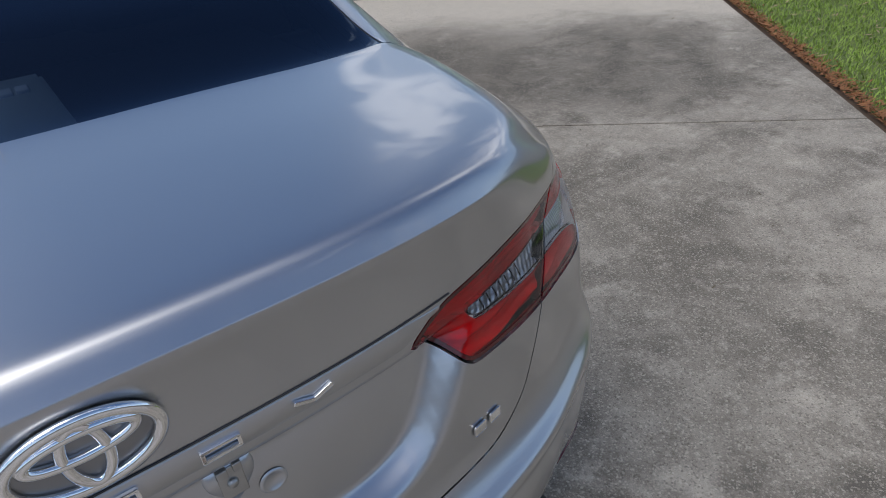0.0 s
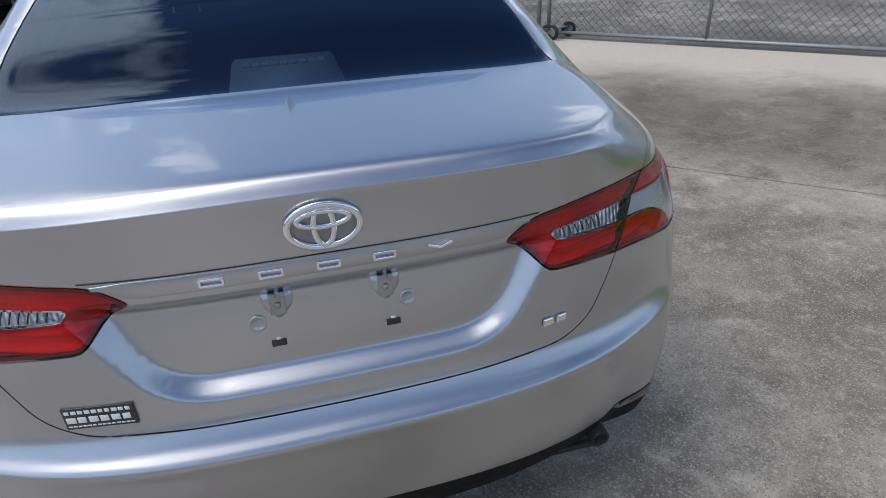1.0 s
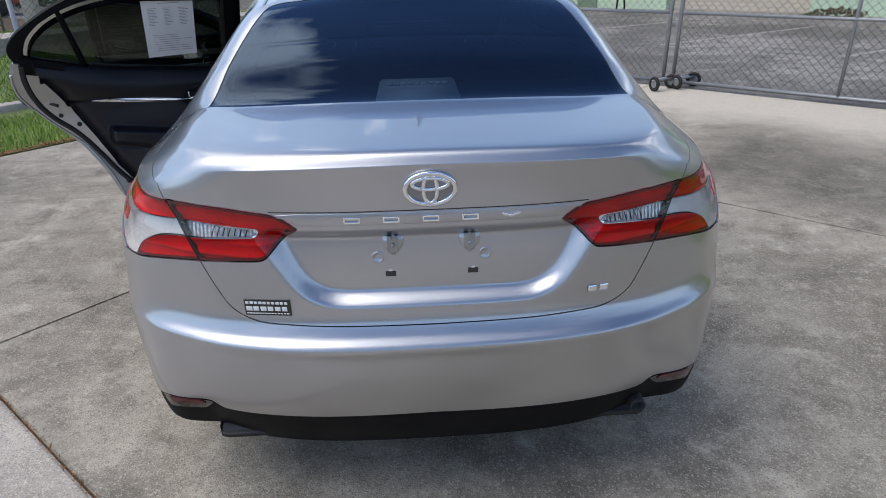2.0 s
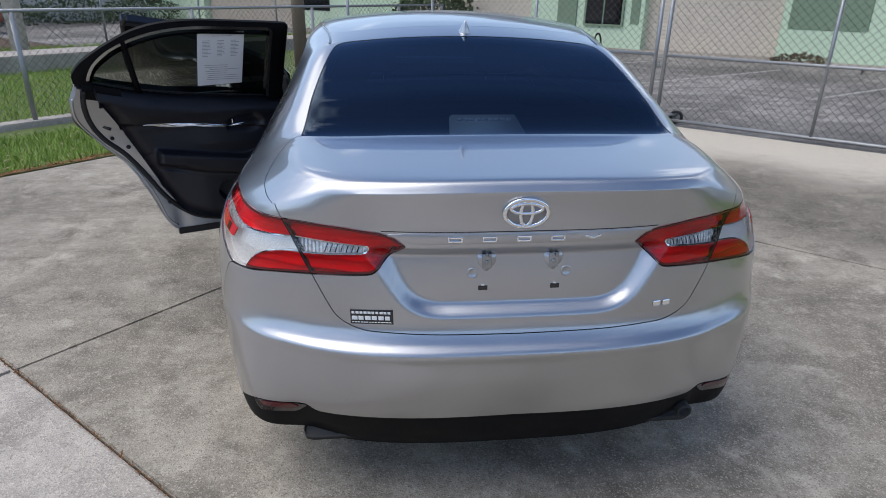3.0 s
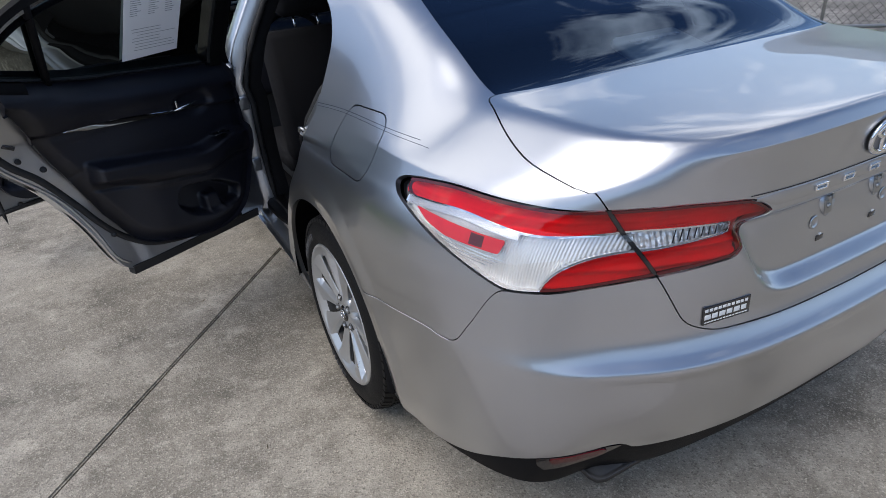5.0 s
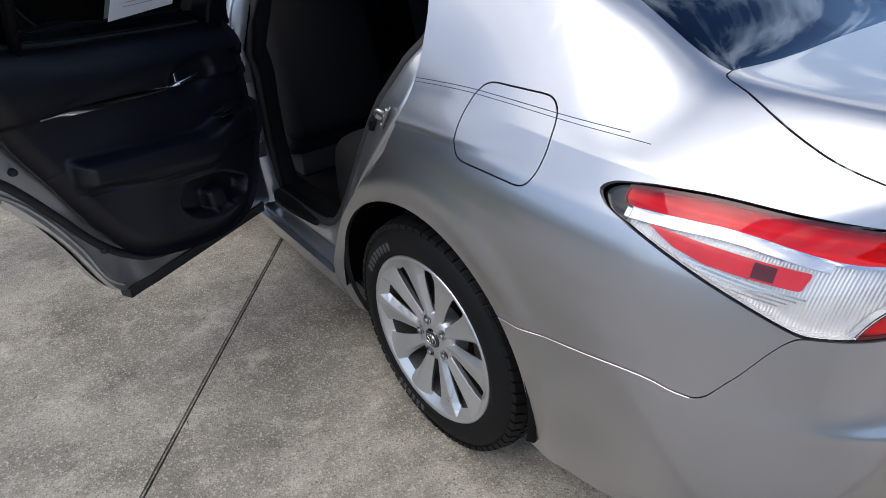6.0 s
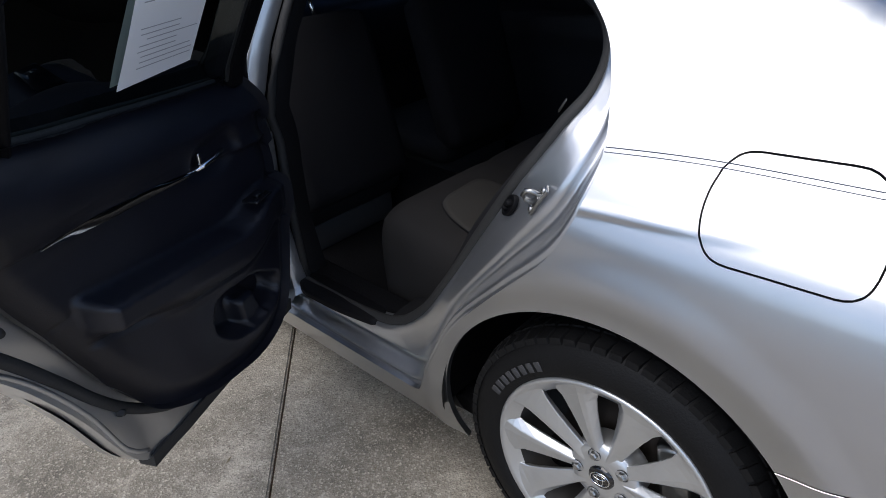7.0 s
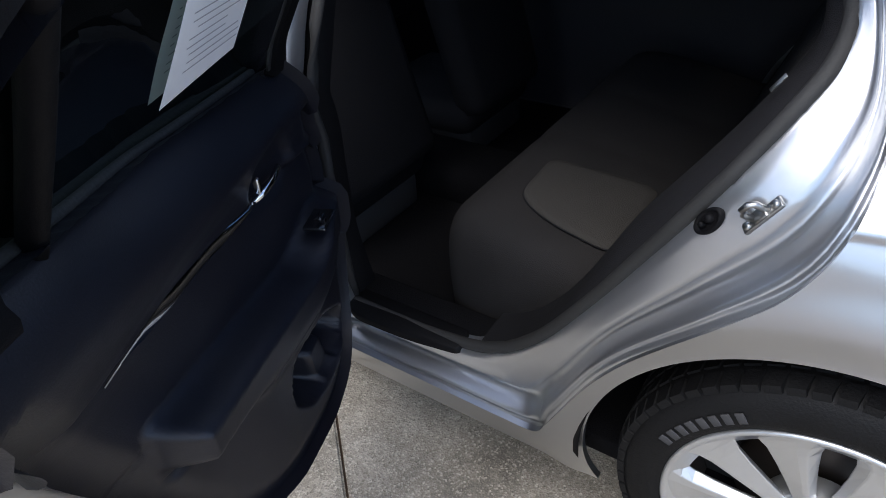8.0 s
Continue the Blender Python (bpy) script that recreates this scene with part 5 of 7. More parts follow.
# ---- door opening, sill and pillar ----
def jamb():
    O = [(1.14, 0.275), (0.80, 0.275), (0.515, 0.278), (0.475, 0.345), (0.373, 0.553), (0.239, 0.707), (0.136, 0.815), (0.100, 0.908), (0.094, 1.0), (0.122, 1.09), (0.155, 1.16), (0.23, 1.235), (0.40, 1.31), (0.65, 1.352), (1.14, 1.372)]
    I = [(1.14, 0.345), (0.80, 0.345), (0.655, 0.375), (0.545, 0.465), (0.440, 0.612), (0.345, 0.77), (0.250, 0.93), (0.205, 1.01), (0.180, 1.06), (0.178, 1.11), (0.205, 1.165), (0.28, 1.215), (0.43, 1.275), (0.66, 1.312), (1.14, 1.33)]
    a, b = loop_curve(O, 0.02, False), []
    # same parameter on the inner line
    n = len(O)
    P = [np.array(p, float) for p in I]
    Q = [np.array(p, float) for p in O]
    for i in range(n - 1):
        p0, p1, p2, p3 = (P[min(max(i + k, 0), n - 1)] for k in (-1, 0, 1, 2))
        m = max(2, int(np.linalg.norm(Q[i + 1] - Q[i]) / 0.02))
        for k in range(m):
            t = k / m
            b.append(0.5 * (2 * p1 + (p2 - p0) * t + (2 * p0 - 5 * p1 + 4 * p2 - p3) * t * t + (3 * p1 - p0 - 3 * p2 + p3) * t ** 3))
    b.append(P[-1])
    steps = ((-0.22, 0.016), (-0.10, 0.012), (0.004, 0.008), (0.010, 0.021), (0.05, 0.024), (0.085, 0.020), (0.12, 0.021), (0.15, 0.028), (0.20, 0.048), (0.25, 0.066), (0.30, 0.074), (0.36, 0.074), (0.40, 0.068), (0.44, 0.064), (0.52, 0.065), (0.62, 0.068), (0.78, 0.073), (0.90, 0.078), (0.96, 0.086), (1.0, 0.10), (1.0, 0.15))
    v, f, m = [], [], len(steps)
    seal = []
    for qa, qb in zip(a, b):
        pa, na = on_side(*qa)
        for s, d in steps:
            q = qa + (qb - qa) * s
            x = pa.x + (on_side(*q)[0].x - pa.x) * (0.5 if s > 0 else 1.0) + d
            v.append((x, q[0], q[1]))
        seal.append(Vector((v[-2][0] - 0.006, v[-2][1], v[-2][2])))
    for i in range(len(a) - 1):
        for k in range(m - 1):
            f.append((i * m + k, i * m + k + 1, i * m + m + k + 1, i * m + m + k))
    raw("door_jamb", v, f, JAMB, car, "silver painted door jamb and sill")
    raw("opening_seal", *tube(seal, 0.014, 8), RUBBER, car, "black rubber weatherstrip round the opening")
    return seal


OPENING = jamb()


def ribbon(name, pts, wide, mat, parent, label=""):
    v, f = [], []
    for p, n in pts:
        v += [p + Vector((0, 0, wide / 2)) + n * 0.0006, p - Vector((0, 0, wide / 2)) + n * 0.0006]
    for i in range(len(pts) - 1):
        f.append((2 * i, 2 * i + 1, 2 * i + 3, 2 * i + 2))
    return raw(name, v, f, mat, parent, label)


# middle pillar between the doors
v, f = [], []
N = 24
for i in range(N + 1):
    t = i / N
    z = 0.31 + 1.05 * t
    px = on_side(1.12, max(z, 0.3))[0].x
    w = 0.085 - 0.03 * smoothstep(0, 0.25, t) + 0.004 * t
    for dy, dx in ((-w, 0.10), (-w, 0.045), (-w * 0.8, 0.034), (w * 0.8, 0.034), (w, 0.045), (w, 0.10)):
        v.append((px + dx, 1.135 + dy, z))
for i in range(N):
    for k in range(5):
        f.append((i * 6 + k, i * 6 + k + 1, i * 6 + 7 + k, i * 6 + 6 + k))
raw("middle_pillar", v, f, JAMB, car, "silver middle pillar")
v = [(p[0] + 0.078, p[1] - 0.006 if k % 6 < 3 else p[1] + 0.006, p[2]) for k, p in enumerate(v)]
raw("pillar_trim", v, f, BLACK, car, "black pillar trim")
for dy in (-0.075, 0.075):
    raw("pillar_seal", *tube([(on_side(1.12, 0.33 + 1.0 * t)[0].x + 0.108, 1.135 + dy, 0.33 + 1.0 * t) for t in np.linspace(0, 1, 14)], 0.012, 8), RUBBER, car)
# hinges and check strap of the rear door
for z in (0.52, 0.80):
    bm = bmesh.new()
    box(bm, (-0.03, -0.03, -0.03), (0.03, 0.05, 0.03), 0.008, Matrix.Translation((-0.85, 1.09, z)))
    part("door_hinge", bm, JAMB, car)
# scuff plate and catch
v, f = [], []
poly = rounded([(-0.812, 1.07), (-0.846, 1.02), (-0.842, 0.86), (-0.822, 0.724), (-0.760, 0.728), (-0.760, 1.07)], [0.02, 0.03, 0.05, 0.02, 0.02, 0.01])
n = len(poly)
for h, sc in ((0.340, 1.0), (0.354, 0.99), (0.357, 0.955)):
    c = poly.mean(0)
    v += [(*(c + (q - c) * sc), h - 0.10 * (-0.78 - (c + (q - c) * sc)[0])) for q in poly]
for r in range(2):
    f += [(r * n + i, r * n + (i + 1) % n, (r + 1) * n + (i + 1) % n, (r + 1) * n + i) for i in range(n)]
f.append(tuple(range(2 * n, 3 * n)))
raw("scuff_plate", v, f, BLACK, car, "black plastic scuff plate on the sill")
bm = bmesh.new()
box(bm, (-0.768, 0.56, 0.24), (-0.690, 1.14, 0.361), 0.014)
part("sill_carpet", bm, CARPET, car, "black carpet edge along the sill")
EDGE_UP, EDGE_OUT = Vector((0, -0.51, 0.86)), Vector((-0.60, 0.69, 0.41))      # along the opening's edge; out of the jamb
m = basis(Vector((-0.842, 0.204, 0.882)), EDGE_OUT, EDGE_UP)
bm = bmesh.new()
box(bm, (-0.009, -0.034, -0.002), (0.009, 0.034, 0.005), 0.002, m)
box(bm, (-0.010, -0.012, 0.004), (0.010, 0.012, 0.010), 0.003, m)
plate = part("door_catch", bm, STEEL, car, "bare steel door catch")
raw("catch_loop", *tube([m @ Vector(q) for q in ((0.0, 0.011, 0.0), (-0.004, 0.011, 0.024), (-0.005, 0.006, 0.031), (-0.005, -0.006, 0.031), (-0.004, -0.011, 0.024), (0.0, -0.011, 0.0))], 0.0052, 8), STEEL, plate)
for dy in (-0.025, 0.025):
    v, f = revolve([(0.0, 0.009), (0.005, 0.009), (0.0065, 0.007), (0.007, 0.004)], 12)
    raw("catch_bolt", [m @ Vector((p, q + dy, h)) for h, p, q in v], f, STEEL, plate)
m = basis(Vector((-0.838, 0.271, 0.851)), Vector((-0.83, 0.46, 0.32)).normalized(), EDGE_UP)
v, f = [], []
for r, h in ((1.25, -0.004), (1.22, 0.004), (1.05, 0.006), (0.92, 0.003), (0.8, 0.003)):
    for k in range(28):
        a = 2 * math.pi * k / 28
        v.append(m @ Vector((0.013 * r * math.cos(a), 0.021 * r * math.sin(a), h)))
f = [(r * 28 + k, r * 28 + (k + 1) % 28, (r + 1) * 28 + (k + 1) % 28, (r + 1) * 28 + k) for r in range(4) for k in range(28)]
f.append(tuple(range(112, 140)))
stop = raw("rubber_stop", v, f, BLACK, car, "black rubber door stop")
for dy, r in ((0.006, 0.0075), (-0.008, 0.005)):
    v, f = revolve([(0.0, 0.013), (r * 0.6, 0.013), (r * 0.9, 0.010), (r, 0.002)], 16)
    raw("stop_nose", [m @ Vector((p, q + dy, h)) for h, p, q in v], f, BLACK, stop)


# ---- cabin ----
def cabin():
    LA, LI, BU, AR, GL, WI, RD, FD, FU, FO = FIELDS
    A, Q = cut_skin([lambda A: A[:, 1] - 0.05, lambda A: 2.25 - A[:, 1], lambda A: A[:, 2] - 0.22, lambda A: 1.0 - A[:, 2], lambda A: A[:, 0] - 0.5, lambda A: A[:, AR] - 0.05], False)
    raw("side_lining", *shell(A, Q, 0.003, -0.07), DOOR_TRIM, car, "black side lining")
    for left in (True, False):
        A, Q = cut_skin([lambda A: A[:, 1] + 0.0, lambda A: 1.7 - A[:, 1], lambda A: A[:, 2] - 1.02, lambda A: -A[:, GL] - 0.0, lambda A: -A[:, WI] - 0.0, lambda A: -sdf(WIN_SIDE, A[:, 1], A[:, 2]), lambda A: -A[:, RD] - 0.01, lambda A: -A[:, FD] - 0.01], left)
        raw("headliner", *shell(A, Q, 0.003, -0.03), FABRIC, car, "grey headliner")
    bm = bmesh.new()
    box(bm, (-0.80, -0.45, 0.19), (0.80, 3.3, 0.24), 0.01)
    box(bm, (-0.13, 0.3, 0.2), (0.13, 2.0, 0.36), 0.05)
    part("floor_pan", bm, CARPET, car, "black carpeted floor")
    bm = bmesh.new()
    box(bm, (-0.76, 2.1, 0.2), (0.76, 2.14, 0.98), 0.01)
    part("bulkhead", bm, GAP, car)
    bm = bmesh.new()
    box(bm, (-0.58, -0.53, 1.035), (0.58, 0.06, 1.06), 0.01)
    part("parcel_shelf", bm, FABRIC, car, "black parcel shelf")
    bm = bmesh.new()
    box(bm, (-0.70, -0.05, 0.24), (0.70, -0.02, 1.04), 0.005)
    part("seat_bulkhead", bm, GAP, car)
    bm = bmesh.new()
    box(bm, (-0.70, 1.82, 0.62), (0.70, 2.12, 0.98), 0.06)
    box(bm, (-0.16, 1.70, 0.45), (0.16, 2.0, 0.9), 0.04)
    part("dashboard", bm, DOOR_TRIM, car, "black dashboard")
    ring = [(-0.38 + 0.18 * math.cos(t), 1.72 + 0.06 * math.sin(t), 0.88 + 0.17 * math.sin(t)) for t in np.linspace(0, 2 * math.pi, 32, endpoint=False)]
    wheel_ring = raw("steering_wheel", *tube(ring, 0.016, 10, True), BLACK, car, "black steering wheel")
    bm = bmesh.new()
    box(bm, (-0.07, -0.02, -0.05), (0.07, 0.02, 0.05), 0.018, Matrix.Translation((-0.38, 1.715, 0.87)))
    box(bm, (-0.17, -0.01, -0.015), (0.17, 0.01, 0.015), 0.006, Matrix.Translation((-0.38, 1.72, 0.87)))
    part("wheel_hub", bm, GLOSS_BLACK, wheel_ring)
    for rx, rz in ((0.03, 0.021), (0.010, 0.020), (0.02, 0.008)):
        pts = [(-0.38 + rx * math.cos(t), 1.692, 0.875 + rz * math.sin(t)) for t in np.linspace(0, 2 * math.pi, 24, endpoint=False)]
        raw("hub_mark", *tube(pts, 0.002, 6, True), CHROME, wheel_ring)


def cushion(name, grid, mat, parent, label=""):
    """A padded block: a list of (centre, half x, half y, half z) rows lofted along x into a soft cushion."""
    bm = bmesh.new()
    for lo, hi, r, m in grid:
        box(bm, lo, hi, r, m)
    ob = part(name, bm, mat, parent, label)
    sub = ob.modifiers.new("soft", "SUBSURF")
    sub.levels = sub.render_levels = 2
    return ob


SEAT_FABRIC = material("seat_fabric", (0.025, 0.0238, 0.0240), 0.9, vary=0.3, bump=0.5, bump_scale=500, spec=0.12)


def rear_bench():
    seat = thing("rear_seat", "dark grey fabric rear bench seat with lighter insert", "seat")
    # side profile of cushion and back, lofted across the car
    prof = [(0.86, 0.27), (0.875, 0.42), (0.872, 0.535), (0.845, 0.585), (0.78, 0.602), (0.65, 0.59), (0.50, 0.56), (0.40, 0.545), (0.30, 0.55)]
    back = [(0.42, 0.50), (0.385, 0.57), (0.33, 0.72), (0.27, 0.90), (0.215, 1.05), (0.17, 1.10), (0.10, 1.09), (0.06, 1.0)]
    for name, pr, lab in (("seat_cushion", prof, "dark grey seat cushion"), ("backrest", back, "dark grey backrest")):
        v, f = [], []
        xs = 0.685 * np.sin(np.linspace(-math.pi / 2, math.pi / 2, 81))
        for x in xs:
            e = abs(x) / 0.685
            t = np.clip((e - 0.86) / 0.14, 0, 1)
            pull = 1 - (1 - t ** 4) ** 0.25 if name == "seat_cushion" else 0.0
            drop = 0.045 * smoothstep(0.82, 1.0, e) + 0.012 * math.exp(-((abs(x) - 0.17) / 0.03) ** 2)
            for k, (y, z) in enumerate(loop_curve(pr, 0.02, False)):
                y, z = y - drop * (0.7 if name == "backrest" else 0.2), z - drop * (0.3 if name == "backrest" else 0.35)
                v.append((x, y + (0.58 - y) * pull, z + (0.36 - z) * pull))
        m = len(loop_curve(pr, 0.02, False))
        for i in range(len(xs) - 1):
            for k in range(m - 1):
                f.append((i * m + k, i * m + k + 1, i * m + m + k + 1, i * m + m + k))
        if name == "backrest":
            f.append(tuple(range(m)))
            f.append(tuple(reversed([(len(xs) - 1) * m + k for k in range(m)])))
        raw(name, v, f, SEAT_FABRIC, seat, lab)
    # lighter insert on the cushion
    poly = rounded([(-0.59, 0.47), (-0.585, 0.64), (-0.53, 0.735), (-0.335, 0.745), (-0.27, 0.47)], [0.05, 0.06, 0.06, 0.035, 0.05])
    v, f = [], []
    top = pchip([0.40, 0.50, 0.65, 0.78, 0.845], [0.549, 0.564, 0.594, 0.606, 0.589])
    n = len(poly)
    c = poly.mean(0)
    for s in (1.0, 0.97, 0.85, 0.6, 0.3, 0.0):
        for q in poly:
            p = c + (q - c) * s
            v.append((p[0], p[1], float(top(p[1])) + (0.0 if s == 1 else 0.006) + 0.004 * (1 - s)))
    for r in range(5):
        for i in range(n):
            f.append((r * n + i, r * n + (i + 1) % n, (r + 1) * n + (i + 1) % n, (r + 1) * n + i))
    raw("seat_insert", v, f, GREY_FABRIC, seat, "lighter grey fabric insert")
    raw("insert_piping", *tube([v[i] for i in range(n)], 0.0022, 6, True), FABRIC, seat)
    for x in (-0.36, 0.36):
        bm = bmesh.new()
        box(bm, (x - 0.13, 0.10, 1.08), (x + 0.13, 0.19, 1.17), 0.04)
        part("headrest", bm, FABRIC, seat)
    return seat


def front_seat(x):
    seat = thing("front_seat", "dark fabric front seat with headrest", "seat", group="front seats")
    m = Matrix.Translation((0, 1.28, 0.42)) @ Matrix.Rotation(radians(-18), 4, "X")
    bm = bmesh.new()
    box(bm, (-0.25, -0.07, 0.0), (0.25, 0.06, 0.62), 0.05, m)
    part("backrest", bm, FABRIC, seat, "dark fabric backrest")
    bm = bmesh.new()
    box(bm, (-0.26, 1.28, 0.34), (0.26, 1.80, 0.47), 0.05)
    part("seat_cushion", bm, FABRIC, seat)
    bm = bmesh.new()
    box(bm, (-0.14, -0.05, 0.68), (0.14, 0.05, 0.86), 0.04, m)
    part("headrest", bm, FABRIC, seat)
    for dx in (-0.06, 0.06):
        raw("headrest_post", *tube([m @ Vector((dx, 0, 0.60)), m @ Vector((dx, 0, 0.70))], 0.007, 8), CHROME, seat)
    bm = bmesh.new()
    box(bm, (-0.2, 1.3, 0.24), (0.2, 1.7, 0.35), 0.01)
    part("seat_base", bm, GAP, seat)
    seat.location.x = x
    return seat


cabin()
rear_bench()
front_seat(-0.38)
front_seat(0.38)
# padded trim between the weatherstrip and the back seat
v, f = [], []
edge = [p for p in OPENING if p.y < 0.78 and p.z > 0.36]
inward = ((0.002, 0.004), (0.004, 0.014), (0.014, 0.026), (0.034, 0.036), (0.070, 0.042), (0.13, 0.040), (0.22, 0.020))
for p in edge:
    d = (Vector((0.0, 0.66, 0.86)) - Vector((0.0, p.y, p.z))).normalized()
    slim = 0.35 + 0.65 * smoothstep(0.40, 0.75, p.z)
    v += [p + Vector((x, 0, 0)) + d * r * slim for x, r in inward]
m = len(inward)
f = [(i * m + k, i * m + k + 1, i * m + m + k + 1, i * m + m + k) for i in range(len(edge) - 1) for k in range(m - 1)]
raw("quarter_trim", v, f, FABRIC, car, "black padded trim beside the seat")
bm = bmesh.new()
box(bm, (-0.004, -0.015, -0.001), (0.004, 0.015, 0.0015), 0.001, basis(Vector((-0.722, 0.240, 1.022)), EDGE_OUT, EDGE_UP))
part("airbag_tag", bm, STEEL, car, "small grey tag on the padded trim")

# high brake lamp, close under the rear window
lamp = thing("high_brake_lamp", "grey high brake lamp housing behind the rear window", "lamp")
slope = Matrix.Translation((-0.008, -0.455, 1.108)) @ Matrix.Rotation(radians(15.5), 4, "X")
bm = bmesh.new()
r = bmesh.ops.create_cube(bm, size=1)
bmesh.ops.transform(bm, matrix=Matrix.Diagonal((0.262, 0.20, 0.03, 1)), verts=r["verts"])
for q in bm.verts:
    if q.co.y > 0:
        q.co.x *= 0.88
bmesh.ops.bevel(bm, geom=list(bm.edges), offset=0.006, segments=2, affect="EDGES")
bmesh.ops.transform(bm, matrix=slope, verts=bm.verts)
part("housing", bm, material("grey_plastic", (0.8, 0.86, 0.86), 0.5), lamp)
for k in range(9):
    bm = bmesh.new()
    box(bm, (-0.0085, -0.008, 0.0), (0.0085, 0.008, 0.020), 0.002, slope @ Matrix.Translation((-0.084 + 0.021 * k, 0.055, 0)))
    part("lamp_cell", bm, PAPER, lamp)


# ---- small things on the car ----
def ellipse_ring(name, m, rx, ry, thick, mat, parent, flat=0.6, cx=0.0, cy=0.0, label=""):
    """An oval ring in the plane of the pose m, rounded in section and slightly flattened."""
    v, f = [], []
    N, K = 56, 10
    for i in range(N):
        t = 2 * math.pi * i / N
        nx, ny = math.cos(t) / rx, math.sin(t) / ry
        ln = math.hypot(nx, ny)
        nx, ny = nx / ln, ny / ln
        for k in range(K):
            g = 2 * math.pi * k / K
            v.append(m @ Vector((cx + rx * math.cos(t) + nx * thick * math.cos(g), cy + ry * math.sin(t) + ny * thick * math.cos(g), thick * flat * math.sin(g))))
    for i in range(N):
        for k in range(K):
            f.append((i * K + k, ((i + 1) % N) * K + k, ((i + 1) % N) * K + (k + 1) % K, i * K + (k + 1) % K))
    return raw(name, v, f, mat, parent, label)


# emblem backing: body silver coloured darker for the shade inside the rings
SHADED_SILVER = material("shaded_silver", (0.30, 0.305, 0.315), 0.36, 0.9)
p, n = on_rear(0, 1.024, 0.004)
badge_pose = basis(p, n)
bm = bmesh.new()
bmesh.ops.create_uvsphere(bm, u_segments=32, v_segments=12, radius=1, matrix=badge_pose @ Matrix.Diagonal((0.054, 0.036, 0.0008, 1)))
emblem = part("emblem", bm, SHADED_SILVER, car, "chrome oval emblem")
lifted = badge_pose @ Matrix.Translation((0, 0, 0.003))
ellipse_ring("emblem_ring", lifted, 0.056, 0.0375, 0.0062, CHROME, emblem, 0.7)
ellipse_ring("emblem_ring", lifted, 0.0155, 0.0335, 0.0050, CHROME, emblem, 0.8)
ellipse_ring("emblem_ring", lifted, 0.040, 0.0135, 0.0052, CHROME, emblem, 0.9, cy=0.013)

# trim strip between the lamps
v, f = [], []
xs = np.linspace(-0.352, 0.352, 61)
for x in xs:
    end = smoothstep(0.29, 0.352, abs(x))
    hi, lo = 0.969 - 0.004 * end, 0.936 + 0.020 * end
    a = on_rear(x, 0.972)[0]
    y0 = a.y - 0.0008
    for z, d in ((hi + 0.001, 0.006), (hi - 0.0005, 0.0008), (hi - 0.002, 0.0), (lo + 0.004, 0.0005), (lo + 0.0005, 0.002), (lo - 0.002, 0.008), (lo - 0.004, 0.04)):
        v.append((x, y0 + d, z))
for i in range(60):
    for k in range(6):
        f.append((i * 7 + k, i * 7 + k + 1, i * 7 + 8 + k, i * 7 + 7 + k))
strip = raw("trim_strip", v, f, PAINT, car, "silver strip between the tail lamps")
line = [Vector((x, on_rear(x, 0.972)[0].y - 0.0005, 0.9715)) for x in np.linspace(-0.368, 0.368, 40)]
raw("strip_joint", *tube(line, 0.0012, 6), GAP, strip, "dark joint above the strip")


def bar(name, m, pts, wide, thick, mat, parent):
    """A raised flat bar along points in the plane of the pose m."""
    bm = bmesh.new()
    for (ax, ay), (bx, by) in zip(pts[:-1], pts[1:]):
        ln, ang = math.hypot(bx - ax, by - ay), math.atan2(by - ay, bx - ax)
        box(bm, (-wide * 0.3, -wide / 2, 0), (ln + wide * 0.3, wide / 2, thick), wide * 0.18, m @ Matrix.Translation((ax, ay, 0)) @ Matrix.Rotation(ang, 4, "Z"))
    return part(name, bm, mat, parent, smooth=False)


def strip_pose(x, z):
    a = on_rear(x, 0.972)[0]
    b = on_rear(x + 0.01, 0.972)[0]
    n = Vector((-(b.y - a.y), 0.01, 0)).normalized() * -1
    n = Vector((b.y - a.y, -0.01, 0.0)).normalized()
    return basis(Vector((x, a.y - 0.0009, z)), n)


# maker's marks as plain bars
for x in (-0.179, -0.09, 0.0, 0.09):
    bar("badge_bar", strip_pose(x, 0.952), [(-0.017, 0.0055), (0.017, 0.0055), (0.017, -0.0055), (-0.017, -0.0055), (-0.017, 0.0055)], 0.0042, 0.0045, CHROME, strip)
bar("badge_bar", strip_pose(0.184, 0.952), [(-0.02, 0.004), (0.0, -0.003), (0.02, 0.004)], 0.0055, 0.0045, CHROME, strip)
for dx in (0.0, 0.030):
    p, n = on_rear(0.39 + dx, 0.745, 0.0005)
    bar("badge_bar", basis(p, n), [(-0.006, 0.0), (0.007, 0.0)], 0.017, 0.004, CHROME, car)

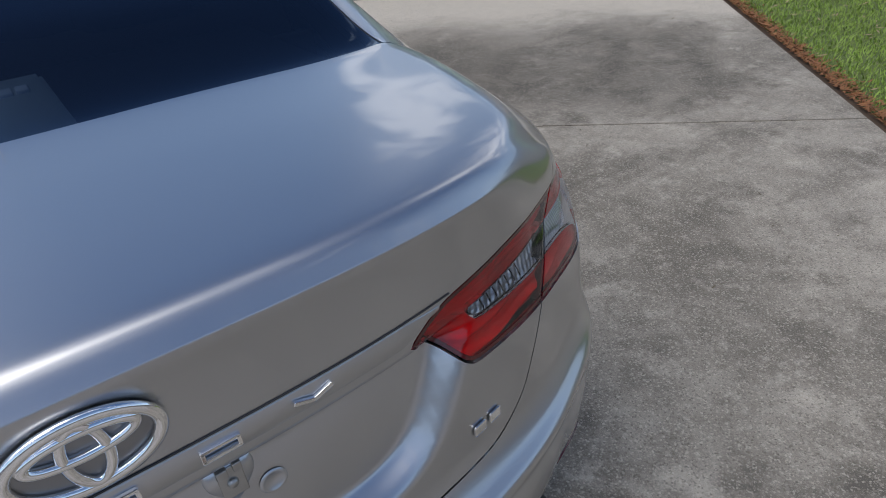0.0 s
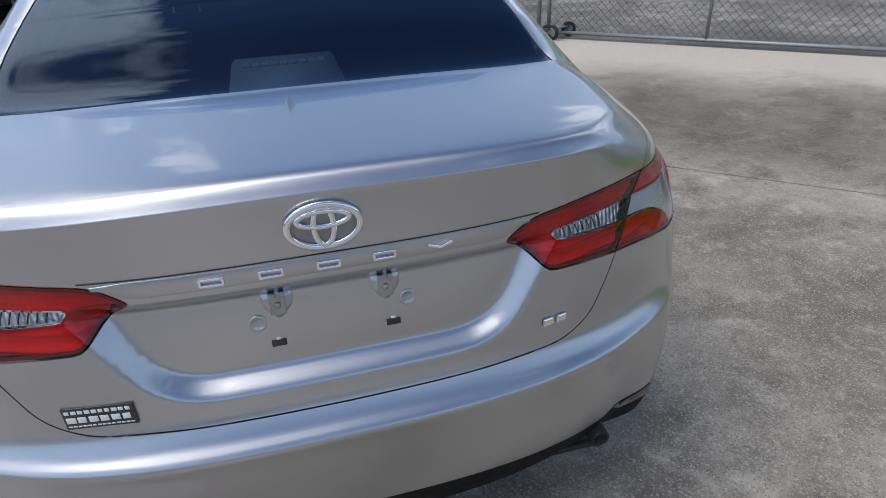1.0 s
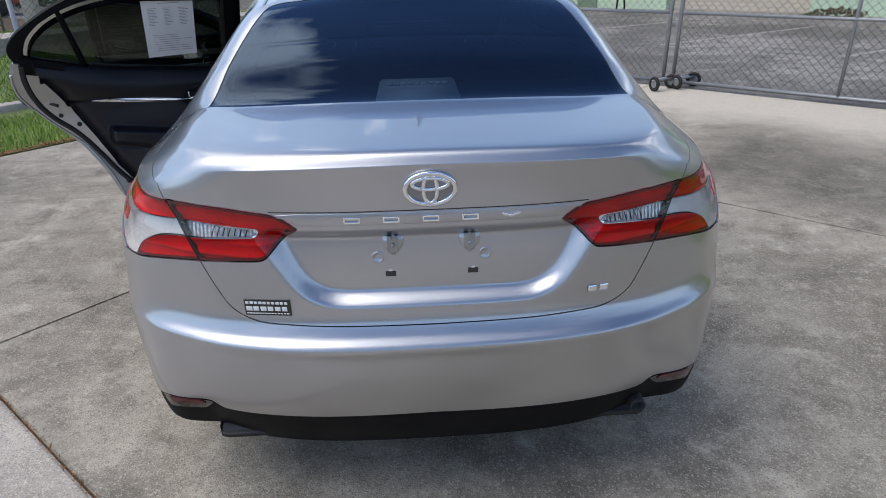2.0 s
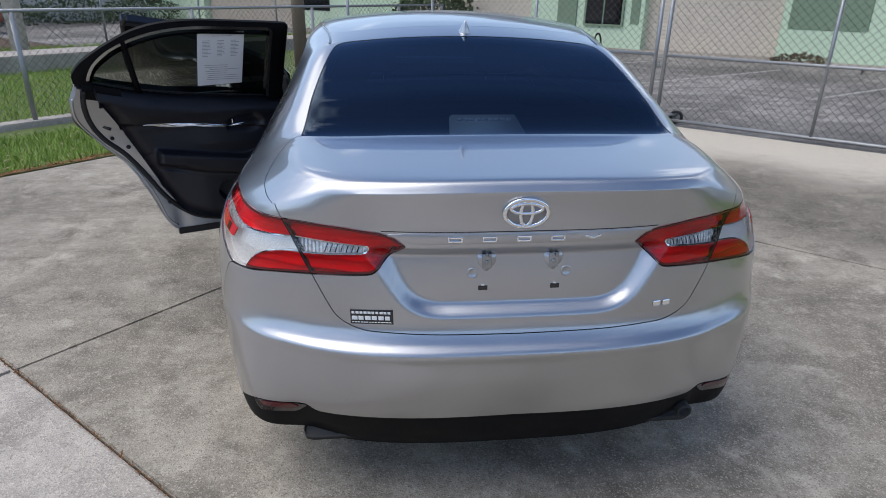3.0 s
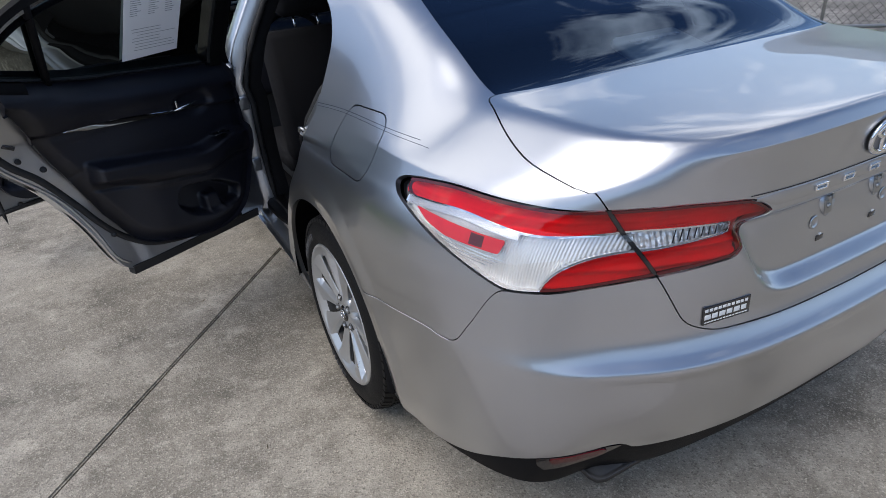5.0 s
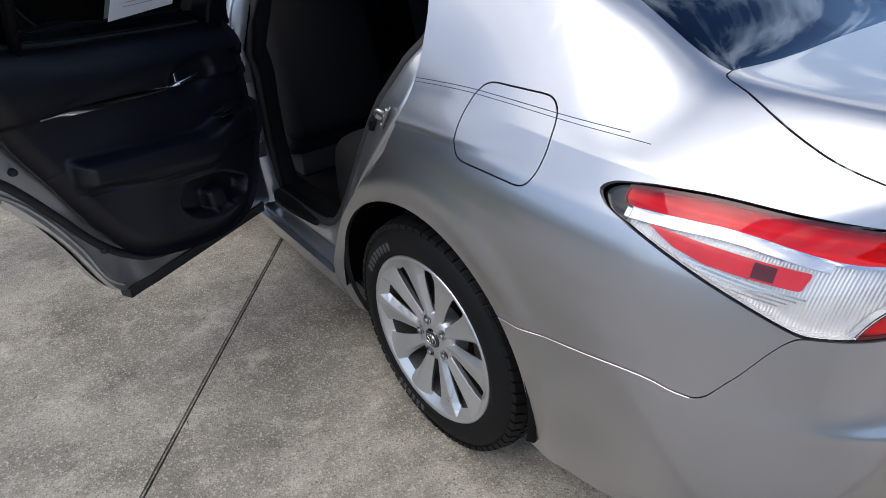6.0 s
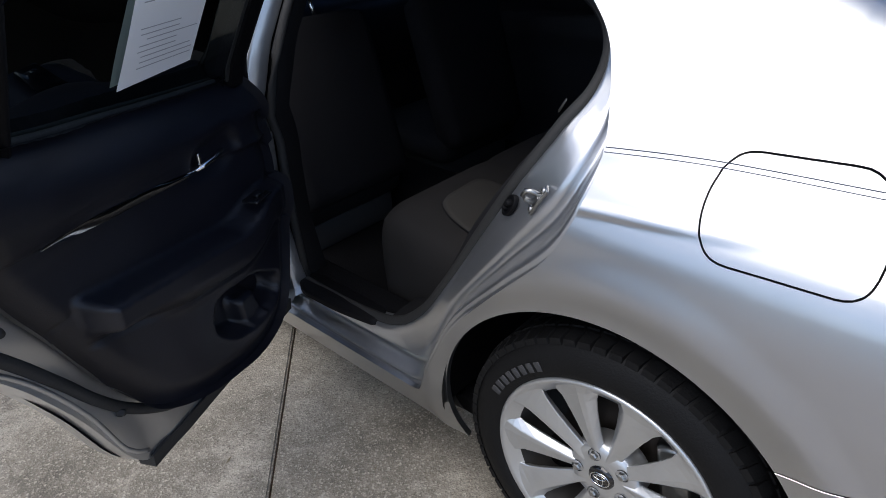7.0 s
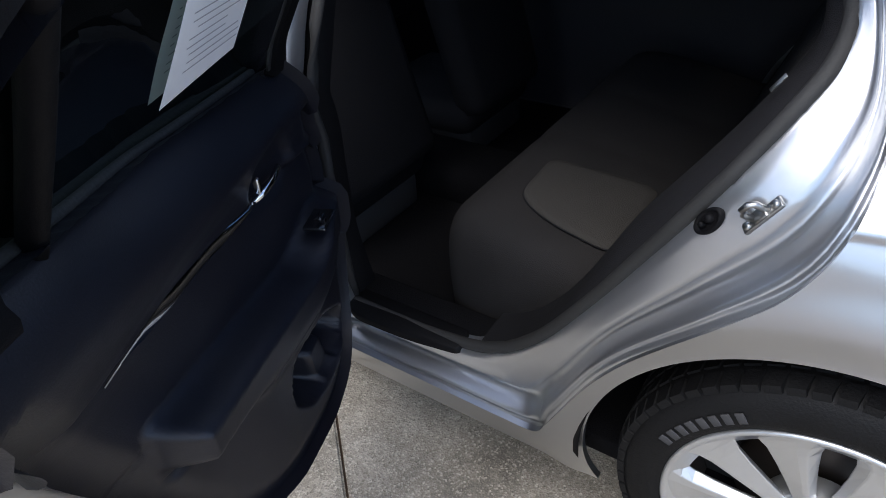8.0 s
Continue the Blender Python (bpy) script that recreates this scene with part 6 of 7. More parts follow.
# plate holders: steel clips, round dimples and slots in the recess
for s in (-1, 1):
    p, n = on_rear(s * 0.0905, 0.880, 0.0)
    m = basis(p, n)
    bm = bmesh.new()
    prof = rounded([(-0.026, 0.020), (0.026, 0.020), (0.026, -0.004), (0.0, -0.034), (-0.026, -0.004)], 0.012)
    lo = [bm.verts.new(m @ Vector((q[0], q[1], 0.0))) for q in prof]
    hi = [bm.verts.new(m @ Vector((q[0] * 0.92, q[1] * 0.92, 0.003))) for q in prof]
    bm.faces.new(hi)
    for i in range(len(prof)):
        bm.faces.new((lo[i], lo[(i + 1) % len(prof)], hi[(i + 1) % len(prof)], hi[i]))
    pad = part("plate_pad", bm, PAINT, car, "raised painted pad")
    bm = bmesh.new()
    box(bm, (-0.013, -0.022, 0.003), (0.013, 0.016, 0.0048), 0.001, m)
    box(bm, (-0.013, 0.010, 0.003), (-0.002, 0.020, 0.012), 0.001, m)
    box(bm, (0.004, 0.010, 0.003), (0.013, 0.020, 0.010), 0.001, m)
    part("plate_clip", bm, STEEL, pad, "bare steel plate clip", smooth=False)
    v, f = revolve([(0.0, 0.009), (0.004, 0.009), (0.0055, 0.007), (0.006, 0.0048)], 14)
    raw("clip_screw", [m @ Vector((a, b - 0.004, h)) for h, a, b in v], f, STEEL, pad)
    p, n = on_rear(s * 0.128, 0.846, 0.0)
    m = basis(p, n)
    v, f = revolve([(0.0155, 0.0002), (0.0135, 0.0022), (0.011, 0.0012), (0.009, -0.0004), (0.0, -0.0006)], 24)
    raw("dimple", [m @ Vector((a, b, h + 0.0008)) for h, a, b in v], [tuple(reversed(q)) for q in f], PAINT, car, "round dimple")
    p, n = on_rear(s * 0.099, 0.803, 0.0006)
    m = basis(p, n)
    bm = bmesh.new()
    box(bm, (-0.0125, -0.0065, -0.001), (0.0125, 0.0065, 0.001), 0.0004, m)
    part("plate_slot", bm, GLOSS_BLACK, car, "black slot")
    bm = bmesh.new()
    box(bm, (-0.004, 0.0065, -0.001), (0.004, 0.0105, 0.0012), 0.0004, m)
    part("plate_slot", bm, WHITE, car)

# dealer's plate: plain bars on black
p, n = on_rear(-0.398, 0.733, 0.0008)
m = basis(p, n) @ Matrix.Rotation(radians(1.5), 4, "Z")
bm = bmesh.new()
box(bm, (-0.058, -0.021, -0.003), (0.058, 0.021, 0.0012), 0.0006, m)
sticker = part("dealer_sticker", bm, GLOSS_BLACK, car, "black sticker with white bars")
rnd = random.Random(3)
for row, (zc, hh, count) in enumerate(((0.0125, 0.0068, 10), (-0.003, 0.0115, 6), (-0.0155, 0.0026, 14))):
    x = -0.054
    step = 0.108 / count
    for k in range(count):
        bm = bmesh.new()
        w = step * rnd.uniform(0.68, 0.86)
        box(bm, (x + k * step, zc - hh / 2, 0.001), (x + k * step + w, zc + hh / 2, 0.0017), 0.0003, m)
        part("print_bar", bm, WHITE, sticker)

# exhaust, corner reflectors, closing panel below
v, f = revolve([(0.017, 0.0), (0.021, -0.003), (0.024, 0.0), (0.024, 0.26)], 24)
em = Matrix.Translation((0.575, -0.965, 0.318)) @ Matrix.Rotation(radians(90), 4, "Z") @ Matrix.Rotation(radians(-6), 4, "Y")
raw("exhaust_pipe", [em @ Vector(q) for q in v], f, material("dark_pipe_steel", (0.05, 0.05, 0.05), 0.5, 0.8), car, "dark exhaust tip")
# dark disc inside the pipe stands for the shade in its bore
v, f = revolve([(0.0, 0.02), (0.018, 0.02), (0.018, 0.0)], 24)
raw("exhaust_bore", [em @ Vector(q) for q in v], f, GAP, car)
REFL = rounded([(0.63, 0.418), (0.80, 0.393), (0.79, 0.377), (0.665, 0.392)], 0.006)
SCOOP = rounded([(0.61, 0.422), (0.83, 0.392), (0.815, 0.350), (0.66, 0.376)], 0.012)
for left in (True, False):
    A, Q = cut_skin([lambda A: np.where(A[:, 8] < 0.5, sdf(SCOOP, A[:, 6], A[:, 2]), -1), lambda A: 0.2 - A[:, 1]], left)
    raw("corner_scoop", *shell(A, Q, 0.002, 0.0005), GLOSS_BLACK, car, "gloss black corner scoop")
    A, Q = cut_skin([lambda A: np.where(A[:, 8] < 0.5, sdf(REFL, A[:, 6], A[:, 2]), -1), lambda A: 0.2 - A[:, 1]], left)
    raw("corner_reflector", *shell(A, Q, 0.004, 0.003), DARKRED, car, "dark red corner reflector")
# dark panel added to close the view below, shade put into its colour
bm = bmesh.new()
box(bm, (-0.62, -0.93, 0.25), (0.62, -0.35, 0.29), 0.03)
part("under_tray", bm, GAP, car, "dark panel added to close the underside")
bm = bmesh.new()
box(bm, (-0.42, -0.86, 0.185), (0.46, -0.45, 0.30), 0.05)
part("silencer", bm, material("dull_steel", (0.035, 0.034, 0.033), 0.7, 0.4), car)

# aerial fin
v, f = [], []
rows = ((0.30, 0.002, 0.0), (0.285, 0.012, 0.006), (0.25, 0.019, 0.016), (0.22, 0.021, 0.032), (0.195, 0.019, 0.048), (0.182, 0.012, 0.054), (0.175, 0.004, 0.052))
for y, w, h in rows:
    b = on_top(0, 0.24)[0].z - 0.014 + (y - 0.24) * 0.16
    for a, hh in ((-1.7, 0), (-1.2, 0.22), (-0.5, 0.75), (0, 1), (0.5, 0.75), (1.2, 0.22), (1.7, 0)):
        v.append((a * w, y, b + (h + 0.012) * hh))
for i in range(len(rows) - 1):
    for k in range(6):
        f.append((i * 7 + k, i * 7 + k + 1, i * 7 + 8 + k, i * 7 + 7 + k))
f.append(tuple(range((len(rows) - 1) * 7, len(rows) * 7)))
raw("aerial", v, f, PAINT, car, "silver fin aerial on the roof")

# roof mouldings, pinstripes
for s in (-1, 1):
    pts = [on_top(s * (0.548 + 0.075 * smoothstep(0.12, 0.8, y)), y, 0.001) for y in np.linspace(0.13, 1.55, 40)]
    v, f = [], []
    for p, n in pts:
        side = Vector((0.006, 0, 0))
        v += [p - side + n * 0.0, p - side * 0.6 + n * 0.002, p + side * 0.6 + n * 0.002, p + side]
    for i in range(39):
        for k in range(3):
            f.append((i * 4 + k, i * 4 + k + 1, i * 4 + 5 + k, i * 4 + 4 + k))
    raw("roof_moulding", v, f, GLOSS_BLACK, car, "dark roof moulding")
STRIPE = material("pinstripe", (0.05, 0.06, 0.09), 0.4)
for dz, end, wide in ((0.0035, -0.445, 0.0019), (-0.0035, -0.49, 0.0016)):
    zf = pchip([-0.5, -0.3, -0.1, 0.1], [1.017, 1.016, 1.013, 1.001])
    ribbon("pinstripe", [on_side(y, float(zf(y)) + dz) for y in np.linspace(0.094, end, 48)], wide, STRIPE, car, "dark double pinstripe")


# ---- the site: u runs across the drive towards the gate, v along the fence ----
E1, E2 = Vector((0.676, 0.737, 0)), Vector((0.737, -0.676, 0))



def site(u, v, z=0.0):
    return Vector((E1.x * u + E2.x * v, E1.y * u + E2.y * v, z))


def concrete_material(name, base, dark, stain, lanes=()):
    """Weathered exposed-aggregate concrete with broad stains and fine stones."""
    m = bpy.data.materials.new(name)
    m.use_nodes = True
    n, l = m.node_tree.nodes, m.node_tree.links
    b = n["Principled BSDF"]
    b.inputs["Roughness"].default_value = 0.9
    b.inputs["Specular IOR Level"].default_value = 0.3
    co = n.new("ShaderNodeTexCoord")

    def noise_at(scale, detail=6, rough=0.6):
        t = n.new("ShaderNodeTexNoise")
        t.inputs["Scale"].default_value, t.inputs["Detail"].default_value, t.inputs["Roughness"].default_value = scale, detail, rough
        l.new(co.outputs["Object"], t.inputs["Vector"])
        return t

    def ramp(src, lo, hi):
        r = n.new("ShaderNodeMapRange")
        r.inputs["From Min"].default_value, r.inputs["From Max"].default_value = lo, hi
        l.new(src, r.inputs[0])
        return r.outputs[0]

    def mix(fac, a, bcol, mode="MIX"):
        x = n.new("ShaderNodeMix")
        x.data_type, x.blend_type = "RGBA", mode
        l.new(fac, x.inputs[0])
        for k, c in ((6, a), (7, bcol)):
            if isinstance(c, tuple):
                x.inputs[k].default_value = (*c, 1)
            else:
                l.new(c, x.inputs[k])
        return x.outputs[2]

    broad, mid, fine = noise_at(0.75, 8, 0.68), noise_at(5.0, 9, 0.75), noise_at(120, 3, 0.6)
    vor = n.new("ShaderNodeTexVoronoi")
    vor.inputs["Scale"].default_value = 190
    l.new(co.outputs["Object"], vor.inputs["Vector"])
    col = mix(ramp(mid.outputs["Fac"], 0.40, 0.62), dark, base)
    col = mix(ramp(broad.outputs["Fac"], 0.47, 0.66), col, stain)
    patch, smear = noise_at(1.6, 6, 0.7), noise_at(14.0, 6, 0.7)
    turn = n.new("ShaderNodeMapping")
    turn.inputs["Rotation"].default_value, turn.inputs["Scale"].default_value = (0, 0, radians(-47)), (0.35, 1.6, 1)
    l.new(co.outputs["Object"], turn.inputs[0])
    l.new(turn.outputs[0], patch.inputs["Vector"])
    col = mix(ramp(patch.outputs["Fac"], 0.50, 0.72), col, tuple(c * 0.85 for c in stain))
    col = mix(ramp(smear.outputs["Fac"], 0.54, 0.74), col, tuple(min(1, c * 1.12) for c in base))
    blot, pale = noise_at(2.7, 9, 0.66), noise_at(3.6, 9, 0.70)
    col = mix(ramp(blot.outputs["Fac"], 0.50, 0.66), col, tuple(c * 0.72 for c in stain))
    col = mix(ramp(pale.outputs["Fac"], 0.55, 0.70), col, tuple(min(1, c * 1.22) for c in base))
    def math_of(op, a, k):
        t = n.new("ShaderNodeMath")
        t.operation = op
        l.new(a, t.inputs[0])
        if isinstance(k, float):
            t.inputs[1].default_value = k
        else:
            l.new(k, t.inputs[1])
        return t.outputs[0]

    # dark tyre lanes that run towards the gate, a paler strip before it
    if not lanes:
        wide = noise_at(0.42, 6, 0.6)
        col = mix(ramp(wide.outputs["Fac"], 0.44, 0.60), col, tuple(c * 0.85 for c in stain))
    if lanes:
        d = n.new("ShaderNodeVectorMath")
        d.operation = "DOT_PRODUCT"
        d.inputs[1].default_value = E1
        l.new(co.outputs["Object"], d.inputs[0])
        far = math_of("ADD", d.outputs["Value"], math_of("MULTIPLY", math_of("SUBTRACT", blot.outputs["Fac"], 0.5), 2.2))
        col = mix(math_of("MULTIPLY", ramp(far, 4.2, 5.0), 0.9), col, tuple(min(1, c * 1.55) for c in base))
    for v0, wide, u0, u1 in lanes:
        uv = []
        for e in (E1, E2):
            d = n.new("ShaderNodeVectorMath")
            d.operation = "DOT_PRODUCT"
            d.inputs[1].default_value = e
            l.new(co.outputs["Object"], d.inputs[0])
            uv.append(d.outputs["Value"])
        wob = math_of("MULTIPLY", math_of("SUBTRACT", patch.outputs["Fac"], 0.5), 0.9)
        off = math_of("ABSOLUTE", math_of("SUBTRACT", math_of("ADD", uv[1], wob), v0), 0.0)
        core = ramp(off, wide * 2.2, wide * 0.2)
        ends = math_of("MULTIPLY", ramp(uv[0], u0, u0 + 0.5), ramp(uv[0], u1, u1 - 1.2))
        rag = ramp(mid.outputs["Fac"], 0.25, 0.55)
        fac = math_of("MULTIPLY", math_of("MULTIPLY", math_of("MULTIPLY", core, ends), rag), 0.95)
        col = mix(fac, col, tuple(c * 0.42 for c in stain))
    grit = n.new("ShaderNodeTexVoronoi")
    grit.inputs["Scale"].default_value = 420
    l.new(co.outputs["Object"], grit.inputs["Vector"])
    grains = n.new("ShaderNodeSeparateColor")
    l.new(grit.outputs["Color"], grains.inputs[0])
    col = mix(ramp(grains.outputs[0], 0.66, 1.5), col, tuple(c * 0.6 for c in dark))
    col = mix(ramp(grains.outputs[1], 0.74, 1.5), col, tuple(min(1, c * 1.4) for c in base))
    stones = n.new("ShaderNodeSeparateColor")
    l.new(vor.outputs["Color"], stones.inputs[0])
    col = mix(ramp(stones.outputs[0], 0.82, 1.15), col, tuple(min(1, c * 1.4) for c in base))
    col = mix(ramp(stones.outputs[1], 0.80, 1.15), col, tuple(c * 0.40 for c in dark))
    # larger stones and pits in the worn surface
    peb = n.new("ShaderNodeTexVoronoi")
    peb.inputs["Scale"].default_value, peb.inputs["Randomness"].default_value = 125, 1.0
    l.new(co.outputs["Object"], peb.inputs["Vector"])
    pebbles = n.new("ShaderNodeSeparateColor")
    l.new(peb.outputs["Color"], pebbles.inputs[0])
    dots = math_of("MULTIPLY", ramp(pebbles.outputs[0], 0.80, 0.86), ramp(peb.outputs["Distance"], 0.55, 0.30))
    col = mix(math_of("MULTIPLY", dots, 0.45), col, tuple(min(1, c * 1.3) for c in base))
    pits = math_of("MULTIPLY", ramp(pebbles.outputs[1], 0.84, 0.90), ramp(peb.outputs["Distance"], 0.5, 0.25))
    col = mix(math_of("MULTIPLY", pits, 0.65), col, tuple(c * 0.45 for c in dark))
    l.new(col, b.inputs["Base Color"])
    bp = n.new("ShaderNodeBump")
    bp.inputs["Strength"].default_value, bp.inputs["Distance"].default_value = 0.6, 0.0025
    add = n.new("ShaderNodeMath")
    l.new(fine.outputs["Fac"], add.inputs[0])
    l.new(vor.outputs["Distance"], add.inputs[1])
    l.new(add.outputs[0], bp.inputs["Height"])
    l.new(bp.outputs[0], b.inputs["Normal"])
    return m


CONCRETE = concrete_material("concrete", (0.405, 0.366, 0.303), (0.290, 0.260, 0.212), (0.179, 0.160, 0.129), ((1.70, 0.24, 2.35, 5.2), (2.25, 0.16, 2.5, 4.9), (1.0, 0.34, 2.35, 4.6), (0.35, 0.30, 2.6, 5.1)))
WALK = concrete_material("pavement_concrete", (0.50, 0.455, 0.40), (0.42, 0.38, 0.335), (0.35, 0.315, 0.275))
ASPHALT = concrete_material("asphalt", (0.40, 0.38, 0.35), (0.20, 0.19, 0.178), (0.105, 0.10, 0.095))
SOIL = material("soil", (0.10, 0.065, 0.04), 0.95, vary=0.4, bump=0.8, bump_scale=60)
GRASS = material("grass_blades", (0.30, 0.44, 0.07), 0.6, vary=0.5, scale=5, color2=(0.17, 0.25, 0.04))
STRAW = material("straw", (0.34, 0.15, 0.06), 0.8, vary=0.5, scale=30)


def slab(name, quad, top, thick, mat, label, kind="structure", bevel=0.006):
    """A slab on four ground corners with slightly rounded edges."""
    bm = bmesh.new()
    lo = [bm.verts.new((p.x, p.y, top - thick)) for p in quad]
    hi = [bm.verts.new((p.x, p.y, top)) for p in quad]
    bm.faces.new(hi)
    bm.faces.new(lo[::-1])
    for i in range(4):
        bm.faces.new((lo[i], lo[(i + 1) % 4], hi[(i + 1) % 4], hi[i]))
    bmesh.ops.recalc_face_normals(bm, faces=bm.faces)
    bmesh.ops.bevel(bm, geom=[e for e in bm.edges if all(v in hi for v in e.verts)], offset=bevel, segments=2, affect="EDGES")
    ob = part(name, bm, mat, None, label, smooth=False)
    return tagged(ob, category="ground", kind=kind)


def rect(u0, u1, v0, v1):
    return [site(u0, v0), site(u1, v0), site(u1, v1), site(u0, v1)]


bm = bmesh.new()
bmesh.ops.create_grid(bm, x_segments=4, y_segments=4, size=600)
ground = part("ground", bm, SOIL, None, "bare earth under the slabs reaching to the horizon", smooth=False)
ground.location.z = -0.015
tagged(ground, category="ground", kind="structure")
J = 0.0032
for u0, u1 in ((-1.35, 2.324), (2.324, 5.95)):
    for v0, v1 in ((-4.7, -1.406), (-1.406, 2.9)):
        slab("driveway", rect(u0 + J, u1 - J, v0 + J, v1 - J), 0, 0.1, CONCRETE, "weathered grey concrete driveway slab with fine stones")
# unseen slab added in place of lawn, keeps green out of the car's reflections
slab("driveway", rect(-1.35 + J, 1.5, 2.9 + J, 9), 0, 0.1, CONCRETE, "weathered grey concrete driveway slab with fine stones")
for v0, v1 in ((-9, -4.7), (-4.7, -1.406), (-1.406, 2.9), (2.9, 9)):
    slab("pavement", rect(-6.0, -1.355, v0 + J, v1 - J), 0.004, 0.1, WALK, "pale concrete pavement along the drive", bevel=0.012)
# unseen asphalt added behind so the paint mirrors grey, not brown soil
slab("road", rect(-26.0, -6.01, -60, 60), -0.01, 0.05, ASPHALT, "unseen grey asphalt added behind for neutral reflections")
slab("road", rect(5.96, 15.0, -60, 40), -0.004, 0.05, ASPHALT, "grey worn asphalt parking lot behind the fence")
slab("pavement", rect(15.0, 16.2, -60, 40), 0.10, 0.15, WALK, "pale concrete walk in front of the building", bevel=0.02)


def grass_patch(name, u0, u1, v0, v1, count, label, seed, high=0.045):
    rnd = np.random.RandomState(seed)
    bm_v, bm_f = [], []
    for k in range(count):
        c = site(rnd.uniform(u0, u1), rnd.uniform(v0, v1), -0.03)
        a, h, lean = rnd.uniform(0, 6.283), high * rnd.uniform(0.5, 1.6) + 0.025, rnd.uniform(0, 0.04)
        dx, dy = math.cos(a) * 0.005, math.sin(a) * 0.005
        lx, ly = math.cos(a + 1.3) * lean, math.sin(a + 1.3) * lean
        n = len(bm_v)
        bm_v += [(c.x - dx, c.y - dy, c.z), (c.x + dx, c.y + dy, c.z), (c.x + lx * 0.5 + dx * 0.7, c.y + ly * 0.5 + dy * 0.7, c.z + h * 0.6), (c.x + lx * 0.5 - dx * 0.7, c.y + ly * 0.5 - dy * 0.7, c.z + h * 0.6), (c.x + lx * 1.4, c.y + ly * 1.4, c.z + h)]
        bm_f += [(n, n + 1, n + 2, n + 3), (n + 3, n + 2, n + 4)]
    ob = raw(name, bm_v, bm_f, GRASS, None, label)
    return tagged(ob, category="grass", kind="stuff")


TURF = material("turf", (0.14, 0.19, 0.045), 0.95, vary=0.5, scale=9, bump=0.8, bump_scale=80)
for quad in (rect(1.55, 5.9, 2.96, 7.5), rect(-1.3, 5.9, -6.70, -4.76), rect(-1.3, 30, -11.98, -6.97), rect(-8, 30, -17.1, -13.22)):
    slab("lawn", quad, -0.008, 0.1, TURF, "short turf under the grass blades")
grass_patch("grass", 1.6, 5.8, 3.0, 6.0, 30000, "short green lawn beside the drive", 1, 0.022)
grass_patch("grass", -1.3, 5.8, -6.3, -4.78, 22000, "green lawn between drive and fence", 2)


# ---- fences, gate and what stands behind ----
def chain_link(name, a, b, z0, z1, pitch, label, wire=0.0029):
    """Diamond mesh between the ground points a and b."""
    d = b - a
    L = d.length
    e = d.normalized()
    side = Vector((-e.y, e.x, 0))
    rows = max(2, int((z1 - z0) / pitch))
    h = (z1 - z0) / rows
    v, f = [], []
    n_w = int(L / pitch)
    for k in range(n_w + 1):
        base = len(v)
        for r in range(rows + 1):
            flip = 1 if (r + k) % 2 else -1
            c = a + e * (k * pitch + flip * pitch * 0.5) + side * (0.002 * flip)
            z = z0 + r * h
            for g in range(3):
                t = 2 * math.pi * g / 3
                v.append((c.x + e.x * wire * math.cos(t) + side.x * wire * math.sin(t), c.y + e.y * wire * math.cos(t) + side.y * wire * math.sin(t), z))
        for r in range(rows):
            for g in range(3):
                i, j = base + r * 3 + g, base + r * 3 + (g + 1) % 3
                f.append((i, j, j + 3, i + 3))
    ob = raw(name, v, f, WIRE, None, label)
    return ob


def pole(name, x, y, z0, z1, r, parent, mat=None, label=""):
    return raw(name, *tube([(x, y, z0), (x, y, z1)], r, 12), mat or GALV, parent, label)


def rail(name, a, b, r, parent, mat=None):
    return raw(name, *tube([a, b], r, 10), mat or GALV, parent)


def lift(p, z):
    return Vector((p.x, p.y, z))


def gate_leaf(v0, v1, label, posts):
    g = thing("chain_link_gate", label, "gate", site(6.0, v0), group="gate leaves")
    o = site(6.0, v0)
    mesh = chain_link("wire_mesh", Vector((0, 0, 0)), site(6.0, v1) - o, 0.05, 1.85, 0.045, "galvanised diamond wire mesh")
    mesh.parent = g
    mesh["kind"] = "stuff"
    for z, r in ((0.06, 0.021), (0.84, 0.019), (1.86, 0.021)):
        rail("rail", Vector((0, 0, z)), lift(site(6.0, v1) - o, z), r, g)
    for v in (v0, v1, *posts):
        q = site(6.0, v) - o
        pole("gate_post", q.x, q.y, 0.04, 1.88, 0.024 if v in (v0, v1) else 0.019, g)
    return g


leaf = gate_leaf(-1.16, 4.6, "galvanised chain-link gate leaf on rubber wheels", (0.60, 2.6))
other = gate_leaf(-1.28, -6.6, "galvanised chain-link gate leaf behind the car", (-3.0, -4.8))


def gate_wheels(u, v):
    w = thing("gate_caster", "pair of black rubber gate wheels with steel hubs", "wheel", site(u, v), group="gate wheels")
    for du, dv in ((-0.14, 0.0), (0.14, 0.10)):
        c = site(du, dv)
        m = Matrix.Translation((c.x, c.y, 0.085)) @ Matrix.Rotation(radians(18 + 40 * dv * 10), 4, "Z")
        va, fa = revolve([(0.05, -0.016), (0.072, -0.019), (0.083, -0.012), (0.085, 0.0), (0.083, 0.012), (0.072, 0.019), (0.05, 0.016)], 28)
        raw("tyre", [m @ Vector(q) for q in va], fa, RUBBER, w, "black rubber wheel tyre")
        va, fa = revolve([(0.0, -0.02), (0.014, -0.02), (0.016, -0.012), (0.05, -0.008), (0.05, 0.008), (0.016, 0.012), (0.014, 0.02), (0.0, 0.02)], 10)
        raw("hub", [m @ Vector(q) for q in va], fa, GALV, w, smooth=False)
        raw("fork", *tube([Vector((c.x, c.y, 0.085)), Vector((c.x * 0.5, c.y * 0.5, 0.13)), Vector((0, 0, 0.12))], 0.012, 8), GALV, w)
    raw("axle", *tube([site(-0.16, -0.02, 0.12), site(0.16, 0.12, 0.12)], 0.012, 8), GALV, w)
    return w


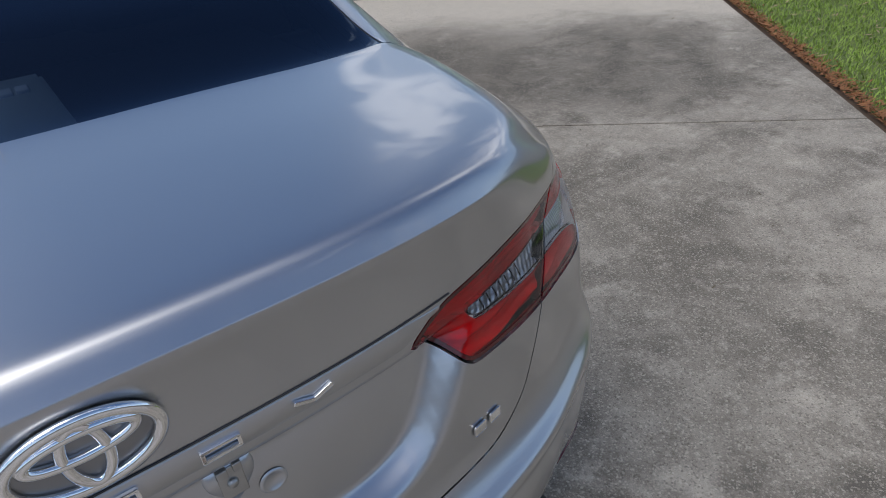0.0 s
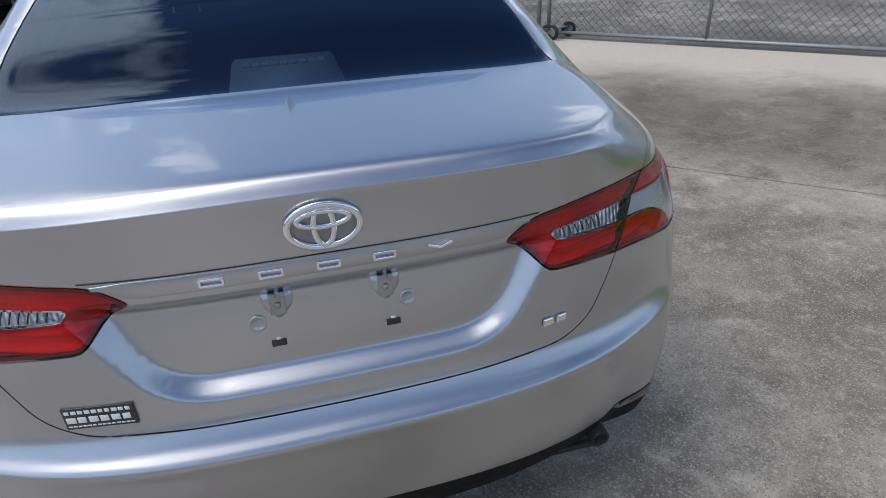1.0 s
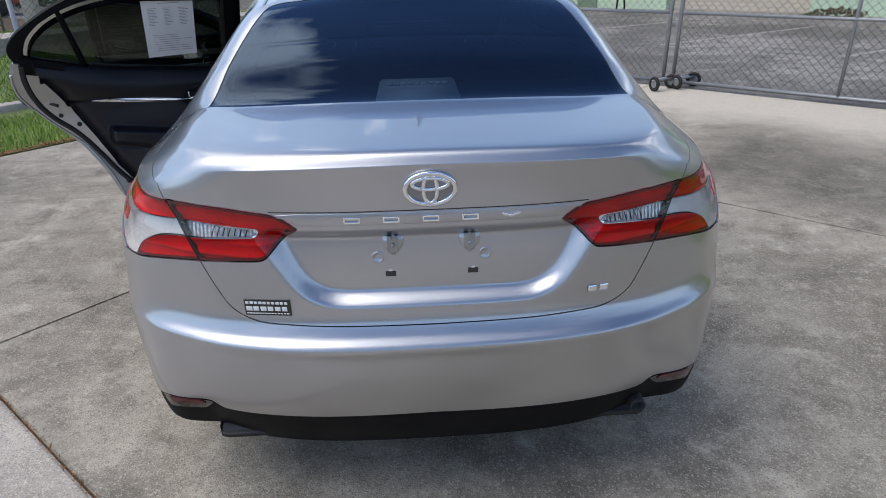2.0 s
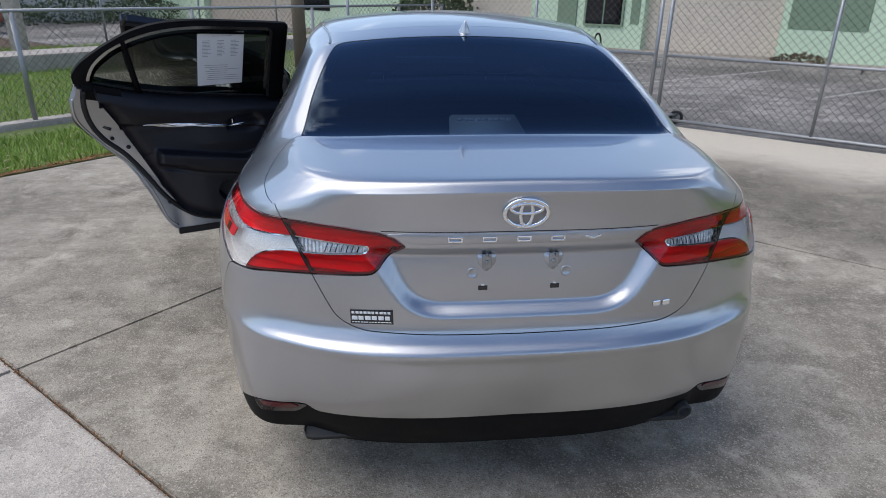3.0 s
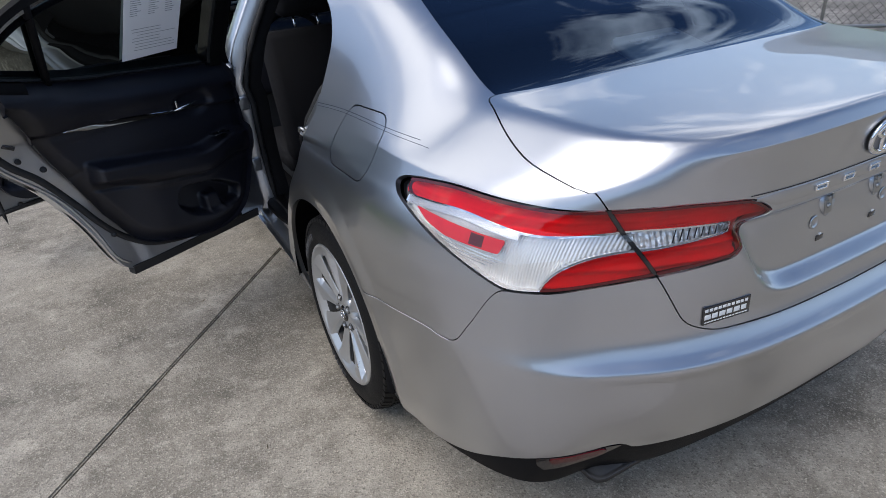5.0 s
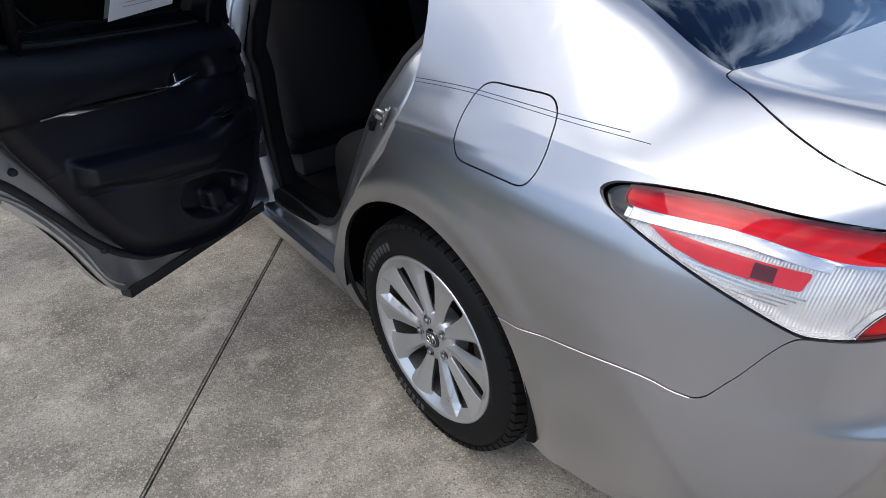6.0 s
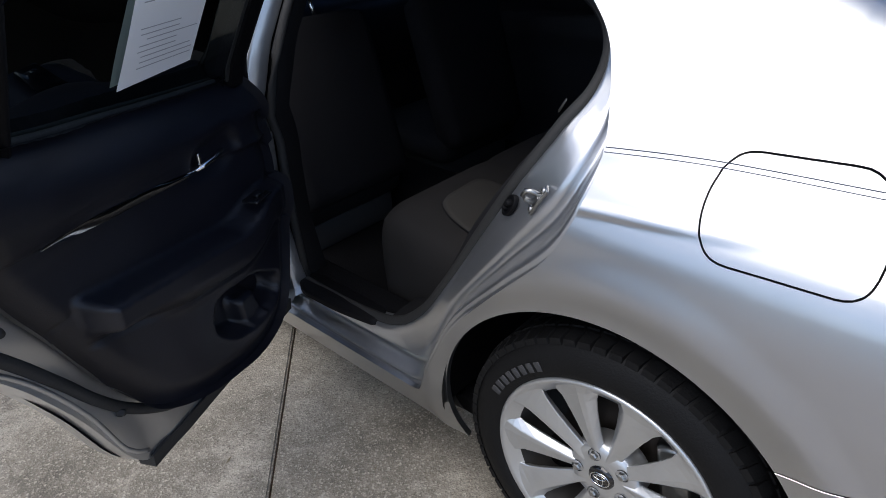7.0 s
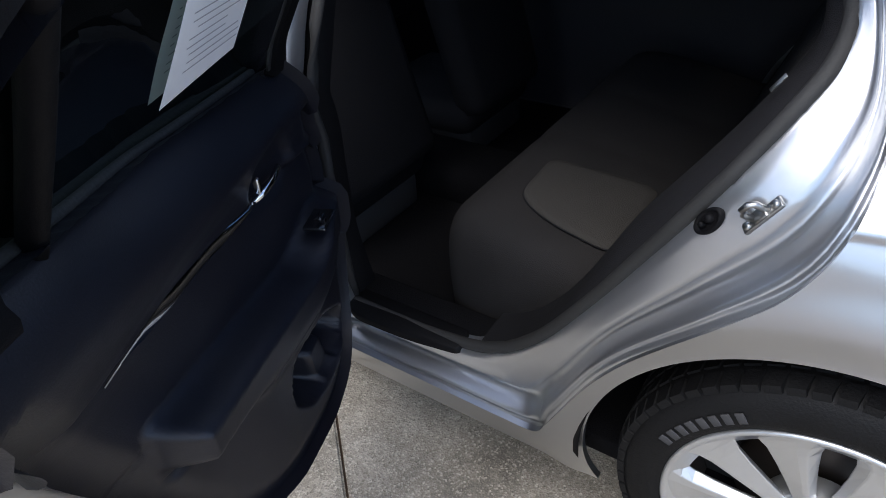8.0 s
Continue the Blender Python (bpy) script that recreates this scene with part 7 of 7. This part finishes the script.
gate_wheels(5.72, -1.22)
gate_wheels(5.98, -1.05)
lock = thing("padlock", "steel padlock and chain on the gate posts", "padlock", site(5.96, -1.22, 0.72))
bm = bmesh.new()
box(bm, (-0.022, -0.012, -0.03), (0.022, 0.012, 0.02), 0.005)
part("lock_body", bm, STEEL, lock)
raw("shackle", *tube([(0.014 * math.cos(t), 0, 0.02 + 0.03 * math.sin(t)) for t in np.linspace(0, math.pi, 10)], 0.004, 8), STEEL, lock)
for k in range(10):
    t = 2 * math.pi * k / 10
    m = Matrix.Translation((0.06 * math.cos(t), 0.06 * math.sin(t), 0.09 + 0.008 * math.sin(3 * t))) @ Matrix.Rotation(t, 4, "Z") @ Matrix.Rotation(radians(90 * (k % 2)), 4, "Y")
    link = [m @ Vector((0.006 * math.cos(a), 0.016 * math.sin(a), 0)) for a in np.linspace(0, 2 * math.pi, 12, endpoint=False)]
    raw("chain_link", *tube(link, 0.0028, 6, True), STEEL, lock)

# low wall and fence beside the lawn
slab("kerb", rect(-1.3, 9.0, -6.95, -6.72), 0.06, 0.2, WALK, "low concrete kerb under the fence", bevel=0.01)
yard_fence = thing("chain_link_fence", "weathered galvanised chain-link fence on a low kerb", "fence", site(-1.3, -6.83))
o = site(-1.3, -6.83)
mesh = chain_link("wire_mesh", Vector((0, 0, 0)), site(9.0, -6.83) - o, 0.07, 1.24, 0.042, "galvanised diamond wire mesh", 0.0027)
mesh.parent = yard_fence
mesh["kind"] = "stuff"
rail("top_rail", Vector((0, 0, 1.26)), lift(site(9.0, -6.83) - o, 1.26), 0.021, yard_fence)
for u in (-1.2, 0.97, 3.2, 5.4, 7.6, 8.95):
    q = site(u, -6.83) - o
    pole("fence_post", q.x, q.y, 0.0, 1.25, 0.028, yard_fence)

# beyond the fence: lawn, a concrete ditch wall, another lawn, road, far fence and white building
grass_patch("grass", -1.0, 10, -12.0, -6.98, 30000, "green lawn behind the fence", 5, 0.06)
slab("ditch_wall", rect(-8, 14, -13.2, -12.0), 0.30, 0.5, WALK, "pale concrete strip between the lawns", bevel=0.02)
grass_patch("grass", -1.0, 16, -17.0, -13.2, 26000, "green verge beside the road", 6, 0.08)
slab("road", rect(-40, 80, -26, -17.2), -0.03, 0.1, ASPHALT, "grey asphalt road beyond the verge")
far_fence = thing("chain_link_fence", "tall chain-link fence across the road", "fence", site(-5, -17.0))
o = site(-5, -17.0)
mesh = chain_link("wire_mesh", Vector((0, 0, 0)), site(22, -17.0) - o, 0.05, 1.9, 0.11, "coarse galvanised wire mesh", 0.003)
mesh.parent = far_fence
mesh["kind"] = "stuff"
for u in range(-5, 23, 3):
    q = site(u, -17.0) - o
    pole("fence_post", q.x, q.y, 0.0, 1.95, 0.03, far_fence)
rail("top_rail", Vector((0, 0, 1.93)), lift(site(22, -17.0) - o, 1.93), 0.022, far_fence)

PALE = material("pale_render", (0.62, 0.60, 0.56), 0.85, vary=0.12, scale=2, bump=0.3)
shed = thing("building", "pale rendered warehouse across the road", "building", site(10, -34))
for lo, hi, nm, mt in (((-30, -4, 0), (40, 4, 5.0), "wall", PALE), ((-30.4, -4.4, 5.0), (40.4, 4.4, 5.3), "roof", GALV)):
    bm = bmesh.new()
    box(bm, lo, hi, 0.05)
    part(nm, bm, mt, shed, smooth=False)
for k in range(8):
    bm = bmesh.new()
    box(bm, (-26 + k * 8, 3.97, 0.9), (-24 + k * 8, 4.06, 2.4), 0.02)
    part("window", bm, GLOSS_BLACK, shed, smooth=False)
shed.rotation_euler.z = math.atan2(0.737, 0.676)
hedge_rnd = np.random.RandomState(8)


def leaf_mass(name, centre, size, count, mat, label, category, kind="", leaf=0.07):
    v, f = [], []
    for k in range(count):
        q = hedge_rnd.normal(0, 1, 3)
        q = q / np.linalg.norm(q) * hedge_rnd.uniform(0.55, 1.0) ** 0.5 * (1 + 0.15 * math.sin(5 * q[0]) * math.cos(4 * q[1]))
        c = Vector((centre.x + q[0] * size[0], centre.y + q[1] * size[1], centre.z + q[2] * size[2]))
        if c.z < 0.02:
            continue
        a, b = Vector(hedge_rnd.normal(0, 1, 3)).normalized(), Vector(hedge_rnd.normal(0, 1, 3)).normalized()
        b = a.cross(b).normalized()
        s = leaf * hedge_rnd.uniform(0.6, 1.3)
        n = len(v)
        v += [c - a * s, c + b * s * 0.45, c + a * s, c - b * s * 0.45]
        f.append((n, n + 1, n + 2, n + 3))
    return raw(name, v, f, mat, None if not kind else None, label)


LEAF = material("leaf", (0.055, 0.095, 0.03), 0.55, vary=0.5, scale=3)
for k in range(5):
    h = thing("hedge", "clipped dark green hedge along the road", "hedge", group="hedges")
    c = leaf_mass("foliage", site(2 + k * 3.0, -27.5, 0.45), (1.7, 1.4, 0.6), 1500, LEAF, "dense small leaves", "hedge")
    c.parent = h
# utility pole and a slim concrete post
wood = material("weathered_wood", (0.22, 0.17, 0.12), 0.85, vary=0.35, scale=6, bump=0.6, bump_scale=40)
util = thing("utility_pole", "weathered wooden utility pole", "pole", site(7.0, -9.0))
raw("shaft", *tube([(0, 0, -0.1), (0, 0, 3.0)], 0.14, 14, False, [1.0, 0.85]), wood, util)
post = thing("concrete_post", "pale square concrete post by the road", "post", site(3.75, -14.2))
bm = bmesh.new()
box(bm, (-0.13, -0.13, -0.1), (0.13, 0.13, 4.0), 0.02)
part("shaft", bm, WALK, post)


def parked_car(u, v, turn, color, label):
    """A far car: body, cabin glass, wheels."""
    c = thing("parked_car", label, "car", site(u, v), group="parked cars")
    v_, f_ = [], []
    prof = [(-2.2, 0.35), (-2.2, 0.8), (-1.6, 0.95), (-0.9, 1.0), (0.9, 1.0), (1.9, 0.85), (2.2, 0.7), (2.2, 0.35)]
    for s, k in ((-0.88, 1), (0.88, 1)):
        v_ += [(y, s, z) for y, z in prof]
    n = len(prof)
    f_ += [tuple(range(n - 1, -1, -1)), tuple(range(n, 2 * n))] + [(i, (i + 1) % n, n + (i + 1) % n, n + i) for i in range(n)]
    ob = raw("body", v_, f_, color, c, smooth=False)
    be = ob.modifiers.new("edge", "BEVEL")
    be.width, be.segments = 0.08, 3
    bm = bmesh.new()
    r = bmesh.ops.create_cube(bm, size=1, matrix=Matrix.Translation((-0.2, 0, 1.2)) @ Matrix.Diagonal((2.3, 1.5, 0.46, 1)))
    for q in r["verts"]:
        if q.co.z > 1.2:
            q.co.x = -0.2 + (q.co.x + 0.2) * 0.6
            q.co.y *= 0.85
    bmesh.ops.bevel(bm, geom=list(bm.edges), offset=0.05, segments=2, affect="EDGES")
    part("cabin", bm, GLOSS_BLACK, c)
    for x in (-1.35, 1.35):
        for s in (-0.82, 0.82):
            va, fa = revolve([(0.0, -0.1), (0.2, -0.1), (0.32, -0.08), (0.32, 0.08), (0.0, 0.08)], 20)
            raw("wheel", [(b + x, h + s, q + 0.32) for h, b, q in va], fa, RUBBER, c)
    c.rotation_euler.z = turn
    return c


parked_car(1.2, -19.5, 0.4, material("grey_car_paint", (0.25, 0.26, 0.28), 0.3, 0.5, coat=0.6), "dark grey parked car across the road")
parked_car(4.6, -24.0, 0.8, material("red_car_paint", (0.3, 0.06, 0.04), 0.3, coat=0.6), "reddish parked car across the road")

# ---- long building behind the parking lot ----
GREEN = material("pale_green_paint", (0.60, 0.74, 0.54), 0.75, vary=0.08, scale=1.5, bump=0.2)
DARKGREEN = material("green_paint", (0.22, 0.30, 0.20), 0.75, vary=0.1, scale=1.5)
BRICK = material("cream_brick", (0.76, 0.67, 0.55), 0.85, vary=0.22, scale=5, bump=0.4, bump_scale=60)
MORTAR = material("brick_joint", (0.5, 0.44, 0.36), 0.9, vary=0.2)
block = thing("building", "low commercial building of cream brick with pale green piers", "building", site(15.6, 0))
block.rotation_euler.z = math.atan2(-0.676, 0.737)      # local x runs along v, local y towards the car is negative u


def lb(lo, hi, name, mat, bev=0.01, smooth=False):
    bm = bmesh.new()
    box(bm, lo, hi, bev)
    return part(name, bm, mat, block, smooth=smooth)


# local frame: x along v, y = +u
lb((-40, 0.25, -0.05), (30, 8, 4.2), "wall", MORTAR)
lb((-40.3, -0.9, 4.0), (30.3, 8.3, 4.4), "roof", GALV)
for x0, x1, win in ((-18.6, -13.6, 1), (-8.4, -4.93, 2), (-1.55, 1.6, 3), (6.0, 9.2, 3), (-30, -25, 1)):
    lb((x0, -0.05, -0.05), (x1, 0.3, 4.0), "pier", GREEN)
    if win == 2:
        lb((-7.5, -0.09, 0.08), (-6.9, 0.0, 2.1), "door", DARKGREEN)
        lb((-6.60, -0.07, 0.72), (-5.55, 0.0, 2.0), "window", GLOSS_BLACK)
        for a, b, c, d in ((-6.66, -6.60, 0.66, 2.06), (-5.55, -5.49, 0.66, 2.06), (-6.60, -5.55, 0.66, 0.72), (-6.10, -6.06, 0.72, 2.0)):
            lb((a, -0.1, c), (b, 0.0, d), "window_frame", DARKGREEN, 0.005)
        lb((-5.30, -0.07, 0.75), (-5.05, 0.0, 2.2), "panel", DARKGREEN)
    elif win == 3:
        lb((x0 + 0.16, -0.068, 0.80), (x1 - 1.35, 0.0, 2.6), "panel", DARKGREEN)
    else:
        lb((x0 + 0.2, -0.07, 0.75), (x0 + 1.6, 0.0, 2.0), "window", GLOSS_BLACK)
# courses of brick between the piers, one joined mesh of rows too far off to pick apart
v, f = [], []
rb = random.Random(11)
for x0, x1 in ((-13.6, -8.4), (-4.93, -1.55), (1.6, 6.0)):
    r = 0
    z = 0.02
    while z < 2.4:
        x = x0 - (0.1 if r % 2 else 0.0)
        while x < x1:
            a, b = max(x, x0), min(x + 0.39, x1)
            if b - a > 0.03:
                d = 0.236 + rb.uniform(-0.004, 0.002)
                n = len(v)
                v += [(a, d, z), (b, d, z), (b, d, z + 0.09), (a, d, z + 0.09), (a, 0.27, z), (b, 0.27, z), (b, 0.27, z + 0.09), (a, 0.27, z + 0.09)]
                f += [(n, n + 1, n + 2, n + 3), (n + 3, n + 2, n + 6, n + 7), (n, n + 4, n + 5, n + 1), (n, n + 3, n + 7, n + 4), (n + 1, n + 5, n + 6, n + 2)]
            x += 0.40
        z += 0.10
        r += 1
bricks = raw("brickwork", v, f, BRICK, block, "rows of cream brick", smooth=False)
bricks["kind"] = "stuff"
for x0, x1 in ((-13.6, -8.4), (-4.93, -1.55), (1.6, 6.0)):
    lb((x0, 0.14, 2.4), (x1, 0.3, 4.0), "upper_wall", BRICK)
raw("bike_hoop", *tube([(-5.95 + 0.11 * math.cos(t), -0.6, 0.15 + 0.35 * max(0, math.sin(t)) + (0 if 0.1 < t < 3.0 else -0.1)) for t in np.linspace(0, math.pi, 14)], 0.025, 8), BLACK, block, "black steel hoop")
bush = thing("bush", "dark green clipped bush at the building's wall", "bush")
leaf_mass("foliage", site(14.7, -11.4, 0.75), (1.3, 1.2, 0.8), 2600, LEAF, "dense small leaves", "bush", leaf=0.08).parent = bush
# planting kerb with dry shrub by the pier, wheel stop
slab("kerb", rect(14.2, 15.0, -1.7, 0.4), 0.12, 0.2, WALK, "pale concrete planting kerb", bevel=0.03)
shrub = thing("shrub", "dry low shrub on the planting kerb", "shrub")
leaf_mass("foliage", site(14.75, -0.9, 0.16), (0.6, 0.5, 0.16), 500, material("dry_leaf", (0.16, 0.13, 0.08), 0.8, vary=0.4), "dry leaves", "shrub", leaf=0.05).parent = shrub
# worn bay lines on the asphalt
LINE = material("worn_line_paint", (0.42, 0.41, 0.38), 0.85, vary=0.5, scale=9)
for k, v0 in enumerate((-9.5, -6.7, -3.9, -1.1, 1.7, 4.5)):
    bm = bmesh.new()
    a, b = site(9.6, v0 - 1.6), site(14.0, v0)
    d = (b - a).normalized()
    sd = Vector((-d.y, d.x, 0)) * 0.05
    bm.faces.new([bm.verts.new(lift(q, 0.0005)) for q in (a - sd, b - sd, b + sd, a + sd)])
    tagged(part("bay_line", bm, LINE, None, "worn pale bay line on the asphalt", smooth=False), category="marking", kind="structure")

# ---- litter: straw along the lawn's edge, leaves on concrete ----
def scatter(name, count, place, size, mat, label, seed):
    rr = np.random.RandomState(seed)
    v, f = [], []
    for k in range(count):
        p = place(rr)
        a, t = rr.uniform(0, 6.283), rr.uniform(0.0, 0.02)
        L, W = size * rr.uniform(0.5, 1.5), size * rr.uniform(0.15, 0.3)
        dx, dy = Vector((math.cos(a), math.sin(a), 0)), Vector((-math.sin(a), math.cos(a), 0))
        n = len(v)
        v += [p - dx * L, p + dy * W + Vector((0, 0, t * 0.6)), p + dx * L + Vector((0, 0, t)), p - dy * W + Vector((0, 0, t * 0.3))]
        f.append((n, n + 1, n + 2, n + 3))
    return tagged(raw(name, v, f, mat, None, label), category="litter", kind="stuff")


scatter("pine_straw", 3200, lambda r: site(r.uniform(1.6, 5.8), 2.93 + abs(r.normal(0, 0.06)), 0.004), 0.022, STRAW, "rust brown pine straw along the lawn's edge", 21)
scatter("pine_straw", 3200, lambda r: site(r.uniform(-1.3, 5.8), -4.72 - abs(r.normal(0, 0.07)), 0.004), 0.022, STRAW, "rust brown straw along the lawn's edge", 22)
scatter("pine_straw", 1500, lambda r: site(-1.352 + r.normal(0, 0.005), r.uniform(-6, 3), -0.004), 0.008, STRAW, "rust brown straw in the joint", 23)
scatter("dead_leaf", 420, lambda r: site(r.uniform(1.6, 5.8), r.uniform(3.0, 6.0), 0.03), 0.03, material("dead_leaf", (0.42, 0.32, 0.18), 0.8, vary=0.4, scale=20), "dry leaves scattered over the lawn", 24)
scatter("dead_leaf", 260, lambda r: site(r.uniform(-1.2, 5.8), r.uniform(-6.4, -4.8), 0.03), 0.03, bpy.data.materials["dead_leaf"], "dry leaves scattered over the lawn", 25)
scatter("leaf_scrap", 90, lambda r: site(r.uniform(-1.2, 5.5), r.uniform(-4.5, 2.8), 0.002), 0.009, bpy.data.materials["dry_leaf"], "dry leaf scraps on the concrete", 26)

# unseen plain wall added to close the street behind and shape the car's rear reflections
BACK = material("dull_render", (0.36, 0.35, 0.33), 0.9, vary=0.3, scale=0.6)
bm = bmesh.new()
box(bm, (-45, -24, -0.1), (45, -20, 3.0), 0.05)
tagged(part("backdrop", bm, BACK, None, "unseen plain wall added behind for the car's reflections", smooth=False), category="wall", kind="structure")
